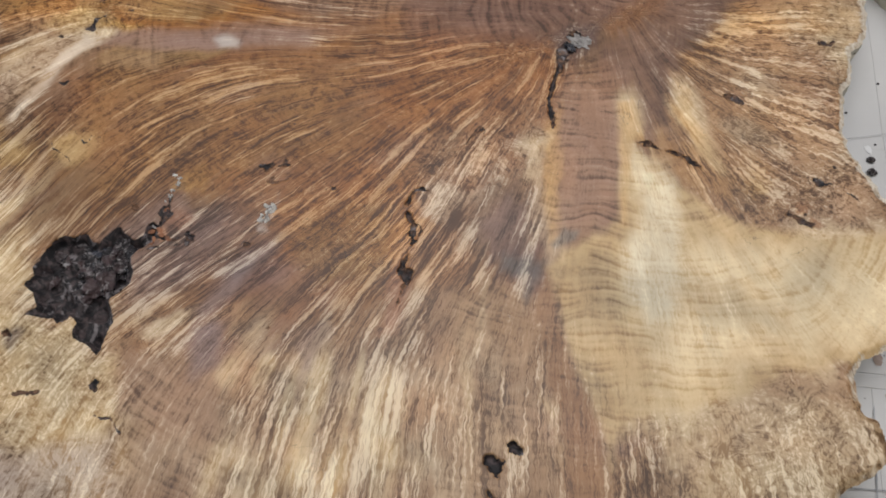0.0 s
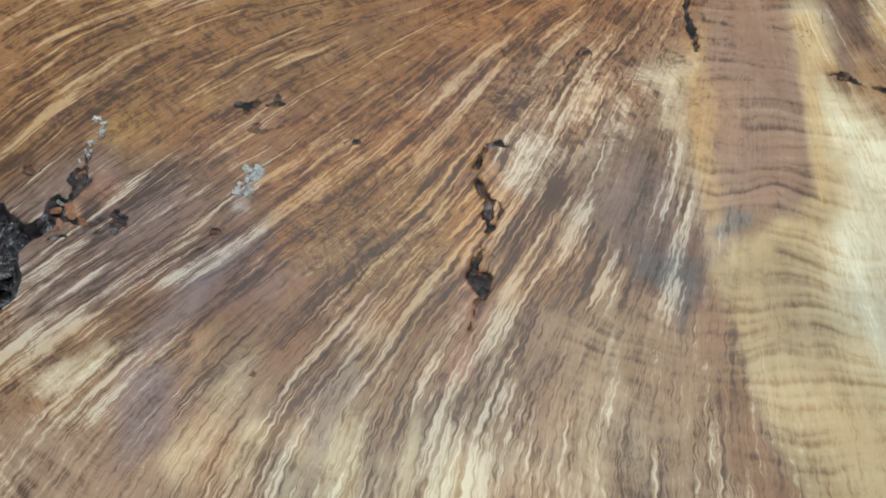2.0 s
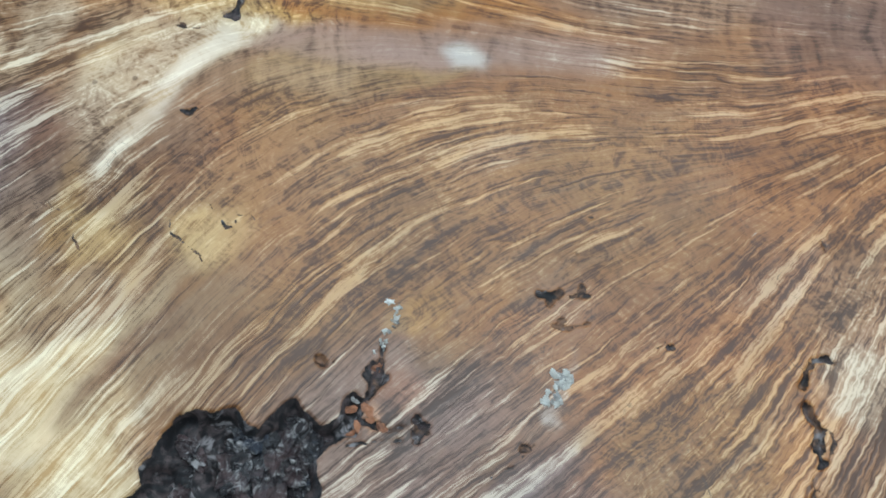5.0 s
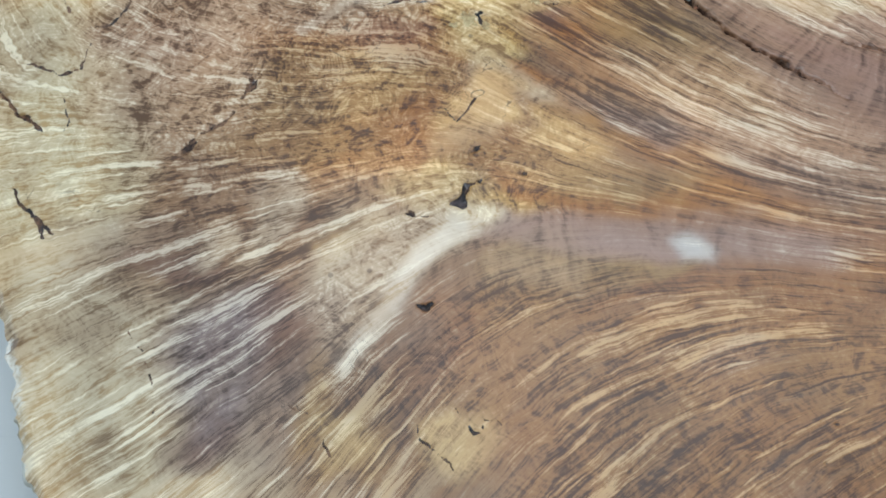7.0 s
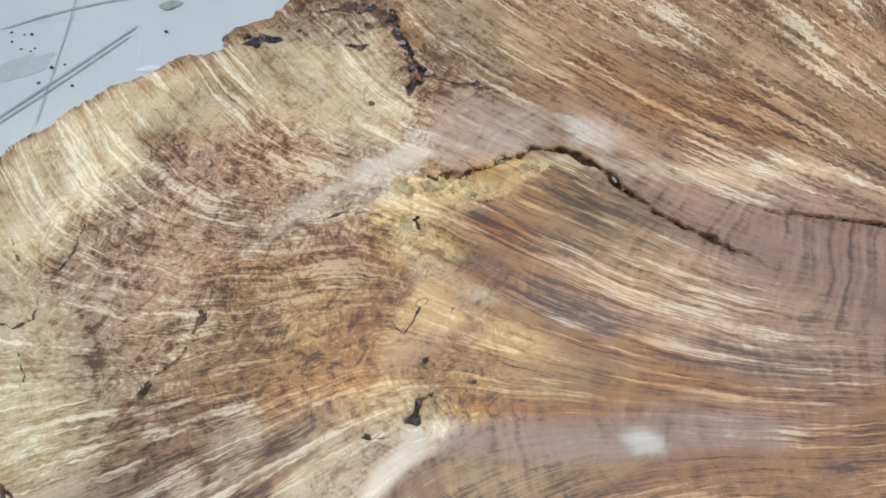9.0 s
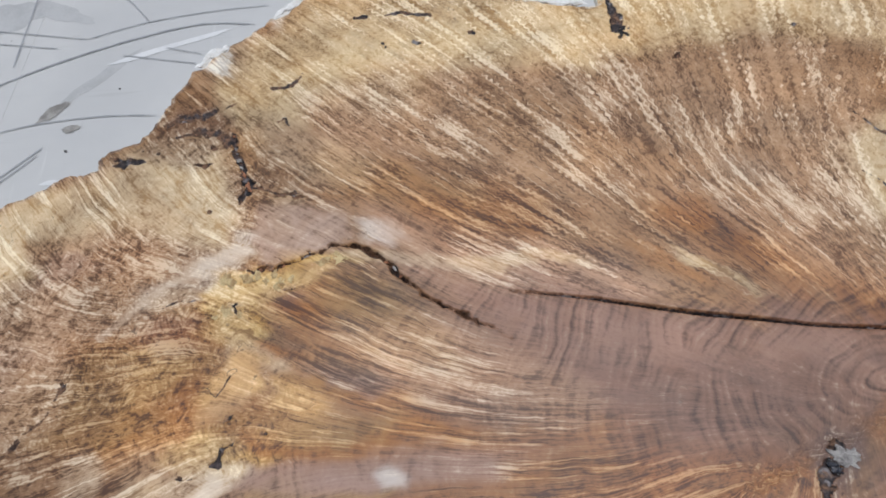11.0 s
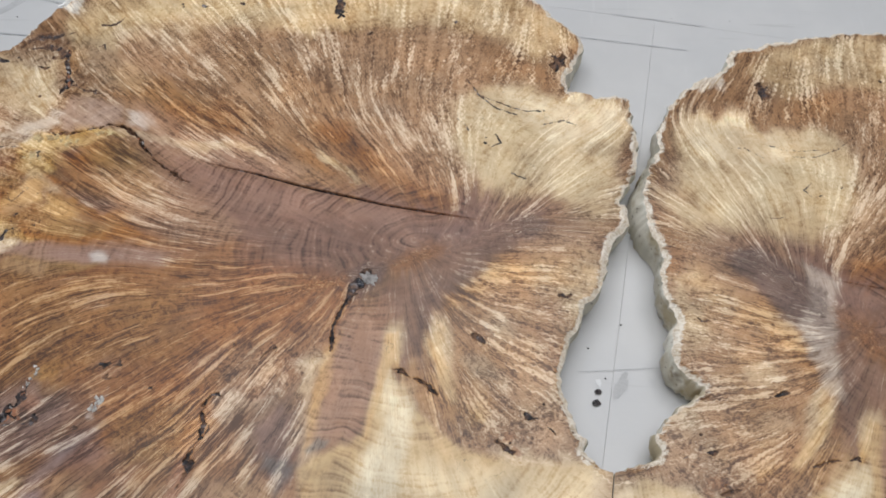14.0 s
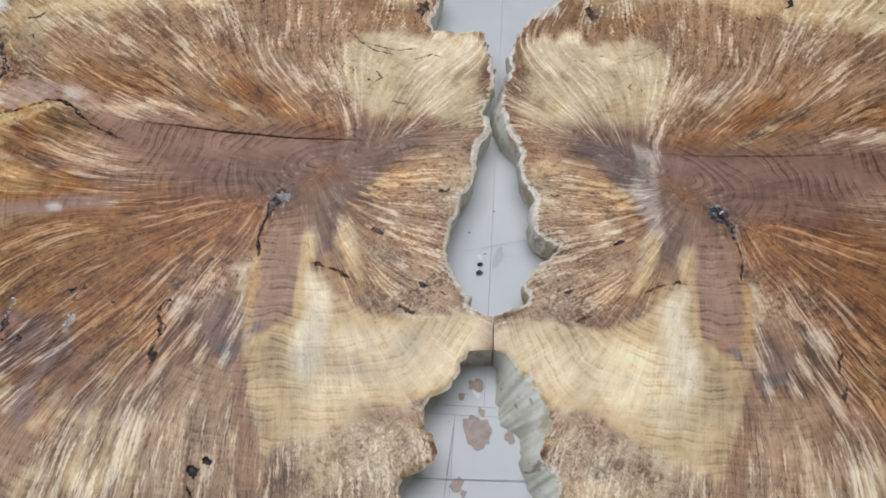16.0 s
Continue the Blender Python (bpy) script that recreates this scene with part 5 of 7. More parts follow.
FIELDS["hook_strip"] = ([(0.221, 0.48), (0.233, 0.478), (0.238, 0.444), (0.248, 0.422), (0.258, 0.399), (0.25, 0.396), (0.236, 0.417), (0.226, 0.447)], (214, 184, 138), 0.85, 0.004, 0.20, 0.20, 0.00)
FIELDS["heart_band"] = ([(0.113, 0.488), (0.129, 0.507), (0.167, 0.483), (0.165, 0.44), (0.161, 0.404), (0.153, 0.365), (0.131, 0.343), (0.106, 0.334), (0.101, 0.35), (0.107, 0.389), (0.106, 0.436)], (168, 131, 106), 0.68, 0.01, 1.00, 0.85, 0.00)
FIELDS["caramel_band"] = ([(0.088, 0.308), (0.094, 0.275), (0.101, 0.236), (0.111, 0.198), (0.12, 0.165), (0.116, 0.115), (0.086, 0.116), (0.085, 0.175), (0.079, 0.229), (0.073, 0.268)], (150, 108, 72), 0.80, 0.006, 0.70, 0.40, 0.00)
FIELDS["ringed_tan"] = ([(0.008, 0.287), (0.056, 0.299), (0.068, 0.278), (0.073, 0.249), (0.064, 0.225), (0.033, 0.231), (0.014, 0.25)], (176, 142, 106), 0.75, 0.008, 0.70, 0.60, 0.00)
FIELDS["plum_shade"] = ([(0.035, 0.357), (0.056, 0.376), (0.075, 0.373), (0.074, 0.329), (0.052, 0.319), (0.038, 0.315)], (122, 95, 88), 0.75, 0.008, 0.40, 0.00, 0.00)
FIELDS["spalt_stain"] = ([(0.05, 0.324), (0.064, 0.32), (0.077, 0.321), (0.079, 0.313), (0.088, 0.317), (0.082, 0.302), (0.075, 0.296), (0.068, 0.281), (0.064, 0.283), (0.07, 0.301), (0.058, 0.305), (0.049, 0.309)], (96, 92, 90), 0.85, 0.006, 0.80, 0.00, 0.00)
FIELDS["spalt_tail"] = ([(0.107, 0.347), (0.121, 0.345), (0.115, 0.336), (0.098, 0.329), (0.094, 0.333)], (110, 104, 96), 0.80, 0.003, 0.80, 0.00, 0.00)
FIELDS["ringed_ground"] = ([(-0.264, 0.254), (-0.223, 0.234), (-0.185, 0.238), (-0.172, 0.183), (-0.192, 0.125), (-0.243, 0.126), (-0.248, 0.203)], (160, 126, 100), 0.75, 0.01, 0.70, 0.60, 0.00)
FIELDS["burl_cream"] = ([(-0.365, 0.301), (-0.338, 0.281), (-0.304, 0.265), (-0.28, 0.241), (-0.264, 0.24), (-0.255, 0.185), (-0.276, 0.169), (-0.342, 0.177), (-0.381, 0.244)], (210, 184, 142), 0.80, 0.008, 0.35, 0.00, 0.80)
FIELDS["milky_corner"] = ([(-0.366, 0.172), (-0.314, 0.166), (-0.277, 0.173), (-0.254, 0.181), (-0.243, 0.126), (-0.357, 0.13)], (190, 172, 160), 0.75, 0.012, 0.30, 0.00, 0.55)
FIELDS["bark_island"] = ([(-0.355, 0.267), (-0.346, 0.274), (-0.34, 0.27), (-0.344, 0.259), (-0.348, 0.251), (-0.354, 0.256)], (104, 82, 72), 0.85, 0.004, 0.70, 0.00, 0.30)
FIELDS["translucent_band"] = ([(-0.434, 0.69), (-0.401, 0.716), (-0.368, 0.738), (-0.338, 0.745), (-0.31, 0.762), (-0.322, 0.771), (-0.349, 0.763), (-0.387, 0.735), (-0.416, 0.706)], (208, 192, 174), 0.75, 0.007, 1.00, 0.00, 0.00)
FIELDS["gold_crust"] = ([(-0.353, 0.724), (-0.326, 0.741), (-0.3, 0.73), (-0.282, 0.73), (-0.25, 0.747), (-0.234, 0.748), (-0.235, 0.742), (-0.263, 0.724), (-0.282, 0.716), (-0.308, 0.709), (-0.313, 0.693), (-0.303, 0.672), (-0.325, 0.672), (-0.343, 0.686), (-0.335, 0.702)], (188, 156, 106), 0.75, 0.005, 0.50, 0.00, 0.70)
FIELDS["gold_crust_low"] = ([(-0.381, 0.58), (-0.371, 0.593), (-0.344, 0.595), (-0.317, 0.601), (-0.308, 0.59), (-0.325, 0.574), (-0.354, 0.569)], (194, 160, 110), 0.65, 0.006, 0.50, 0.00, 0.70)
FIELDS["honey_fold"] = ([(-0.339, 0.624), (-0.336, 0.65), (-0.321, 0.669), (-0.307, 0.664), (-0.304, 0.645), (-0.309, 0.623), (-0.32, 0.615), (-0.344, 0.605), (-0.351, 0.61)], (208, 164, 114), 0.65, 0.007, 0.7, 0.15, 0.00)
FIELDS["dusk_spine"] = ([(-0.319, 0.557), (-0.308, 0.575), (-0.252, 0.575), (-0.203, 0.571), (-0.153, 0.572), (-0.115, 0.567), (-0.124, 0.553), (-0.187, 0.552), (-0.255, 0.545), (-0.287, 0.551)], (152, 121, 106), 0.75, 0.006, 0.95, 0.50, 0.00)
FIELDS["chalk_mark"] = ([(-0.209, 0.561), (-0.199, 0.566), (-0.192, 0.562), (-0.186, 0.557), (-0.189, 0.549), (-0.206, 0.549)], (214, 208, 202), 0.7, 0.005, 0.90, 0.00, 0.00)
FIELDS["chalk_mark_upper"] = ([(-0.221, 0.787), (-0.206, 0.787), (-0.196, 0.778), (-0.188, 0.769), (-0.192, 0.759), (-0.208, 0.765)], (210, 204, 200), 0.7, 0.006, 0.90, 0.00, 0.00)
FIELDS["folded_cheek"] = ([(-0.313, 0.547), (-0.287, 0.546), (-0.259, 0.541), (-0.261, 0.526), (-0.311, 0.528)], (186, 152, 114), 0.70, 0.006, 0.70, 0.30, 0.00)
FIELDS["grey_wedge"] = ([(-0.308, 0.808), (-0.269, 0.804), (-0.23, 0.793), (-0.224, 0.771), (-0.249, 0.759), (-0.28, 0.751), (-0.303, 0.751), (-0.314, 0.777)], (172, 148, 134), 0.75, 0.006, 0.85, 0.30, 0.00)
FIELDS["plum_stain"] = ([(-0.48, 0.481), (-0.47, 0.504), (-0.447, 0.514), (-0.432, 0.484), (-0.433, 0.456), (-0.444, 0.432), (-0.456, 0.433), (-0.469, 0.456)], (128, 112, 112), 0.75, 0.01, 0.50, 0.00, 0.30)
FIELDS["crackled_tan"] = ([(-0.349, 0.449), (-0.329, 0.46), (-0.323, 0.454), (-0.311, 0.458), (-0.302, 0.449), (-0.31, 0.433), (-0.326, 0.424), (-0.341, 0.434)], (208, 174, 120), 0.6, 0.006, 0.5, 0.00, 0.20)
FIELDS["crackled_tan_low"] = ([(-0.399, 0.455), (-0.378, 0.45), (-0.367, 0.436), (-0.383, 0.426), (-0.391, 0.422), (-0.391, 0.437)], (196, 160, 106), 0.75, 0.006, 0.60, 0.00, 0.20)
FIELDS["brown_swathe"] = ([(-0.354, 0.372), (-0.326, 0.418), (-0.299, 0.443), (-0.271, 0.467), (-0.241, 0.485), (-0.195, 0.525), (-0.154, 0.536), (-0.155, 0.525), (-0.196, 0.501), (-0.241, 0.46), (-0.283, 0.42), (-0.312, 0.385), (-0.325, 0.348), (-0.346, 0.346)], (124, 90, 58), 0.75, 0.006, 0.75, 0.25, 0.00)
FIELDS["brown_swathe_low"] = ([(-0.268, 0.404), (-0.241, 0.435), (-0.212, 0.461), (-0.165, 0.497), (-0.154, 0.492), (-0.212, 0.437), (-0.251, 0.389)], (126, 90, 54), 0.70, 0.006, 0.60, 0.20, 0.00)
FIELDS["slate_swathe"] = ([(-0.206, 0.279), (-0.181, 0.306), (-0.161, 0.327), (-0.141, 0.34), (-0.151, 0.324), (-0.173, 0.293), (-0.189, 0.278), (-0.201, 0.271)], (140, 122, 122), 0.65, 0.006, 0.70, 0.00, 0.00)
FIELDS["heartwood"] = ([(-0.2, 0.749), (-0.104, 0.714), (0.018, 0.676), (0.223, 0.643), (0.298, 0.638), (0.339, 0.637), (0.312, 0.599), (0.257, 0.578), (0.215, 0.599), (0.154, 0.571), (0.096, 0.553), (0.013, 0.573), (-0.027, 0.6), (-0.073, 0.626), (-0.079, 0.656), (-0.135, 0.695)], (146, 112, 95), 0.75, 0.02, 0.85, 1.00, 0.00)
FIELDS["heart_ray"] = ([(0.19, 0.62), (0.275, 0.638), (0.342, 0.65), (0.352, 0.633), (0.327, 0.612), (0.286, 0.582), (0.249, 0.541), (0.21, 0.509), (0.196, 0.521), (0.235, 0.554), (0.265, 0.59), (0.233, 0.604)], (92, 68, 66), 0.55, 0.016, 0.90, 0.00, 0.00)
FIELDS["ember"] = ([(0.159, 0.568), (0.185, 0.588), (0.215, 0.598), (0.233, 0.588), (0.205, 0.571), (0.168, 0.552)], (140, 90, 54), 0.4, 0.01, 0.00, 0.20, 0.20)
FIELDS["ember_low"] = ([(-0.016, 0.568), (0.04, 0.553), (0.096, 0.553), (0.115, 0.531), (0.11, 0.486), (0.05, 0.472), (-0.007, 0.52)], (142, 88, 46), 0.5, 0.014, 0.00, 0.00, 0.50)
FLOW_FANS = [(-0.0925, 0.839, 130), (-0.011, 0.8495, 104), (-0.127, 0.8215, 140), (-0.04, 0.7765, 125), (-0.254, 0.699, 128), (-0.22, 0.7065, 117), (-0.1995, 0.6685, 135), (-0.223, 0.9275, 132), (-0.0755, 0.9435, 114), (0.0345, 0.912, 106), (0.0955, 0.903, 96), (0.1705, 0.9065, 86), (0.233, 0.91, 78), (0.308, 0.93, 60), (0.083, 0.7355, 128), (0.151, 0.731, 127), (0.208, 0.735, 106)]
FIELDS["fold_wrinkle"] = ([(-0.413, 0.509), (-0.404, 0.533), (-0.382, 0.557), (-0.357, 0.567), (-0.341, 0.568), (-0.355, 0.547), (-0.368, 0.524), (-0.382, 0.508), (-0.394, 0.487)], (172, 144, 118), 0.75, 0.008, 0.15, 0.00, 0.80)
FIELDS["milk_lobe"] = ([(-0.356, 0.55), (-0.338, 0.566), (-0.323, 0.565), (-0.321, 0.558), (-0.335, 0.551), (-0.348, 0.534), (-0.357, 0.513), (-0.373, 0.491), (-0.384, 0.477), (-0.388, 0.48), (-0.376, 0.505), (-0.366, 0.526)], (226, 208, 188), 0.80, 0.005, 0.80, 0.00, 0.00)
FIELDS["fold_shade"] = ([(-0.353, 0.524), (-0.336, 0.546), (-0.317, 0.544), (-0.313, 0.527), (-0.333, 0.512), (-0.35, 0.49), (-0.372, 0.476), (-0.368, 0.496)], (146, 112, 88), 0.60, 0.006, 0.70, 0.30, 0.00)
FIELDS["pale_rim"] = ([(-0.329, 0.904), (-0.356, 0.951), (-0.266, 1.067), (-0.116, 1.064), (0.023, 1.026), (0.077, 1.067), (0.195, 1.067), (0.292, 1.037), (0.374, 0.985), (0.395, 0.941), (0.337, 0.909), (0.277, 0.949), (0.175, 0.964), (0.068, 0.949), (-0.072, 0.942), (-0.172, 0.974), (-0.25, 0.957)], (208, 182, 140), 0.70, 0.014, 0.15, 0.00, 0.40)
FIELDS["pale_cheek"] = ([(-0.629, 0.747), (-0.574, 0.803), (-0.459, 0.855), (-0.407, 0.894), (-0.347, 0.892), (-0.334, 0.832), (-0.34, 0.773), (-0.388, 0.779), (-0.435, 0.793), (-0.505, 0.782), (-0.556, 0.738), (-0.607, 0.712), (-0.627, 0.704)], (204, 184, 150), 0.65, 0.014, 0.20, 0.00, 0.35)
FIELDS["rosy_burl"] = ([(-0.552, 0.71), (-0.489, 0.738), (-0.43, 0.697), (-0.458, 0.678), (-0.456, 0.621), (-0.505, 0.601), (-0.568, 0.618), (-0.579, 0.678)], (176, 144, 116), 0.55, 0.014, 0.10, 0.00, 0.80)
FIELDS["olive_cheek"] = ([(-0.632, 0.696), (-0.594, 0.703), (-0.568, 0.678), (-0.56, 0.632), (-0.543, 0.589), (-0.539, 0.55), (-0.572, 0.538), (-0.609, 0.539)], (206, 190, 156), 0.65, 0.014, 0.30, 0.00, 0.50)
FIELDS["amber_flash"] = ([(-0.227, 0.411), (-0.209, 0.419), (-0.201, 0.412), (-0.206, 0.394), (-0.214, 0.399), (-0.222, 0.393)], (206, 154, 74), 0.75, 0.004, 0.50, 0.00, 0.20)
FIELDS["russet_wash"] = ([(-0.238, 0.369), (-0.226, 0.378), (-0.211, 0.366), (-0.221, 0.354), (-0.24, 0.361)], (164, 112, 82), 0.60, 0.006, 0.50, 0.00, 0.30)
FIELDS["bark_halo"] = ([(-0.165, 0.421), (-0.154, 0.431), (-0.131, 0.427), (-0.128, 0.41), (-0.136, 0.397), (-0.153, 0.398)], (156, 118, 92), 0.60, 0.008, 0.40, 0.00, 0.40)
FIELDS["pale_pocket"] = ([(-0.015, 0.388), (-0.001, 0.397), (0.018, 0.39), (0.035, 0.384), (0.018, 0.368), (-0.003, 0.357), (-0.017, 0.363)], (206, 184, 158), 0.45, 0.006, 0.20, 0.00, 0.60)
FIELDS["russet_side"] = ([(-0.044, 0.312), (-0.035, 0.32), (-0.03, 0.299), (-0.031, 0.283), (-0.041, 0.253), (-0.052, 0.254), (-0.046, 0.284)], (172, 120, 92), 0.60, 0.006, 0.40, 0.00, 0.10)
FIELDS["pale_left"] = ([(-0.576, 0.524), (-0.509, 0.517), (-0.483, 0.504), (-0.48, 0.474), (-0.468, 0.444), (-0.472, 0.414), (-0.52, 0.405), (-0.549, 0.426)], (206, 192, 162), 0.60, 0.016, 0.20, 0.00, 0.30)
FIELDS["dome"] = ([(-0.269, 0.93), (-0.172, 0.969), (-0.072, 0.938), (0.068, 0.945), (0.174, 0.959), (0.27, 0.946), (0.263, 0.871), (0.23, 0.79), (0.248, 0.684), (0.172, 0.696), (0.088, 0.777), (-0.008, 0.784), (-0.139, 0.85), (-0.241, 0.858)], (178, 144, 112), 0.62, 0.02, 0.00, 0.15, 0.15)
FIELDS["tan_foot"] = ([(0.002, 0.251), (0.071, 0.253), (0.083, 0.184), (0.084, 0.116), (-0.015, 0.119)], (186, 152, 118), 0.60, 0.012, 0.20, 0.40, 0.00)
FIELDS["maroon_heart"] = ([(-0.042, 0.633), (0.134, 0.628), (0.179, 0.583), (0.155, 0.559), (0.104, 0.544), (0.045, 0.549), (-0.026, 0.561)], (114, 80, 64), 0.70, 0.012, 0.60, 0.70, 0.00)
FIELDS["plum_ray"] = ([(0.157, 0.529), (0.2, 0.568), (0.275, 0.623), (0.315, 0.622), (0.283, 0.573), (0.231, 0.52), (0.214, 0.475), (0.193, 0.439), (0.183, 0.483)], (122, 92, 76), 0.70, 0.01, 0.80, 0.30, 0.00)
FIELDS["tan_curls"] = ([(0.245, 0.506), (0.307, 0.551), (0.373, 0.549), (0.373, 0.458), (0.359, 0.398), (0.3, 0.383), (0.258, 0.401), (0.241, 0.45)], (170, 132, 100), 0.55, 0.014, 0.00, 0.00, 0.25)
FIELDS["amber_fan"] = ([(-0.271, 0.49), (-0.211, 0.521), (-0.148, 0.529), (-0.064, 0.532), (-0.07, 0.418), (-0.155, 0.427), (-0.213, 0.392), (-0.24, 0.401), (-0.278, 0.377), (-0.296, 0.403)], (152, 110, 60), 0.50, 0.016, 0.00, 0.00, 0.25)
FIELDS["dome_pale"] = ([(0.234, 0.818), (0.268, 0.86), (0.3, 0.855), (0.336, 0.782), (0.438, 0.832), (0.469, 0.797), (0.442, 0.714), (0.397, 0.681), (0.337, 0.678), (0.278, 0.682), (0.235, 0.743)], (204, 184, 148), 0.65, 0.012, 0.50, 0.25, 0.12)
FIELDS["dome_glow"] = ([(0.287, 0.856), (0.323, 0.84), (0.386, 0.831), (0.452, 0.837), (0.468, 0.803), (0.416, 0.777), (0.357, 0.765), (0.321, 0.799)], (226, 208, 178), 0.70, 0.01, 0.50, 0.20, 0.00)
FIELDS["knot_halo"] = ([(0.113, 0.557), (0.134, 0.57), (0.161, 0.568), (0.153, 0.542), (0.135, 0.523), (0.119, 0.504), (0.113, 0.524)], (96, 72, 64), 0.70, 0.006, 0.60, 0.00, 0.30)
SCARS["RIM_C"] = ([(-0.186, 1.031, 0.0014), (-0.169, 1.033, 0.0025), (-0.159, 1.029, 0.0018), (-0.141, 1.025, 0.0021)], 0.002, 0.50)
SCARS["RIM_D"] = ([(-0.3, 0.944, 0.0014), (-0.28, 0.944, 0.0025), (-0.27, 0.96, 0.0018)], 0.002, 0.50)
SCARS["RIM_E"] = ([(-0.343, 0.922, 0.0012), (-0.337, 0.928, 0.0018), (-0.333, 0.929, 0.0014)], 0.002, 0.50)
SCARS["RIM_F"] = ([(-0.293, 0.902, 0.0018), (-0.287, 0.905, 0.0028), (-0.282, 0.897, 0.0012)], 0.002, 0.50)
SCARS["RIM_G"] = ([(-0.217, 1.03, 0.0018), (-0.207, 1.031, 0.0021)], 0.002, 0.50)
SCARS["RIM_H"] = ([(-0.398, 0.907, 0.0028), (-0.385, 0.914, 0.0042), (-0.366, 0.914, 0.0036), (-0.354, 0.921, 0.003)], 0.004, 0.45)
SCARS["RIM_I"] = ([(-0.388, 0.892, 0.0018), (-0.369, 0.896, 0.003), (-0.347, 0.893, 0.0042), (-0.337, 0.879, 0.0035)], 0.004, 0.45)
SCARS["RIM_J"] = ([(-0.192, 0.991, 0.0015), (-0.188, 0.987, 0.0018)], 0.002, 0.60)
SCARS["RIM_K"] = ([(-0.16, 0.992, 0.0018), (-0.155, 0.989, 0.0021)], 0.002, 0.60)
SCARS["RIM_L"] = ([(-0.104, 0.999, 0.0028), (-0.099, 0.995, 0.0028)], 0.003, 0.50)
SCARS["SIDE_A"] = ([(0.332, 0.388, 0.0024), (0.338, 0.383, 0.0036), (0.346, 0.384, 0.0018)], 0.003, 0.45)
SCARS["SIDE_B"] = ([(0.303, 0.355, 0.0021), (0.313, 0.348, 0.0036), (0.319, 0.343, 0.0024)], 0.003, 0.40)
SCARS["SIDE_C"] = ([(0.37, 0.539, 0.0028), (0.379, 0.535, 0.0036), (0.384, 0.538, 0.0021)], 0.003, 0.40)
SCARS["SIDE_D"] = ([(0.271, 0.48, 0.0021), (0.278, 0.476, 0.0035), (0.284, 0.472, 0.0021)], 0.003, 0.45)
FIELDS["bark_brow"] = ([(-0.408, 0.923), (-0.36, 0.931), (-0.335, 0.909), (-0.335, 0.876), (-0.371, 0.856), (-0.421, 0.874)], (124, 92, 68), 0.70, 0.008, 0.30, 0.00, 0.80)
FIELDS["amber_eye"] = ([(-0.113, 0.373), (-0.078, 0.382), (-0.046, 0.374), (-0.045, 0.342), (-0.049, 0.311), (-0.074, 0.306), (-0.102, 0.307), (-0.124, 0.326), (-0.124, 0.35)], (136, 98, 54), 0.72, 0.01, 0.00, 0.00, 0.55)
FIELDS["pith_eye"] = ([(0.318, 0.64), (0.335, 0.653), (0.352, 0.642), (0.35, 0.618), (0.331, 0.61)], (82, 64, 60), 0.80, 0.006, 0.60, 0.00, 0.30)
FIELDS["russet_low"] = ([(-0.343, 0.522), (-0.101, 0.54), (0.084, 0.546), (0.117, 0.509), (0.104, 0.448), (0.01, 0.443), (-0.036, 0.404), (-0.123, 0.351), (-0.229, 0.393), (-0.308, 0.424)], (148, 98, 56), 0.5, 0.014, 0.00, 0.00, 0.35)
FIELDS["pink_flake"] = ([(-0.243, 0.354), (-0.239, 0.359), (-0.235, 0.356), (-0.235, 0.347), (-0.24, 0.344)], (206, 158, 124), 0.85, 0.0026, 0.60, 0.00, 0.30)
FIELDS["pale_lash"] = ([(-0.243, 0.258), (-0.235, 0.271), (-0.218, 0.278), (-0.211, 0.276), (-0.224, 0.265), (-0.235, 0.255)], (220, 200, 170), 0.70, 0.005, 0.20, 0.00, 0.20)
FIELDS["slate_pool"] = ([(-0.204, 0.267), (-0.189, 0.269), (-0.178, 0.255), (-0.179, 0.233), (-0.198, 0.226), (-0.205, 0.246)], (132, 118, 124), 0.60, 0.008, 0.60, 0.20, 0.00)
FIELDS["rosy_lap"] = ([(-0.217, 0.808), (-0.124, 0.768), (-0.035, 0.739), (0.038, 0.698), (0, 0.685), (-0.11, 0.715), (-0.161, 0.739), (-0.201, 0.764)], (190, 152, 126), 0.50, 0.014, 0.20, 0.20, 0.00)
FIELDS["rosy_lap_low"] = ([(-0.159, 0.689), (-0.079, 0.649), (-0.027, 0.6), (-0.073, 0.581), (-0.155, 0.601), (-0.211, 0.637), (-0.258, 0.688)], (180, 142, 112), 0.50, 0.016, 0.10, 0.20, 0.15)
FIELDS["pith_shade"] = ([(0.219, 0.686), (0.29, 0.681), (0.393, 0.666), (0.412, 0.633), (0.373, 0.593), (0.327, 0.589), (0.294, 0.62)], (146, 114, 96), 0.45, 0.016, 0.20, 0.00, 0.10)
FAR_FIELDS = {}
FAR_FIELDS["milky_figure"] = ([(0.2785, 0.6501), (0.2361, 0.6435), (0.235, 0.596), (0.2223, 0.53), (0.2109, 0.4937), (0.229, 0.4916), (0.252, 0.5319), (0.2723, 0.5666), (0.2623, 0.608)], (188, 174, 160), 0.70, 0.006, 0.60, 0, 0)
FAR_FIELDS["dark_ray"] = ([(0.3628, 0.6395), (0.3344, 0.6601), (0.2942, 0.6394), (0.2471, 0.6238), (0.2388, 0.5731), (0.2875, 0.5726), (0.3241, 0.6059), (0.3538, 0.6119)], (92, 74, 68), 0.70, 0.008, 0.80, 0, 0)
SCARS["HAIR_A"] = ([(-0.504, 0.492, 0.0006), (-0.499, 0.486, 0.001), (-0.493, 0.48, 0.0009)], 0.0012, 0.45)
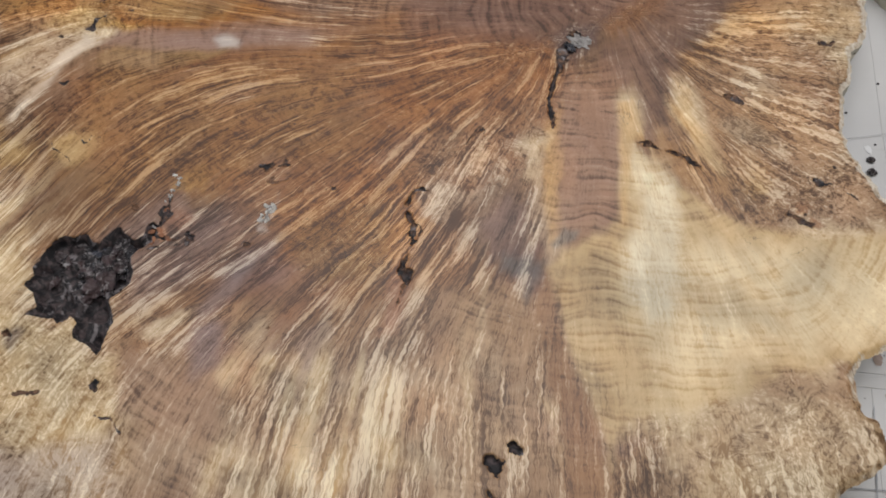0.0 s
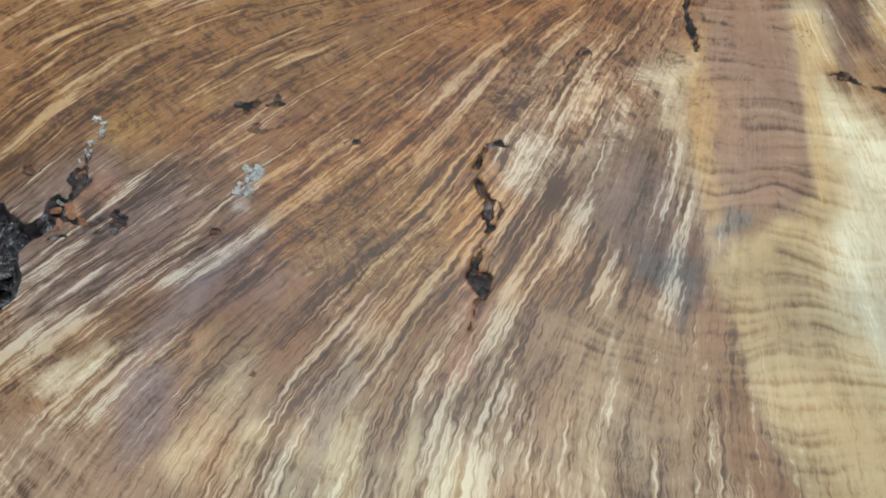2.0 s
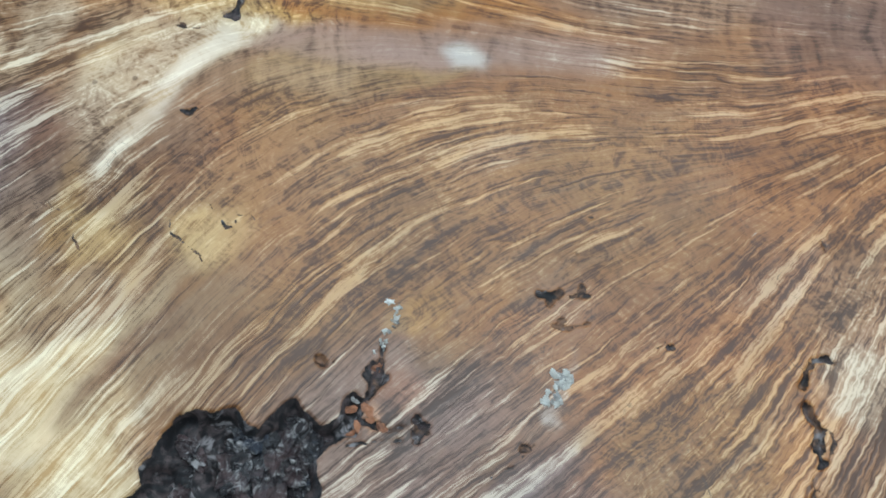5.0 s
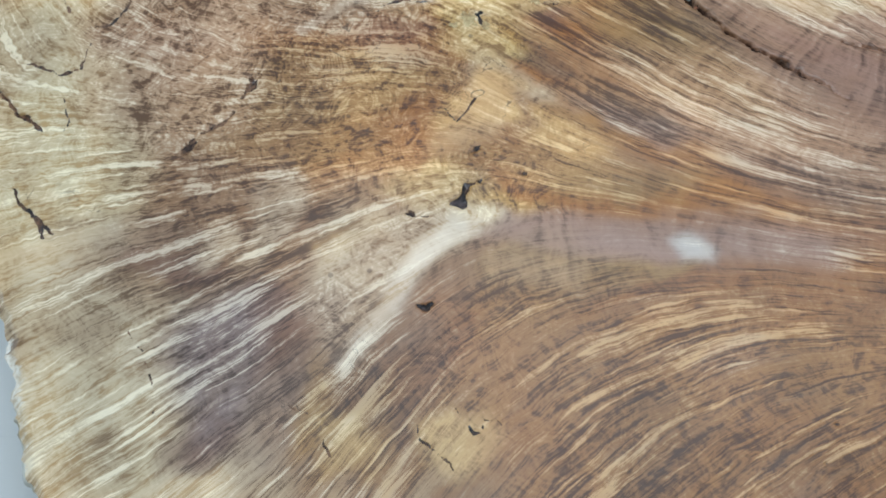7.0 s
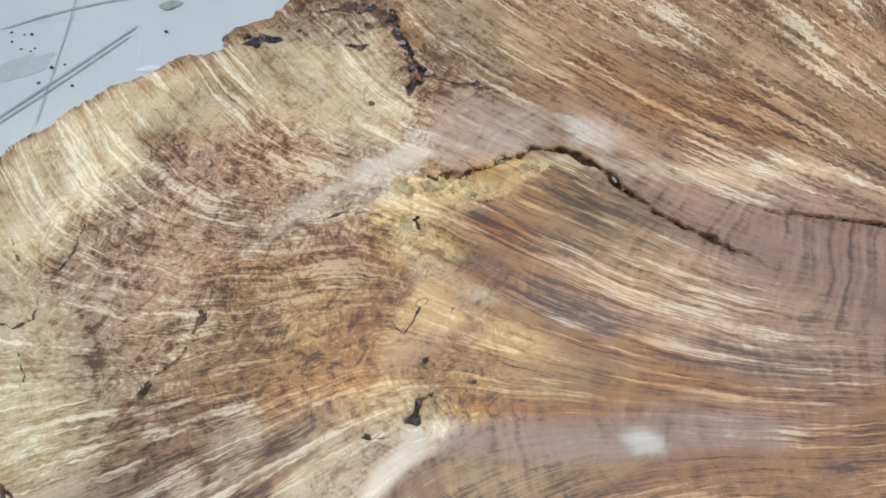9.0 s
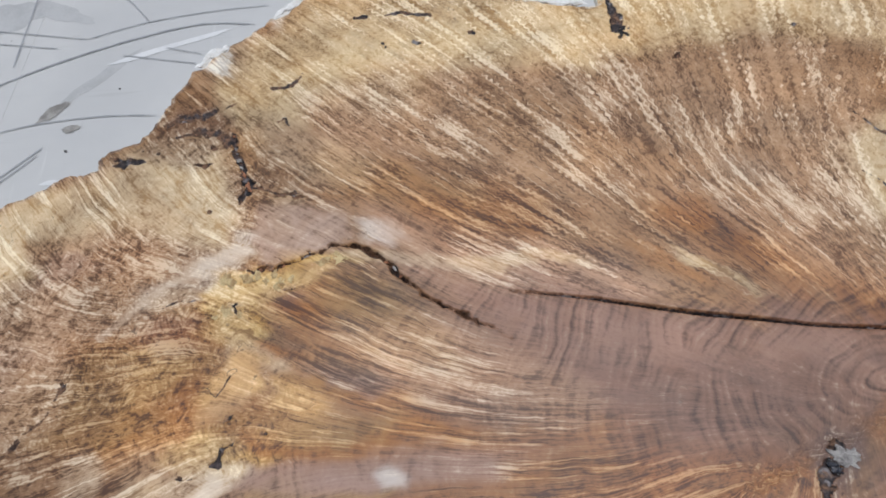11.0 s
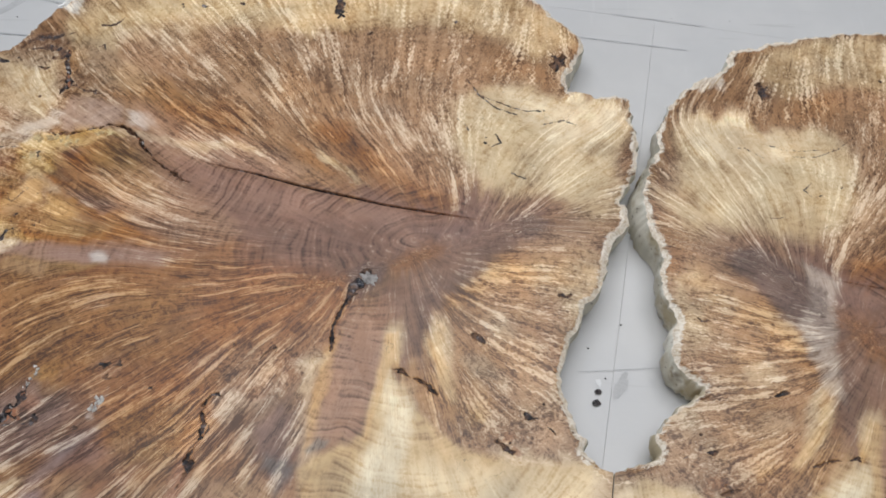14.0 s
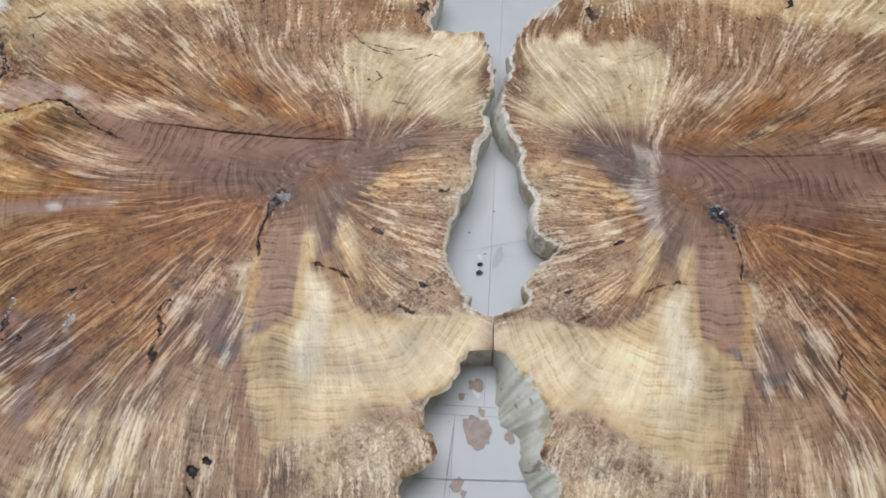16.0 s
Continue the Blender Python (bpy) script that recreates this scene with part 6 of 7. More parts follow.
SCARS["HAIR_B"] = ([(-0.491, 0.474, 0.0006), (-0.485, 0.464, 0.0007), (-0.484, 0.455, 0.0006), (-0.479, 0.44, 0.0006)], 0.0012, 0.45)
SCARS["HAIR_C"] = ([(-0.347, 0.452, 0.0005), (-0.345, 0.442, 0.0007), (-0.337, 0.436, 0.0007), (-0.329, 0.43, 0.0006), (-0.326, 0.425, 0.0006)], 0.0012, 0.45)
SCARS["HAIR_D"] = ([(-0.327, 0.458, 0.0005), (-0.322, 0.451, 0.0007), (-0.318, 0.445, 0.0007), (-0.313, 0.447, 0.0007), (-0.315, 0.454, 0.0005), (-0.307, 0.454, 0.0007), (-0.302, 0.449, 0.0006)], 0.0012, 0.45)
SCARS["HAIR_E"] = ([(-0.422, 0.456, 0.0005), (-0.407, 0.454, 0.0005), (-0.398, 0.449, 0.0007), (-0.394, 0.437, 0.0007), (-0.386, 0.423, 0.0006)], 0.0012, 0.45)
SCARS["HAIR_F"] = ([(-0.458, 0.35, 0.0005), (-0.454, 0.347, 0.0012), (-0.45, 0.345, 0.001)], 0.0012, 0.45)
SCARS["HAIR_G"] = ([(-0.455, 0.364, 0.0006), (-0.444, 0.361, 0.0006), (-0.438, 0.357, 0.0006)], 0.0012, 0.45)
SCARS["HAIR_H"] = ([(-0.54, 0.72, 0.0006), (-0.544, 0.697, 0.0007), (-0.552, 0.687, 0.001), (-0.565, 0.682, 0.0007)], 0.0012, 0.45)
SCARS["HAIR_I"] = ([(-0.586, 0.709, 0.0007), (-0.583, 0.701, 0.0009), (-0.579, 0.694, 0.0009)], 0.0012, 0.45)
SCARS["HAIR_J"] = ([(-0.595, 0.654, 0.001), (-0.573, 0.647, 0.001), (-0.562, 0.652, 0.0009), (-0.561, 0.674, 0.0007)], 0.0012, 0.45)
SCARS["HAIR_K"] = ([(-0.57, 0.632, 0.0006), (-0.562, 0.617, 0.0009), (-0.563, 0.609, 0.0006)], 0.0012, 0.45)
SCARS["HAIR_L"] = ([(-0.586, 0.618, 0.0011), (-0.58, 0.611, 0.0015), (-0.575, 0.607, 0.0009)], 0.0012, 0.45)
SCARS["HAIR_M"] = ([(-0.576, 0.561, 0.0009), (-0.563, 0.55, 0.001), (-0.56, 0.541, 0.0009)], 0.0012, 0.45)
SCARS["HAIR_N"] = ([(-0.343, 0.639, 0.0006), (-0.335, 0.631, 0.0009), (-0.324, 0.647, 0.0007)], 0.0012, 0.45)
SCARS["HAIR_O"] = ([(-0.394, 0.704, 0.0007), (-0.387, 0.711, 0.001), (-0.372, 0.718, 0.001), (-0.353, 0.72, 0.0007)], 0.0012, 0.45)
SCARS["KNOT_B"] = ([(0.137, 0.555, 0.0045), (0.128, 0.54, 0.007), (0.122, 0.525, 0.0046)], 0.004, 0.60)
SCARS["SPALT_A"] = ([(0.241, 0.868, 0.0011), (0.259, 0.842, 0.0011), (0.286, 0.818, 0.0011), (0.314, 0.809, 0.0011)], 0.0008, 0.60)
SCARS["SPALT_B"] = ([(0.266, 0.839, 0.0011), (0.295, 0.825, 0.0011), (0.326, 0.815, 0.0011), (0.349, 0.818, 0.0011)], 0.0008, 0.60)
SCARS["SPALT_C"] = ([(0.273, 0.768, 0.0011), (0.284, 0.774, 0.0011), (0.294, 0.76, 0.0011), (0.281, 0.752, 0.0011), (0.271, 0.76, 0.0011)], 0.0008, 0.60)
SCARS["SPALT_D"] = ([(0.233, 0.797, 0.0011), (0.244, 0.788, 0.0011), (0.25, 0.779, 0.0011)], 0.0008, 0.60)
SCARS["SPALT_E"] = ([(0.35, 0.794, 0.0011), (0.375, 0.801, 0.0011), (0.395, 0.795, 0.0011)], 0.0008, 0.60)
SCARS["SPALT_F"] = ([(0.308, 0.711, 0.0011), (0.329, 0.704, 0.0011)], 0.0008, 0.60)
FLOW_FANS += [(-0.4915, 0.4665, -163), (-0.4725, 0.407, -151), (-0.482, 0.5355, -175), (-0.469, 0.582, 175), (-0.364, 0.3755, -125), (-0.32, 0.3925, -122), (-0.262, 0.435, -130), (-0.2035, 0.427, -129)]
LEFT_EDGE = [(-0.532, 0.404), (-0.553, 0.440), (-0.575, 0.500), (-0.600, 0.560), (-0.618, 0.630), (-0.633, 0.705), (-0.618, 0.765), (-0.584, 0.798), (-0.538, 0.832), (-0.486, 0.858), (-0.460, 0.864),
             (-0.458, 0.881), (-0.420, 0.902), (-0.401, 0.932), (-0.388, 0.962), (-0.364, 0.992), (-0.332, 1.016), (-0.271, 1.064), (-0.215, 1.068), (-0.145, 1.058), (-0.090, 1.058), (-0.029, 1.040),
             (0.026, 1.027), (0.037, 1.047), (0.076, 1.063), (0.148, 1.080), (0.201, 1.073), (0.279, 1.053), (0.334, 1.028), (0.372, 0.988), (0.401, 0.958), (0.396, 0.915), (0.380, 0.880), (0.382, 0.856)]
LEFT_GAP = [(0.420, 0.848), (0.462, 0.848), (0.465, 0.815), (0.475, 0.784), (0.472, 0.735), (0.460, 0.707), (0.447, 0.679), (0.456, 0.665), (0.449, 0.634), (0.433, 0.611), (0.429, 0.582), (0.413, 0.544), (0.399, 0.527),
            (0.394, 0.499), (0.380, 0.476), (0.373, 0.438), (0.380, 0.402), (0.389, 0.376), (0.400, 0.364), (0.398, 0.351), (0.420, 0.331)]
LEFT_NOTCH = [(0.391, 0.283), (0.379, 0.268), (0.372, 0.245), (0.357, 0.227), (0.332, 0.221), (0.328, 0.190), (0.338, 0.167), (0.332, 0.142), (0.315, 0.128), (0.292, 0.114), (0.294, 0.090),
              (0.270, 0.040), (0.200, -0.020), (0.050, -0.060), (-0.150, -0.060), (-0.330, -0.020), (-0.450, 0.080), (-0.520, 0.220), (-0.540, 0.330)]
RIGHT_GAP = [(0.434, 0.331), (0.478, 0.351), (0.475, 0.369), (0.487, 0.385), (0.510, 0.410), (0.533, 0.431), (0.520, 0.439), (0.502, 0.476), (0.508, 0.519), (0.497, 0.545), (0.490, 0.581), (0.495, 0.598), (0.486, 0.630), (0.479, 0.684),
             (0.487, 0.729), (0.501, 0.763), (0.500, 0.787), (0.516, 0.821), (0.535, 0.858), (0.573, 0.891), (0.603, 0.908), (0.615, 0.941), (0.675, 0.959), (0.735, 0.977), (0.818, 0.986), (0.900, 0.994)]
RIGHT_FOOT = [(0.700, -0.080), (0.570, 0.000), (0.505, 0.055), (0.483, 0.098), (0.473, 0.126), (0.468, 0.148), (0.489, 0.179), (0.483, 0.206), (0.468, 0.230), (0.452, 0.251), (0.440, 0.275)]
JOINT = [(0.4285, 0.329), (0.4235, 0.281)]


def outline(runs, seed, rough):
    """Smooth runs through the corner points, roughened as a live edge is; the straight cut of the joint stays clean."""
    out = []
    for pts, wild in runs:
        c = catmull(pts, False, 0.0022)
        d = np.gradient(c, axis=0)
        nrm = np.stack((d[:, 1], -d[:, 0]), 1) / (np.linalg.norm(d, axis=1)[:, None] + 1e-9)
        s = np.arange(len(c))
        fade = np.clip(np.minimum(s, s[::-1]) / 6.0, 0, 1)[:, None] * wild
        out.append(c + nrm * fade * (rough * 0.0055 * fbm(c, 48, seed)[:, None] + rough * 0.0046 * fbm(c, 105, seed + 5, 4)[:, None]))
    ring = np.concatenate(out)
    keep = [0]
    for i in range(1, len(ring)):
        if np.linalg.norm(ring[i] - ring[keep[-1]]) > 0.0012:
            keep.append(i)
    return ring[keep]


def seg_dist(p, a, b):
    ab = b - a
    t = np.clip(((p - a) @ ab) / (ab @ ab + 1e-12), 0, 1)
    return np.linalg.norm(p - a - t[:, None] * ab, axis=1), t


def ring_dist(p, ring, reach):
    """Distance to a closed outline, exact within reach, by a coarse hash of its points."""
    best = np.full(len(p), reach)
    cell = reach
    table = {}
    for i, (x, y) in enumerate(ring):
        for dx in (-1, 0, 1):
            for dy in (-1, 0, 1):
                table.setdefault((int(x // cell) + dx, int(y // cell) + dy), []).append(i)
    keys = (np.floor(p / cell)).astype(int)
    order = np.lexsort((keys[:, 1], keys[:, 0]))
    cuts = np.flatnonzero(np.any(np.diff(keys[order], axis=0) != 0, axis=1)) + 1
    for group in np.split(order, cuts):
        hit = table.get(tuple(keys[group[0]]))
        if hit:
            q = ring[hit]
            best[group] = np.minimum(best[group], np.sqrt(((p[group][:, None] - q[None]) ** 2).sum(2)).min(1))
    return best


def inside(p, ring):
    x, y = p[:, 0], p[:, 1]
    a, b = ring, np.roll(ring, -1, 0)
    res = np.zeros(len(p), bool)
    for (x0, y0), (x1, y1) in zip(a, b):
        if y0 != y1:
            m = (y0 > y) != (y1 > y)
            res[m] ^= x[m] < (x1 - x0) * (y[m] - y0) / (y1 - y0) + x0
    return res


CRACKS = ((C_LONG, 0.0016, 0.014, 1), (C_ARCH, 0.0022, 0.010, 0.35), (C_ARCH_ROOT, 0.0038, 0.008, 0.3), (C_CRUST_B, 0.0022, 0.004, 0.2), (C_CRUST_C, 0.0010, 0.003, 0.3), 
          (C_LEFT, 0.0016, 0.006, 0.3), (C_LEFTB, 0.0009, 0.004, 0.4), )


def hollows(p, without_void):
    """Signed distance to the nearest crack, pit or void, and the depth of the wood there."""
    sd, depth, char = np.full(len(p), 0.03), np.zeros(len(p)), np.full(len(p), 0.4)
    q = p + 0.0034 * np.stack((fbm(p, 110, 301, 4), fbm(p, 110, 351, 4)), 1)
    for pts, half, deep, black in CRACKS:
        half = half * (0.45 if without_void else 1.0)
        pts = np.asarray(pts)
        near = np.flatnonzero(np.all((p > pts.min(0) - 0.03) & (p < pts.max(0) + 0.03), axis=1))
        if not len(near):
            continue
        n = len(pts) - 1
        best = np.full(len(near), 1.0)
        for i in range(n):
            d, t = seg_dist((p if black in (1, 0.7) else q)[near], pts[i], pts[i + 1])
            s = (i + t) / n
            w = half * (0.12 + 0.95 * np.clip(4 * s * (1 - s), 0, 1) ** 0.7 + (0.15 if black in (1, 0.7) else 1.5) * fbm(p[near], 85, 401, 3))
            best = np.minimum(best, d - np.maximum(w, 0.0001))
        char[near] = np.where(best < np.minimum(sd[near], 0.004), black, char[near])
        sd[near] = np.minimum(sd[near], best)
        depth[near] = np.maximum(depth[near], deep * smooth(0.0006, -0.0026, best))
    for pts, deep, black in SCARS.values():
        deep = 0.6 * deep
        pts = np.asarray(pts)
        reach = 0.012 + pts[:, 2].max()
        near = np.flatnonzero(np.all((p > pts[:, :2].min(0) - reach) & (p < pts[:, :2].max(0) + reach), axis=1))
        if not len(near) or (without_void and black > 0.7):
            continue
        best = np.full(len(near), 1.0)
        for a, b in zip(pts, pts[1:]):
            d, t = seg_dist(p[near] + 0.7 * (q[near] - p[near]), a[:2], b[:2])
            w = (a[2] + (b[2] - a[2]) * t) * (0.95 + 1.3 * fbm(p[near], 170, 411, 3)) * (0.6 if without_void else 1.0)
            best = np.minimum(best, d - np.maximum(w, 0.0002))
        char[near] = np.where(best < np.minimum(sd[near], 0.004), black, char[near])
        sd[near] = np.minimum(sd[near], best)
        depth[near] = np.maximum(depth[near], deep * smooth(0.0006, -0.0026, best))
    for x, y, r in PITS + FLECKS:
        near = np.flatnonzero(np.abs(p - (x, y)).max(1) < 0.03)
        d = np.linalg.norm((q[near] - (x, y)) * (1.0, 1.35), axis=1) - r * (0.55 + 1.3 * fbm(p[near], 120, 431, 3))
        sd[near] = np.minimum(sd[near], d)
        depth[near] = np.maximum(depth[near], 0.6 * r * smooth(0.0008, -0.004, d))
    if not without_void:
        ring = np.asarray(VOID)
        near = np.flatnonzero(np.all((p > ring.min(0) - 0.03) & (p < ring.max(0) + 0.03), axis=1))
        w = p[near] + 0.0035 * np.stack((fbm(p[near], 70, 451, 4), fbm(p[near], 70, 471, 4)), 1)
        d = np.full(len(near), 1.0)
        for i in range(len(ring)):
            d = np.minimum(d, seg_dist(w, ring[i], ring[(i + 1) % len(ring)])[0])
        d = np.where(inside(w, ring), -d, d)
        char[near] = np.where(d < np.minimum(sd[near], 0.004), 1.0, char[near])
        sd[near] = np.minimum(sd[near], d)
        lump = 0.006 + 0.026 * np.abs(fbm(p[near], 55, 481, 5))
        depth[near] = np.maximum(depth[near], lump * smooth(0.001, -0.007, d))
    return sd, depth, char


def near_marks(p):
    """Which points lie close to a crack, scar, pit or the void, told on cells of 8 mm."""
    cell, cells = 0.008, set()
    runs = [c[0] for c in CRACKS] + [[q[:2] for q in c[0]] for c in SCARS.values()] + [VOID + VOID[:1]] + [[q[:2], q[:2]] for q in PITS + FLECKS]
    for run in runs:
        for q in catmull(run, False, 0.004):
            i, j = int(math.floor(q[0] / cell)), int(math.floor(q[1] / cell))
            cells.update((i + di, j + dj) for di in (-2, -1, 0, 1, 2) for dj in (-2, -1, 0, 1, 2))
    at = np.array(sorted(cells))
    low = at.min(0) - 1
    table = np.zeros(at.max(0) - low + 2, bool)
    table[tuple((at - low).T)] = True
    k = np.clip(np.floor(p / cell).astype(int) - low, 0, np.array(table.shape) - 1)
    return table[k[:, 0], k[:, 1]]


def spread(p, zones, wild, soft=0.75):
    """Summed weight of soft-edged, ragged patches (x, y, half length, half width, turn, strength)."""
    w = p + wild
    out = []
    for x, y, rx, ry, a, s in zones:
        c, n = math.cos(radians(a)), math.sin(radians(a))
        weight, reach = np.zeros(len(p)), (1 + soft) * max(rx, ry)
        near = np.flatnonzero((np.abs(w[:, 0] - x) < reach) & (np.abs(w[:, 1] - y) < reach))
        dx, dy = w[near, 0] - x, w[near, 1] - y
        r = np.sqrt(((dx * c + dy * n) / rx) ** 2 + ((dy * c - dx * n) / ry) ** 2)
        weight[near] = s * smooth(1 + soft, 1 - soft, r)
        out.append(weight)
    return out


FLOW_STROKES = np.array(FLOW_LOWER + FLOW_UPPER + FLOW_MORE + FLOW_BENDS + FLOW_CURLS + FLOW_FANS, float)
GRID, GX0, GY0, NX, NY = 0.005, -0.72, -0.16, 252, 264


def grain_direction(p):
    """The way the fibres run, outward from the pith, blended between the known strokes."""
    z = p[..., 0] + 1j * p[..., 1]
    mid, half = (PITH + SPINE_END) / 2, (PITH - SPINE_END) / 2
    u = (z - mid) / half
    way = np.conj(1 / (np.sqrt(u - 1) * np.sqrt(u + 1)) / half)
    way = 0.04 * way / np.abs(way)
    for x, y, a in FLOW_STROKES:
        w = np.exp(-((p[..., 0] - x) ** 2 + (p[..., 1] - y) ** 2) / (2 * 0.052 ** 2))
        way = way + w * np.exp(1j * radians(a))
    return way / (np.abs(way) + 1e-9)


def grain_coordinates():
    """Solves for two coordinates on a coarse grid: across the fibres and along them, both close to metres."""
    gx, gy = np.meshgrid(GX0 + GRID * np.arange(NX), GY0 + GRID * np.arange(NY))
    cx, cy = gx[:-1, :-1] + GRID / 2, gy[:-1, :-1] + GRID / 2
    way = grain_direction(np.stack((cx, cy), -1))
    tx, ty = way.real, way.imag
    # the field winds round the pith, so it is cut open along the heart line and out to the nearest rim
    line = (cx - SPINE_END.real) * (PITH.imag - SPINE_END.imag) / (PITH.real - SPINE_END.real) + SPINE_END.imag
    line = np.where(cx > PITH.real, PITH.imag, line)
    whole = ~((np.abs(cy - line) < 0.006) & (cx > SPINE_END.real - 0.005))

    def grad(f):
        dx = (f[:-1, 1:] - f[:-1, :-1] + f[1:, 1:] - f[1:, :-1]) / (2 * GRID)
        dy = (f[1:, :-1] - f[:-1, :-1] + f[1:, 1:] - f[:-1, 1:]) / (2 * GRID)
        return dx, dy

    def turn_back(dx, dy):
        out = np.zeros((NY, NX))
        for sy, sx, kx, ky in ((0, 0, -1, -1), (0, 1, 1, -1), (1, 0, -1, 1), (1, 1, 1, 1)):
            out[sy:NY - 1 + sy, sx:NX - 1 + sx] += (kx * dx + ky * dy) / (2 * GRID)
        return out

    def solve(ax, ay, strict):
        # |gradient along (ax, ay)| is 1, and it vanishes along the other way with the weight strict
        def pull(dx, dy):
            a, b = (dx * ax + dy * ay), (dx * -ay + dy * ax) * strict
            return (a * ax - b * ay) * whole, (a * ay + b * ax) * whole
        f = np.zeros((NY, NX))
        r = turn_back(ax * whole, ay * whole)
        d, rr = r.copy(), (r * r).sum()
        for _ in range(1400):
            q = turn_back(*pull(*grad(d))) + 1e-3 * d
            k = rr / ((d * q).sum() + 1e-12)
            f, r = f + k * d, r - k * q
            new_rr = (r * r).sum()
            d, rr = r + new_rr / rr * d, new_rr
        return f

    return solve(-ty, tx, 9.0), solve(tx, ty, 1.0)


ACROSS, ALONG = grain_coordinates()


def sample(f, p):
    x, y = np.clip((p[:, 0] - GX0) / GRID, 1, NX - 3), np.clip((p[:, 1] - GY0) / GRID, 1, NY - 3)
    ix, iy = x.astype(int), y.astype(int)
    fx, fy = x - ix, y - iy
    out = 0
    wx = [-0.5 * fx + fx ** 2 - 0.5 * fx ** 3, 1 - 2.5 * fx ** 2 + 1.5 * fx ** 3, 0.5 * fx + 2 * fx ** 2 - 1.5 * fx ** 3, -0.5 * fx ** 2 + 0.5 * fx ** 3]
    wy = [-0.5 * fy + fy ** 2 - 0.5 * fy ** 3, 1 - 2.5 * fy ** 2 + 1.5 * fy ** 3, 0.5 * fy + 2 * fy ** 2 - 1.5 * fy ** 3, -0.5 * fy ** 2 + 0.5 * fy ** 3]
    for j in range(4):
        for i in range(4):
            out = out + f[iy + j - 1, ix + i - 1] * wx[i] * wy[j]
    return out


def flow_at(p):
    e = 0.004
    dx = sample(ACROSS, p + (e, 0)) - sample(ACROSS, p - (e, 0))
    dy = sample(ACROSS, p + (0, e)) - sample(ACROSS, p - (0, e))
    dense = np.clip(np.hypot(dx, dy) / (2 * e), 0.08, 2.2)
    return np.stack((sample(ACROSS, p), sample(ALONG, p), 1.3 - np.log2(dense)), 1)


SHADES = (("Z_TAN", (172, 138, 106)), ("Z_BROWN", (108, 76, 52)), ("Z_RUST", (146, 97, 58)), ("Z_AMBER", (164, 104, 36)), ("Z_PALE", (224, 202, 168)), ("Z_CREAM", (218, 196, 158)),
          ("Z_PURPLE", (116, 82, 66)), ("Z_GREY", (140, 120, 106)), ("Z_GOLD", (180, 140, 76)), ("Z_WHITE", (206, 199, 190)), ("Z_DARK", (88, 60, 48)), ("Z_UMBER", (134, 84, 32)), ("Z_BEIGE", (196, 174, 138)), ("Z_BAND", (146, 107, 82)), ("Z_GLOW", (230, 213, 178)))
STAINS = (("UMBRA", (116, 80, 50)), ("FAWN", (172, 139, 108)), ("CARAMEL", (182, 136, 82)), ("DUSK", (150, 116, 98)), ("SIENNA", (138, 87, 40)), ("OCHRE", (162, 127, 78)), ("MAUVE", (124, 85, 69)), ("HONEY", (208, 166, 104)), ("HAZE", (180, 160, 140)), ("CRUST", (208, 178, 118)), ("MILK", (214, 192, 164)), ("LILAC", (138, 114, 108)), ("STRIP", (216, 194, 158)), ("INK", (74, 47, 40)))


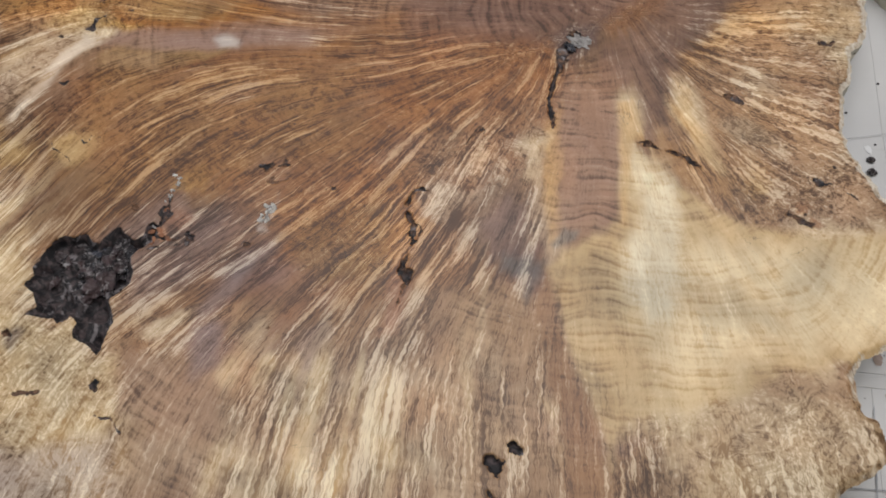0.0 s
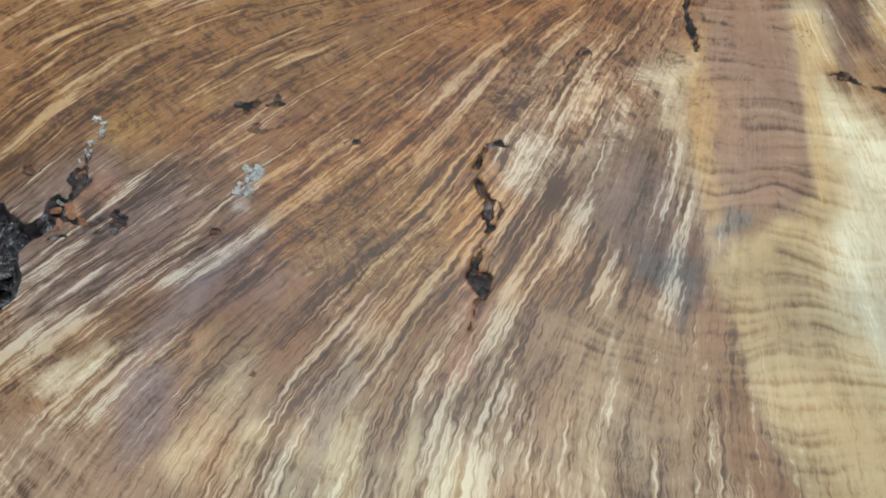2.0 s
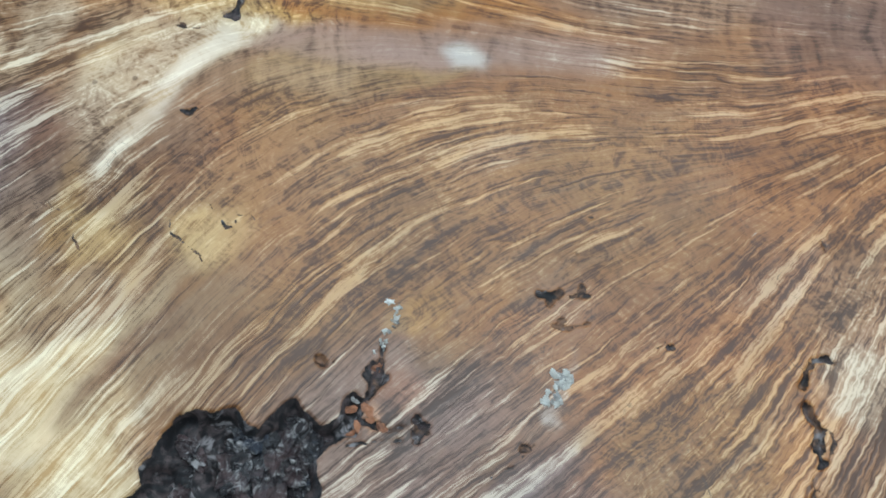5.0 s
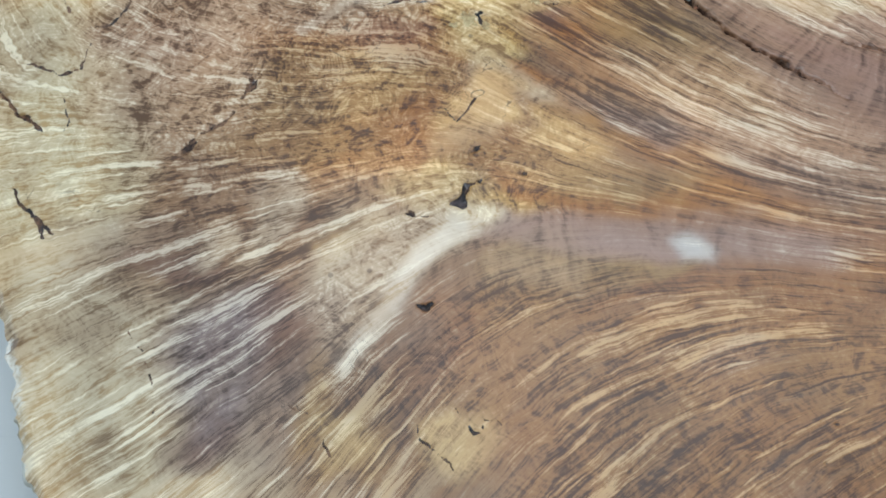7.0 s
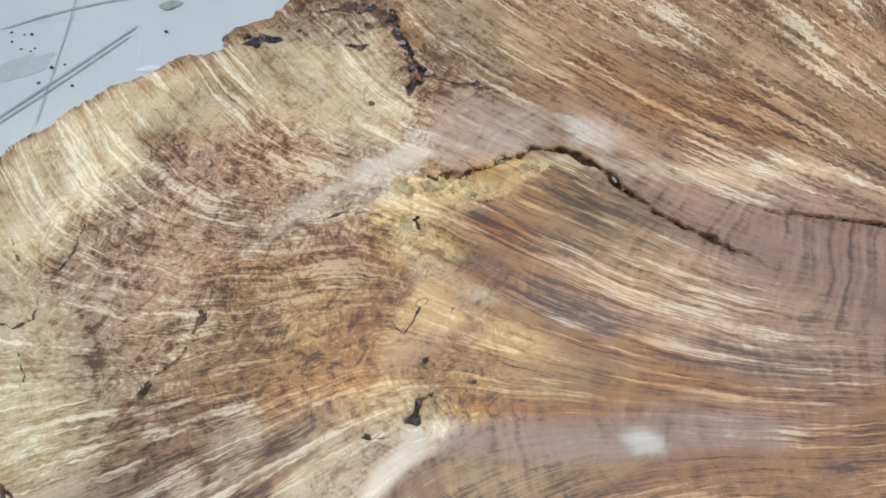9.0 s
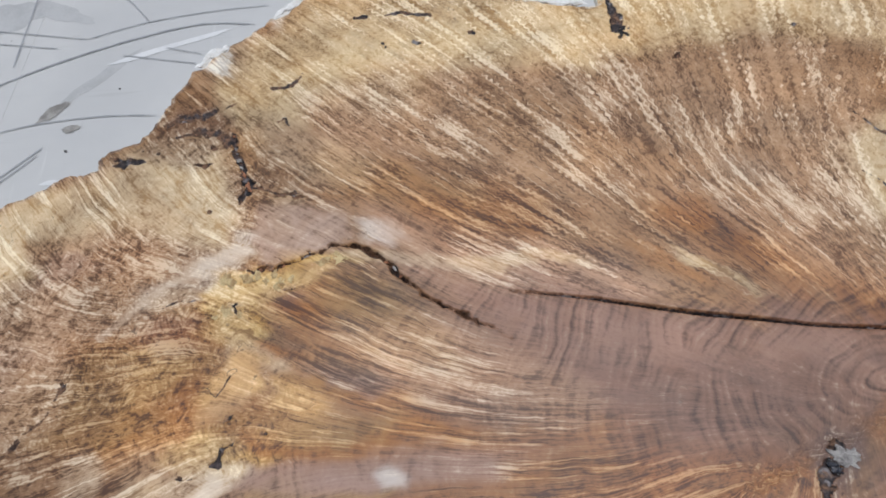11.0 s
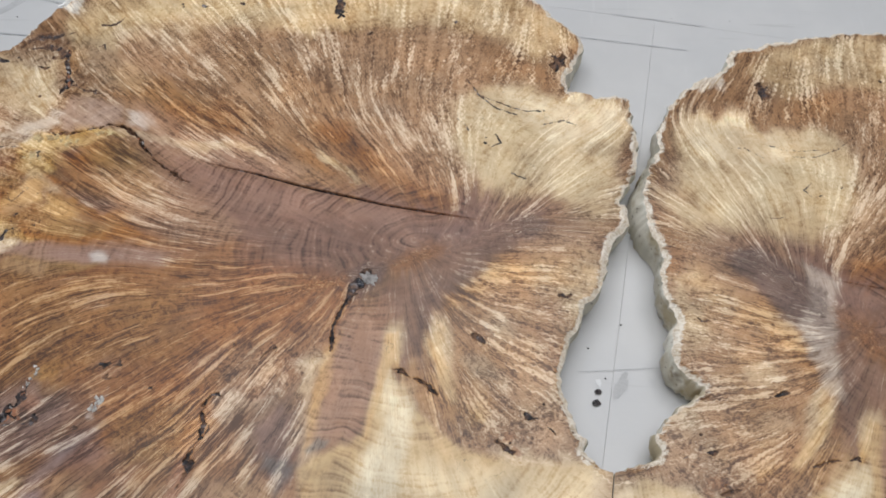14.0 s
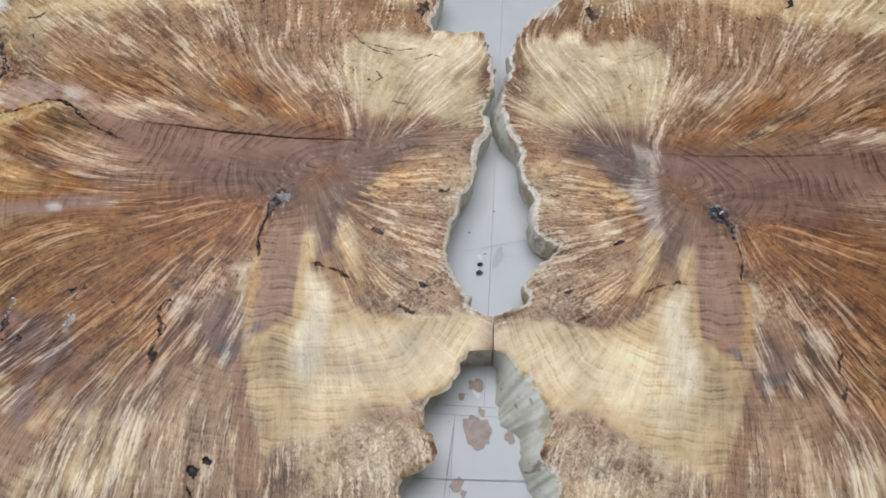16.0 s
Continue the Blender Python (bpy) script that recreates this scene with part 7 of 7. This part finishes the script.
def pigment(p, seed, bare):
    """Colour of the wood, and the strength of burl, rings and streaks, at points of the pattern."""
    fl = flow_at(p)
    way = grain_direction(p)
    way = np.stack((way.real, way.imag), 1)
    stripe = np.stack((fl[:, 0] * 95, fl[:, 1] * 7), 1)
    wild = 0.016 * np.stack((fbm(p, 17, 501 + seed), fbm(p, 17, 541 + seed)), 1) + 0.006 * np.stack((fbm(p, 75, 511 + seed), fbm(p, 75, 551 + seed)), 1)
    wild = wild + (0.034 * fbm(stripe, 1.0, 571 + seed, 3))[:, None] * way
    tone = np.tile(np.array(lin(150, 114, 80)), (len(p), 1))
    drift = fbm(p, 7, 601 + seed)[:, None]
    tone = tone * (1 + 0.22 * drift)
    flake = np.stack((fl[:, 0] * 22, fl[:, 1] * 15), 1)
    for name, shade in SHADES[:-4]:
        if bare and name == "Z_WHITE":
            continue
        tight = 0.40 if name == "Z_WHITE" else 0.45
        for w in spread(p, ZONES[name], wild, tight):
            tone = tone + (np.array(lin(*shade)) - tone) * w[:, None]
    for name, shade in SHADES:
        extra = ACCENTS.get(name, []) + (RIGHT_ACCENTS if bare and name == "Z_WHITE" else RIGHT_DARKS if bare and name == "Z_DARK" else [])
        for w in spread(p, extra, wild * 0.7, 0.38):
            tone = tone + (np.array(lin(*shade)) - tone) * w[:, None]
    for name, shade in STAINS:
        for w in spread(p, PATCHES[name], wild * (0.15 if name == "STRIP" else 0.35 if name == "CRUST" else 0.8), 0.40):
            tone = tone + (np.array(lin(*shade)) - tone) * w[:, None]
    burl = np.clip(sum(spread(p, BURL_ZONES + PATCHES["CURL"], wild)), 0, 1)
    ring = np.clip(sum(spread(p, RING_ZONES, wild)), 0, 1)
    quiet = np.clip(sum(spread(p, QUIET_ZONES + CALM_ZONES, wild)), 0, 1)
    busy = np.clip(1 - 1.3 * quiet, 0.08, 1)
    dull, warm, shade_noise = fbm(flake, 1.0, 621 + seed, 3), fbm(flake + 40, 1.0, 641 + seed, 3), fbm(flake * 1.7 + 80, 1.0, 661 + seed, 3)
    tone = tone + (np.array(lin(112, 80, 62)) - tone) * (0.30 * busy * smooth(0.12, 0.5, dull))[:, None]
    tone = tone + (np.array(lin(168, 116, 70)) - tone) * (0.32 * busy * smooth(0.12, 0.5, warm))[:, None]
    tone = tone * (1 + 0.42 * busy * shade_noise)[:, None]
    for area, shade, strength, soft, calm, rings, knotty in list(FIELDS.values()) + (list(FAR_FIELDS.values()) if bare else []):
        area = np.asarray(area)
        reach = 4 * soft + 0.02
        near = np.flatnonzero(np.all((p > area.min(0) - reach) & (p < area.max(0) + reach), axis=1))
        if not len(near):
            continue
        w = p[near] + wild[near] * min(0.10 + 14 * soft, 0.5)
        d = np.full(len(near), 1.0)
        for i in range(len(area)):
            d = np.minimum(d, seg_dist(w, area[i], area[(i + 1) % len(area)])[0])
        d = np.where(inside(w, area), -d, d)
        k = smooth(soft, -soft, d)
        local = np.array(lin(*shade)) * (1 + 0.22 * drift[near] + 0.30 * dull[near, None] + 0.22 * shade_noise[near, None])
        tone[near] += (local - tone[near]) * (0.9 * strength * k)[:, None]
        for field, value in ((quiet, calm), (ring, rings), (burl, knotty)):
            field[near] += (value - field[near]) * k * 0.8
    streak = np.clip(1.0 - 0.80 * quiet - 0.35 * burl, 0.17, 1)
    return np.clip(tone * 1.05, 0.01, 0.9), fl, burl, ring, streak


def slab(name, label, ring, seed, flip, step, base_push, flares, bare):
    body = thing(name, label, "wood slab", "book-matched slabs")
    lo, hi = ring.min(0), ring.max(0)
    rng = np.random.default_rng(seed)
    gx, gy = np.meshgrid(np.arange(lo[0], hi[0], step), np.arange(lo[1], hi[1], step))
    base = np.stack((gx.ravel(), gy.ravel()), 1) + rng.uniform(-0.3, 0.3, (gx.size, 2)) * step
    pat = mirror(base) if flip else base
    sd = hollows(pat, bare)[0]
    base = base[np.abs(sd) > 0.0030]
    fx, fy = np.meshgrid(np.arange(lo[0], hi[0], 0.0011), np.arange(lo[1], hi[1], 0.0011))
    fine = np.stack((fx.ravel(), fy.ravel()), 1)
    # only the neighbourhood of cracks and pits is worth the fine grid
    fine = fine[near_marks(mirror(fine) if flip else fine)]
    coarse = hollows(mirror(fine) if flip else fine, bare)[0]
    fine = fine[np.abs(coarse) < 0.0034]
    fine = fine + rng.uniform(-0.25, 0.25, fine.shape) * 0.0011
    pts = np.concatenate((base, fine))
    pts = pts[inside(pts, ring)]
    edge = ring_dist(pts, ring, 0.03)
    pts, edge = pts[edge > 0.0011], edge[edge > 0.0011]
    n = len(ring)
    allp = [Vector(q) for q in np.concatenate((ring, pts))]
    verts, _, faces, origin, _, _ = geometry.delaunay_2d_cdt(allp, [(k, (k + 1) % n) for k in range(n)], [list(range(n))], 1, 1e-7)
    vp = np.array([(v.x, v.y) for v in verts])
    edge = ring_dist(vp, ring, 0.03)
    pat = mirror(vp) if flip else vp
    sd, depth, char = hollows(pat, bare)
    tone, fl, burl, ringw, streak = pigment(pat, seed, bare)
    joint = smooth(0.035, 0.0, np.minimum(seg_dist(vp, np.array(JOINT[0]), np.array(JOINT[1]))[0], 0.05))
    worn = 1 - joint
    drop = worn * smooth(0.007 + 0.003 * fbm(vp, 40, 77), 0.0, edge) * (0.0045 + 0.0035 * fbm(vp, 60, 78))
    z = TOP_Z - depth - np.maximum(drop, 0) + 0.0004 * fbm(vp, 30, 79)
    mesh = bpy.data.meshes.new("figured_face")
    mesh.from_pydata(np.column_stack((vp, z)).tolist(), [], [list(f) for f in faces])
    for key, kind, data in (("tone", "FLOAT_COLOR", np.column_stack((tone, np.ones(len(vp))))), ("flow", "FLOAT_VECTOR", fl),
                            ("figure", "FLOAT_VECTOR", np.column_stack((burl, ringw, smooth(0.0005, -0.0010, sd)))),
                            ("figure_more", "FLOAT_VECTOR", np.column_stack((streak, char, worn * smooth(0.015 + 0.011 * fbm(vp, 16, 91), 0.0, edge) * (0.52 + 0.48 * smooth(0.30, 0.36, vp[:, 0]) * smooth(0.30, 0.36, vp[:, 1]) + 0.40 * fbm(vp, 26, 95)))))):
        at = mesh.attributes.new(key, kind, "POINT")
        at.data.foreach_set("color" if kind == "FLOAT_COLOR" else "vector", data.astype(np.float32).ravel())
    mesh.polygons.foreach_set("use_smooth", [True] * len(mesh.polygons))
    if mesh.polygons[0].normal.z < 0:
        mesh.flip_normals()
    part("figured_face", mesh, WOOD, body, "polished burl figure with cracks and bark pockets")
    # live edge: a wavy band from the face down to the bench
    area = np.sum(ring[:, 0] * np.roll(ring[:, 1], -1) - np.roll(ring[:, 0], -1) * ring[:, 1])
    d = np.roll(ring, -4, 0) - np.roll(ring, 4, 0)
    out = np.stack((d[:, 1], -d[:, 0]), 1) / (np.linalg.norm(d, axis=1)[:, None] + 1e-9) * (1 if area > 0 else -1)
    drift_out = np.stack([np.convolve(np.concatenate((out[-24:, k], out[:, k], out[:24, k])), np.ones(49) / 49, "valid") for k in (0, 1)], 1)
    drift_out /= np.linalg.norm(drift_out, axis=1)[:, None] + 1e-9
    straight = smooth(0.012, 0.002, np.minimum(seg_dist(ring, np.array(JOINT[0]), np.array(JOINT[1]))[0], 0.05))
    push = np.full(n, base_push)
    for x, y, r, amount in flares:
        push += amount * np.exp(-((ring[:, 0] - x) ** 2 + (ring[:, 1] - y) ** 2) / (2 * r * r))
    push = np.convolve(np.concatenate((push[-12:], push, push[:12])), np.ones(25) / 25, "valid")
    tz = np.zeros(n)
    for i, o in enumerate(origin):
        for k in o:
            if k < n:
                tz[k] = z[i]
    bm = bmesh.new()
    levels = []
    for k, f in enumerate((0, 0.08, 0.22, 0.42, 0.64, 0.84, 1.0)):
        zz = tz + (TABLE_Z - tz) * f
        bulge = math.sin(math.pi * min(f * 1.0, 1)) * 0.004
        wig = (0.004 * fbm(ring + 0.37 * f, 45, seed + 9) + 0.0022 * fbm(ring + 0.7 * f, 160, seed + 19, 3)) * (f > 0) * (1 - 0.8 * smooth(0.012, 0.035, push))
        q = ring + drift_out * (push * f * (1 - straight))[:, None] + out * ((bulge + wig) * (1 - straight))[:, None]
        levels.append([bm.verts.new((*q[i], zz[i])) for i in range(n)])
    for a, b in zip(levels, levels[1:]):
        for i in range(n):
            j = (i + 1) % n
            bm.faces.new((a[i], a[j], b[j], b[i]))
    for f in bm.faces:
        f.smooth = True
    bmesh.ops.recalc_face_normals(bm, faces=bm.faces)
    part("live_edge", bm, BARK, body, "rough waney edge in grey and cream")
    soft = np.stack([np.convolve(np.concatenate((ring[-20:, k], ring[:, k], ring[:20, k])), np.ones(41) / 41, "valid") for k in (0, 1)], 1)
    inner = soft - out * (0.012 * (1 - straight))[:, None]
    lap = [Vector(q) for q in inner[::8]]
    under, _, tris, _, _, _ = geometry.delaunay_2d_cdt(lap, [(k, (k + 1) % len(lap)) for k in range(len(lap))], [], 1, 1e-6)
    low = np.array([(v.x, v.y) for v in under])
    mids = np.array([low[list(f)].mean(0) for f in tris])
    keep = inside(mids, soft)
    mesh = bpy.data.meshes.new("underside")
    mesh.from_pydata([(x, y, TABLE_Z + 0.002) for x, y in low], [], [list(f) for f, ok in zip(tris, keep) if ok])
    part("underside", mesh, BARK, body)
    return body


def chunk(size, seed, fineness=2):
    bm = bmesh.new()
    bmesh.ops.create_icosphere(bm, subdivisions=fineness, radius=1)
    for v in bm.verts:
        k = 1 + 0.55 * noise.noise(v.co * 1.6 + Vector((seed * 7.1, seed, 0))) + 0.2 * noise.noise(v.co * 3.1 + Vector((0, seed * 3.3, 1)))
        v.co = Vector((v.co.x * size[0], v.co.y * size[1], v.co.z * size[2])) * k
    return bm


def slab_pair():
    left = outline(((LEFT_EDGE, 1), (LEFT_GAP, 1), ([(x - 0.0007, y) for x, y in JOINT], 0), (LEFT_NOTCH, 1)), 11, 1.0)
    a = slab("wood_slab", "pale-edged burl wood slab with a black bark void, lying on the white bench", left, 3, False, 0.0021, -0.010, ((0.36, 0.24, 0.04, -0.030), (0.32, 0.14, 0.04, -0.030), (0.41, 0.285, 0.012, 0.024)), False)
    back = [tuple(mirror(np.array(q))) for q in LEFT_EDGE[::-1]][8:]
    low = [tuple(mirror(np.array(q))) for q in LEFT_NOTCH[::-1]][:5]
    right = outline(((RIGHT_FOOT, 1), ([(x + 0.0007, y) for x, y in JOINT[::-1]], 0), (RIGHT_GAP, 1), (back + low, 1)), 23, 1.0)
    b = slab("wood_slab", "mirror-figured burl wood slab with a thick greenish waney foot", right, 5, True, 0.0030, -0.006, ((0.455, 0.245, 0.028, 0.036), (0.468, 0.214, 0.018, 0.028), (0.487, 0.19, 0.026, 0.042), (0.48, 0.10, 0.04, 0.036), (0.48, 0.69, 0.05, 0.022), (0.515, 0.45, 0.03, 0.012)), True)
    return a, b


KNOT_FLAKES = ((0.766, 0.470, 0.009, BLACK_BARK), (0.758, 0.461, 0.007, BLACK_BARK), (0.776, 0.462, 0.006, BLACK_BARK), (0.765, 0.452, 0.006, BLACK_BARK), (0.769, 0.477, 0.004, GREY_BARK), (0.762, 0.464, 0.0035, GREY_BARK), (0.772, 0.466, 0.003, RESIDUE))


def crumbs(left, right):
    """Bark left in the pockets of the slabs, and loose chips on the bench."""
    rnd = random.Random(4)
    ring = [Vector(q) for q in VOID]
    mid = sum(ring, Vector((0, 0))) / len(ring)
    for k in range(22):
        q = ring[k % len(ring)].lerp(mid, rnd.uniform(0.15, 0.95))
        s = rnd.uniform(0.008, 0.020)
        bm = chunk((s, s * rnd.uniform(0.4, 0.8), s * 0.25), k + 1, 3)
        for v in bm.verts:
            v.co += v.co.normalized() * 0.0022 * noise.noise(v.co * 420 + Vector((k, 0, 0))) + Vector((0, 0, 0.0022)) * noise.noise(v.co * 190 + Vector((0, k, 0)))
        tilt = Matrix.Rotation(rnd.uniform(0, 6), 4, "Z") @ Matrix.Rotation(rnd.uniform(-0.5, 0.5), 4, "X")
        bmesh.ops.transform(bm, matrix=Matrix.Translation((q.x, q.y, TOP_Z - 0.010 + rnd.uniform(-0.003, 0.004))) @ tilt, verts=bm.verts)
        part("bark_plate", bm, BLACK_BARK, left)
    for line, mats, count in ((C_ARCH, (RUST_BARK, GREY_BARK), 10), (C_BARK, (RUST_BARK, GREY_BARK), 14), (C_ARM, (BLACK_BARK, RUST_BARK), 12), (C_ARMUP, (GREY_BARK, RUST_BARK), 6), (C_KNOT, (GREY_BARK, BLACK_BARK), 4)):
        c = catmull(line, False, 0.002)
        for k in range(count):
            q = c[rnd.randrange(len(c))]
            s = rnd.uniform(0.0015, 0.0034)
            bm = chunk((s * 1.6, s * 0.7, s * 0.5), k + 31)
            bmesh.ops.transform(bm, matrix=Matrix.Translation((q[0] + rnd.uniform(-1, 1) * 0.002, q[1] + rnd.uniform(-1, 1) * 0.002, TOP_Z - 0.0035)) @ Matrix.Rotation(rnd.uniform(0, 6), 4, "Z"), verts=bm.verts)
            part("bark_flake", bm, rnd.choice(mats), left)
    for x, y, s, mat in ((0.140, 0.546, 0.009, GREY_BARK), (0.147, 0.548, 0.005, GREY_BARK), (0.131, 0.540, 0.006, BLACK_BARK), (-0.2320, 0.4100, 0.0022, RESIDUE), (-0.2340, 0.3950, 0.0014, RESIDUE), (-0.2340, 0.3870, 0.0010, RESIDUE)):
        bm = chunk((s, s * 0.6, 0.0011), x * 997, 3)
        for v in bm.verts:
            v.co += Vector((v.co.x, v.co.y, 0)) * 0.7 * noise.noise(v.co * 700 + Vector((x * 900, 0, 0)))
        bmesh.ops.transform(bm, matrix=Matrix.Translation((x, y, TOP_Z + 0.0001)) @ Matrix.Rotation(x * 40, 4, "Z"), verts=bm.verts)
        part("resin_flake", bm, mat, left, "crusted flake set in the wood")
    for (x0, y0), (x1, y1), wide, count in (((-0.1460, 0.3790), (-0.1530, 0.3600), 0.0044, 26), ((-0.2280, 0.4090), (-0.2320, 0.3950), 0.0026, 11), ((-0.2320, 0.3950), (-0.2370, 0.3830), 0.0022, 9)):
        for k in range(count):
            f, side = rnd.random(), rnd.uniform(-1, 1) * wide
            n = Vector((y1 - y0, x0 - x1)).normalized() * side
            size = rnd.uniform(0.45, 1.0) * wide * 0.66
            bm = chunk((size, size * rnd.uniform(0.4, 0.8), 0.0006), k * 2.7 + x0 * 90, 2)
            for v in bm.verts:
                v.co += Vector((v.co.x, v.co.y, 0)) * 0.9 * noise.noise(v.co * 620 + Vector((k * 1.7, x0 * 50, 0)))
            at = Matrix.Translation((x0 + (x1 - x0) * f + n.x, y0 + (y1 - y0) * f + n.y, TOP_Z + rnd.uniform(-0.0002, 0.0003)))
            bmesh.ops.transform(bm, matrix=at @ Matrix.Rotation(rnd.uniform(0, 6), 4, "Z") @ Matrix.Rotation(rnd.uniform(-0.12, 0.12), 4, "X"), verts=bm.verts)
            part("resin_shard", bm, SHARD if k % 4 else GREY_BARK, left, "cracked white crust shard")
    for x, y, s, mat in KNOT_FLAKES:
        bm = chunk((s, s * 0.6, 0.0016), x * 331, 3)
        for v in bm.verts:
            v.co += Vector((v.co.x, v.co.y, 0)) * 0.7 * noise.noise(v.co * 500 + Vector((x * 700, 0, 0)))
        bmesh.ops.transform(bm, matrix=Matrix.Translation((x, y, TOP_Z + 0.0002)) @ Matrix.Rotation(x * 90, 4, "Z"), verts=bm.verts)
        part("knot_flake", bm, mat, right, "crusted bark in the knot")
    for k, (x, y) in enumerate(GOLDEN):
        s = rnd.uniform(0.003, 0.0065)
        bm = chunk((s, s * 0.65, 0.0010), k + 5.3, 3)
        for v in bm.verts:
            v.co += Vector((v.co.x, v.co.y, 0)) * 0.6 * noise.noise(v.co * 600 + Vector((k * 3.0, 0, 0))) + Vector((0, 0, 0.0006)) * noise.noise(v.co * 500)
        bmesh.ops.transform(bm, matrix=Matrix.Translation((x, y, TOP_Z - 0.0003)) @ Matrix.Rotation(rnd.uniform(0, 6), 4, "Z"), verts=bm.verts)
        part("bark_crust", bm, GOLD_CRUST, left, "golden crumbly bark crust")
    for x, y, turn, size in ((-0.283, 1.053, 0.75, 0.022), (-0.362, 0.993, 0.7, 0.018), (-0.008, 1.034, -0.2, 0.028), (0.155, 1.079, 0.05, 0.026), (-0.115, 1.057, 0.0, 0.022), (0.0, 1.036, -0.3, 0.016)):
        bm = chunk((size, size * 0.26, 0.0035), x * 613 + 3, 3)
        for v in bm.verts:
            v.co += Vector((0, 1, 0.4)) * 0.004 * noise.noise(v.co * 260 + Vector((x, y, 0)))
        bmesh.ops.transform(bm, matrix=Matrix.Translation((x, y, TOP_Z - 0.0025)) @ Matrix.Rotation(turn, 4, "Z"), verts=bm.verts)
        part("pale_crust", bm, RESIDUE, left, "chalky white crust on the waney edge")
    for x, y, s in RUSTY:
        bm = chunk((s, s * 0.6, s * 0.35), x * 771)
        bmesh.ops.transform(bm, matrix=Matrix.Translation((x, y, TOP_Z - 0.001)) @ Matrix.Rotation(x * 31, 4, "Z"), verts=bm.verts)
        part("bark_flake", bm, RUST_BARK, left)
    for x, y, s in ((0.4215, 0.4405, 0.0045), (0.4195, 0.4265, 0.0054)):
        bm = chunk((s, s * 0.75, s * 0.4), x * 1000)
        ob = part("bark_chip", bm, BLACK_BARK)
        ob.location = (x, y, TABLE_Z + s * 0.36)
        tagged(ob, "small black bark chip lying on the white bench", "bark chip", "loose bark chips")
    for k, (x, y) in enumerate(CRUMBS):
        s = rnd.uniform(0.0010, 0.0019)
        ob = part("bark_crumb", chunk((s, s * 0.8, s * 0.5), k + 77, 1), BLACK_BARK)
        ob.location = (x, y, TABLE_Z + s * 0.4)
        tagged(ob, "tiny dark bark crumb on the white bench", "bark crumb", "bark crumbs on the bench")


room()
worktable()
slab_left, slab_right = slab_pair()
crumbs(slab_left, slab_right)
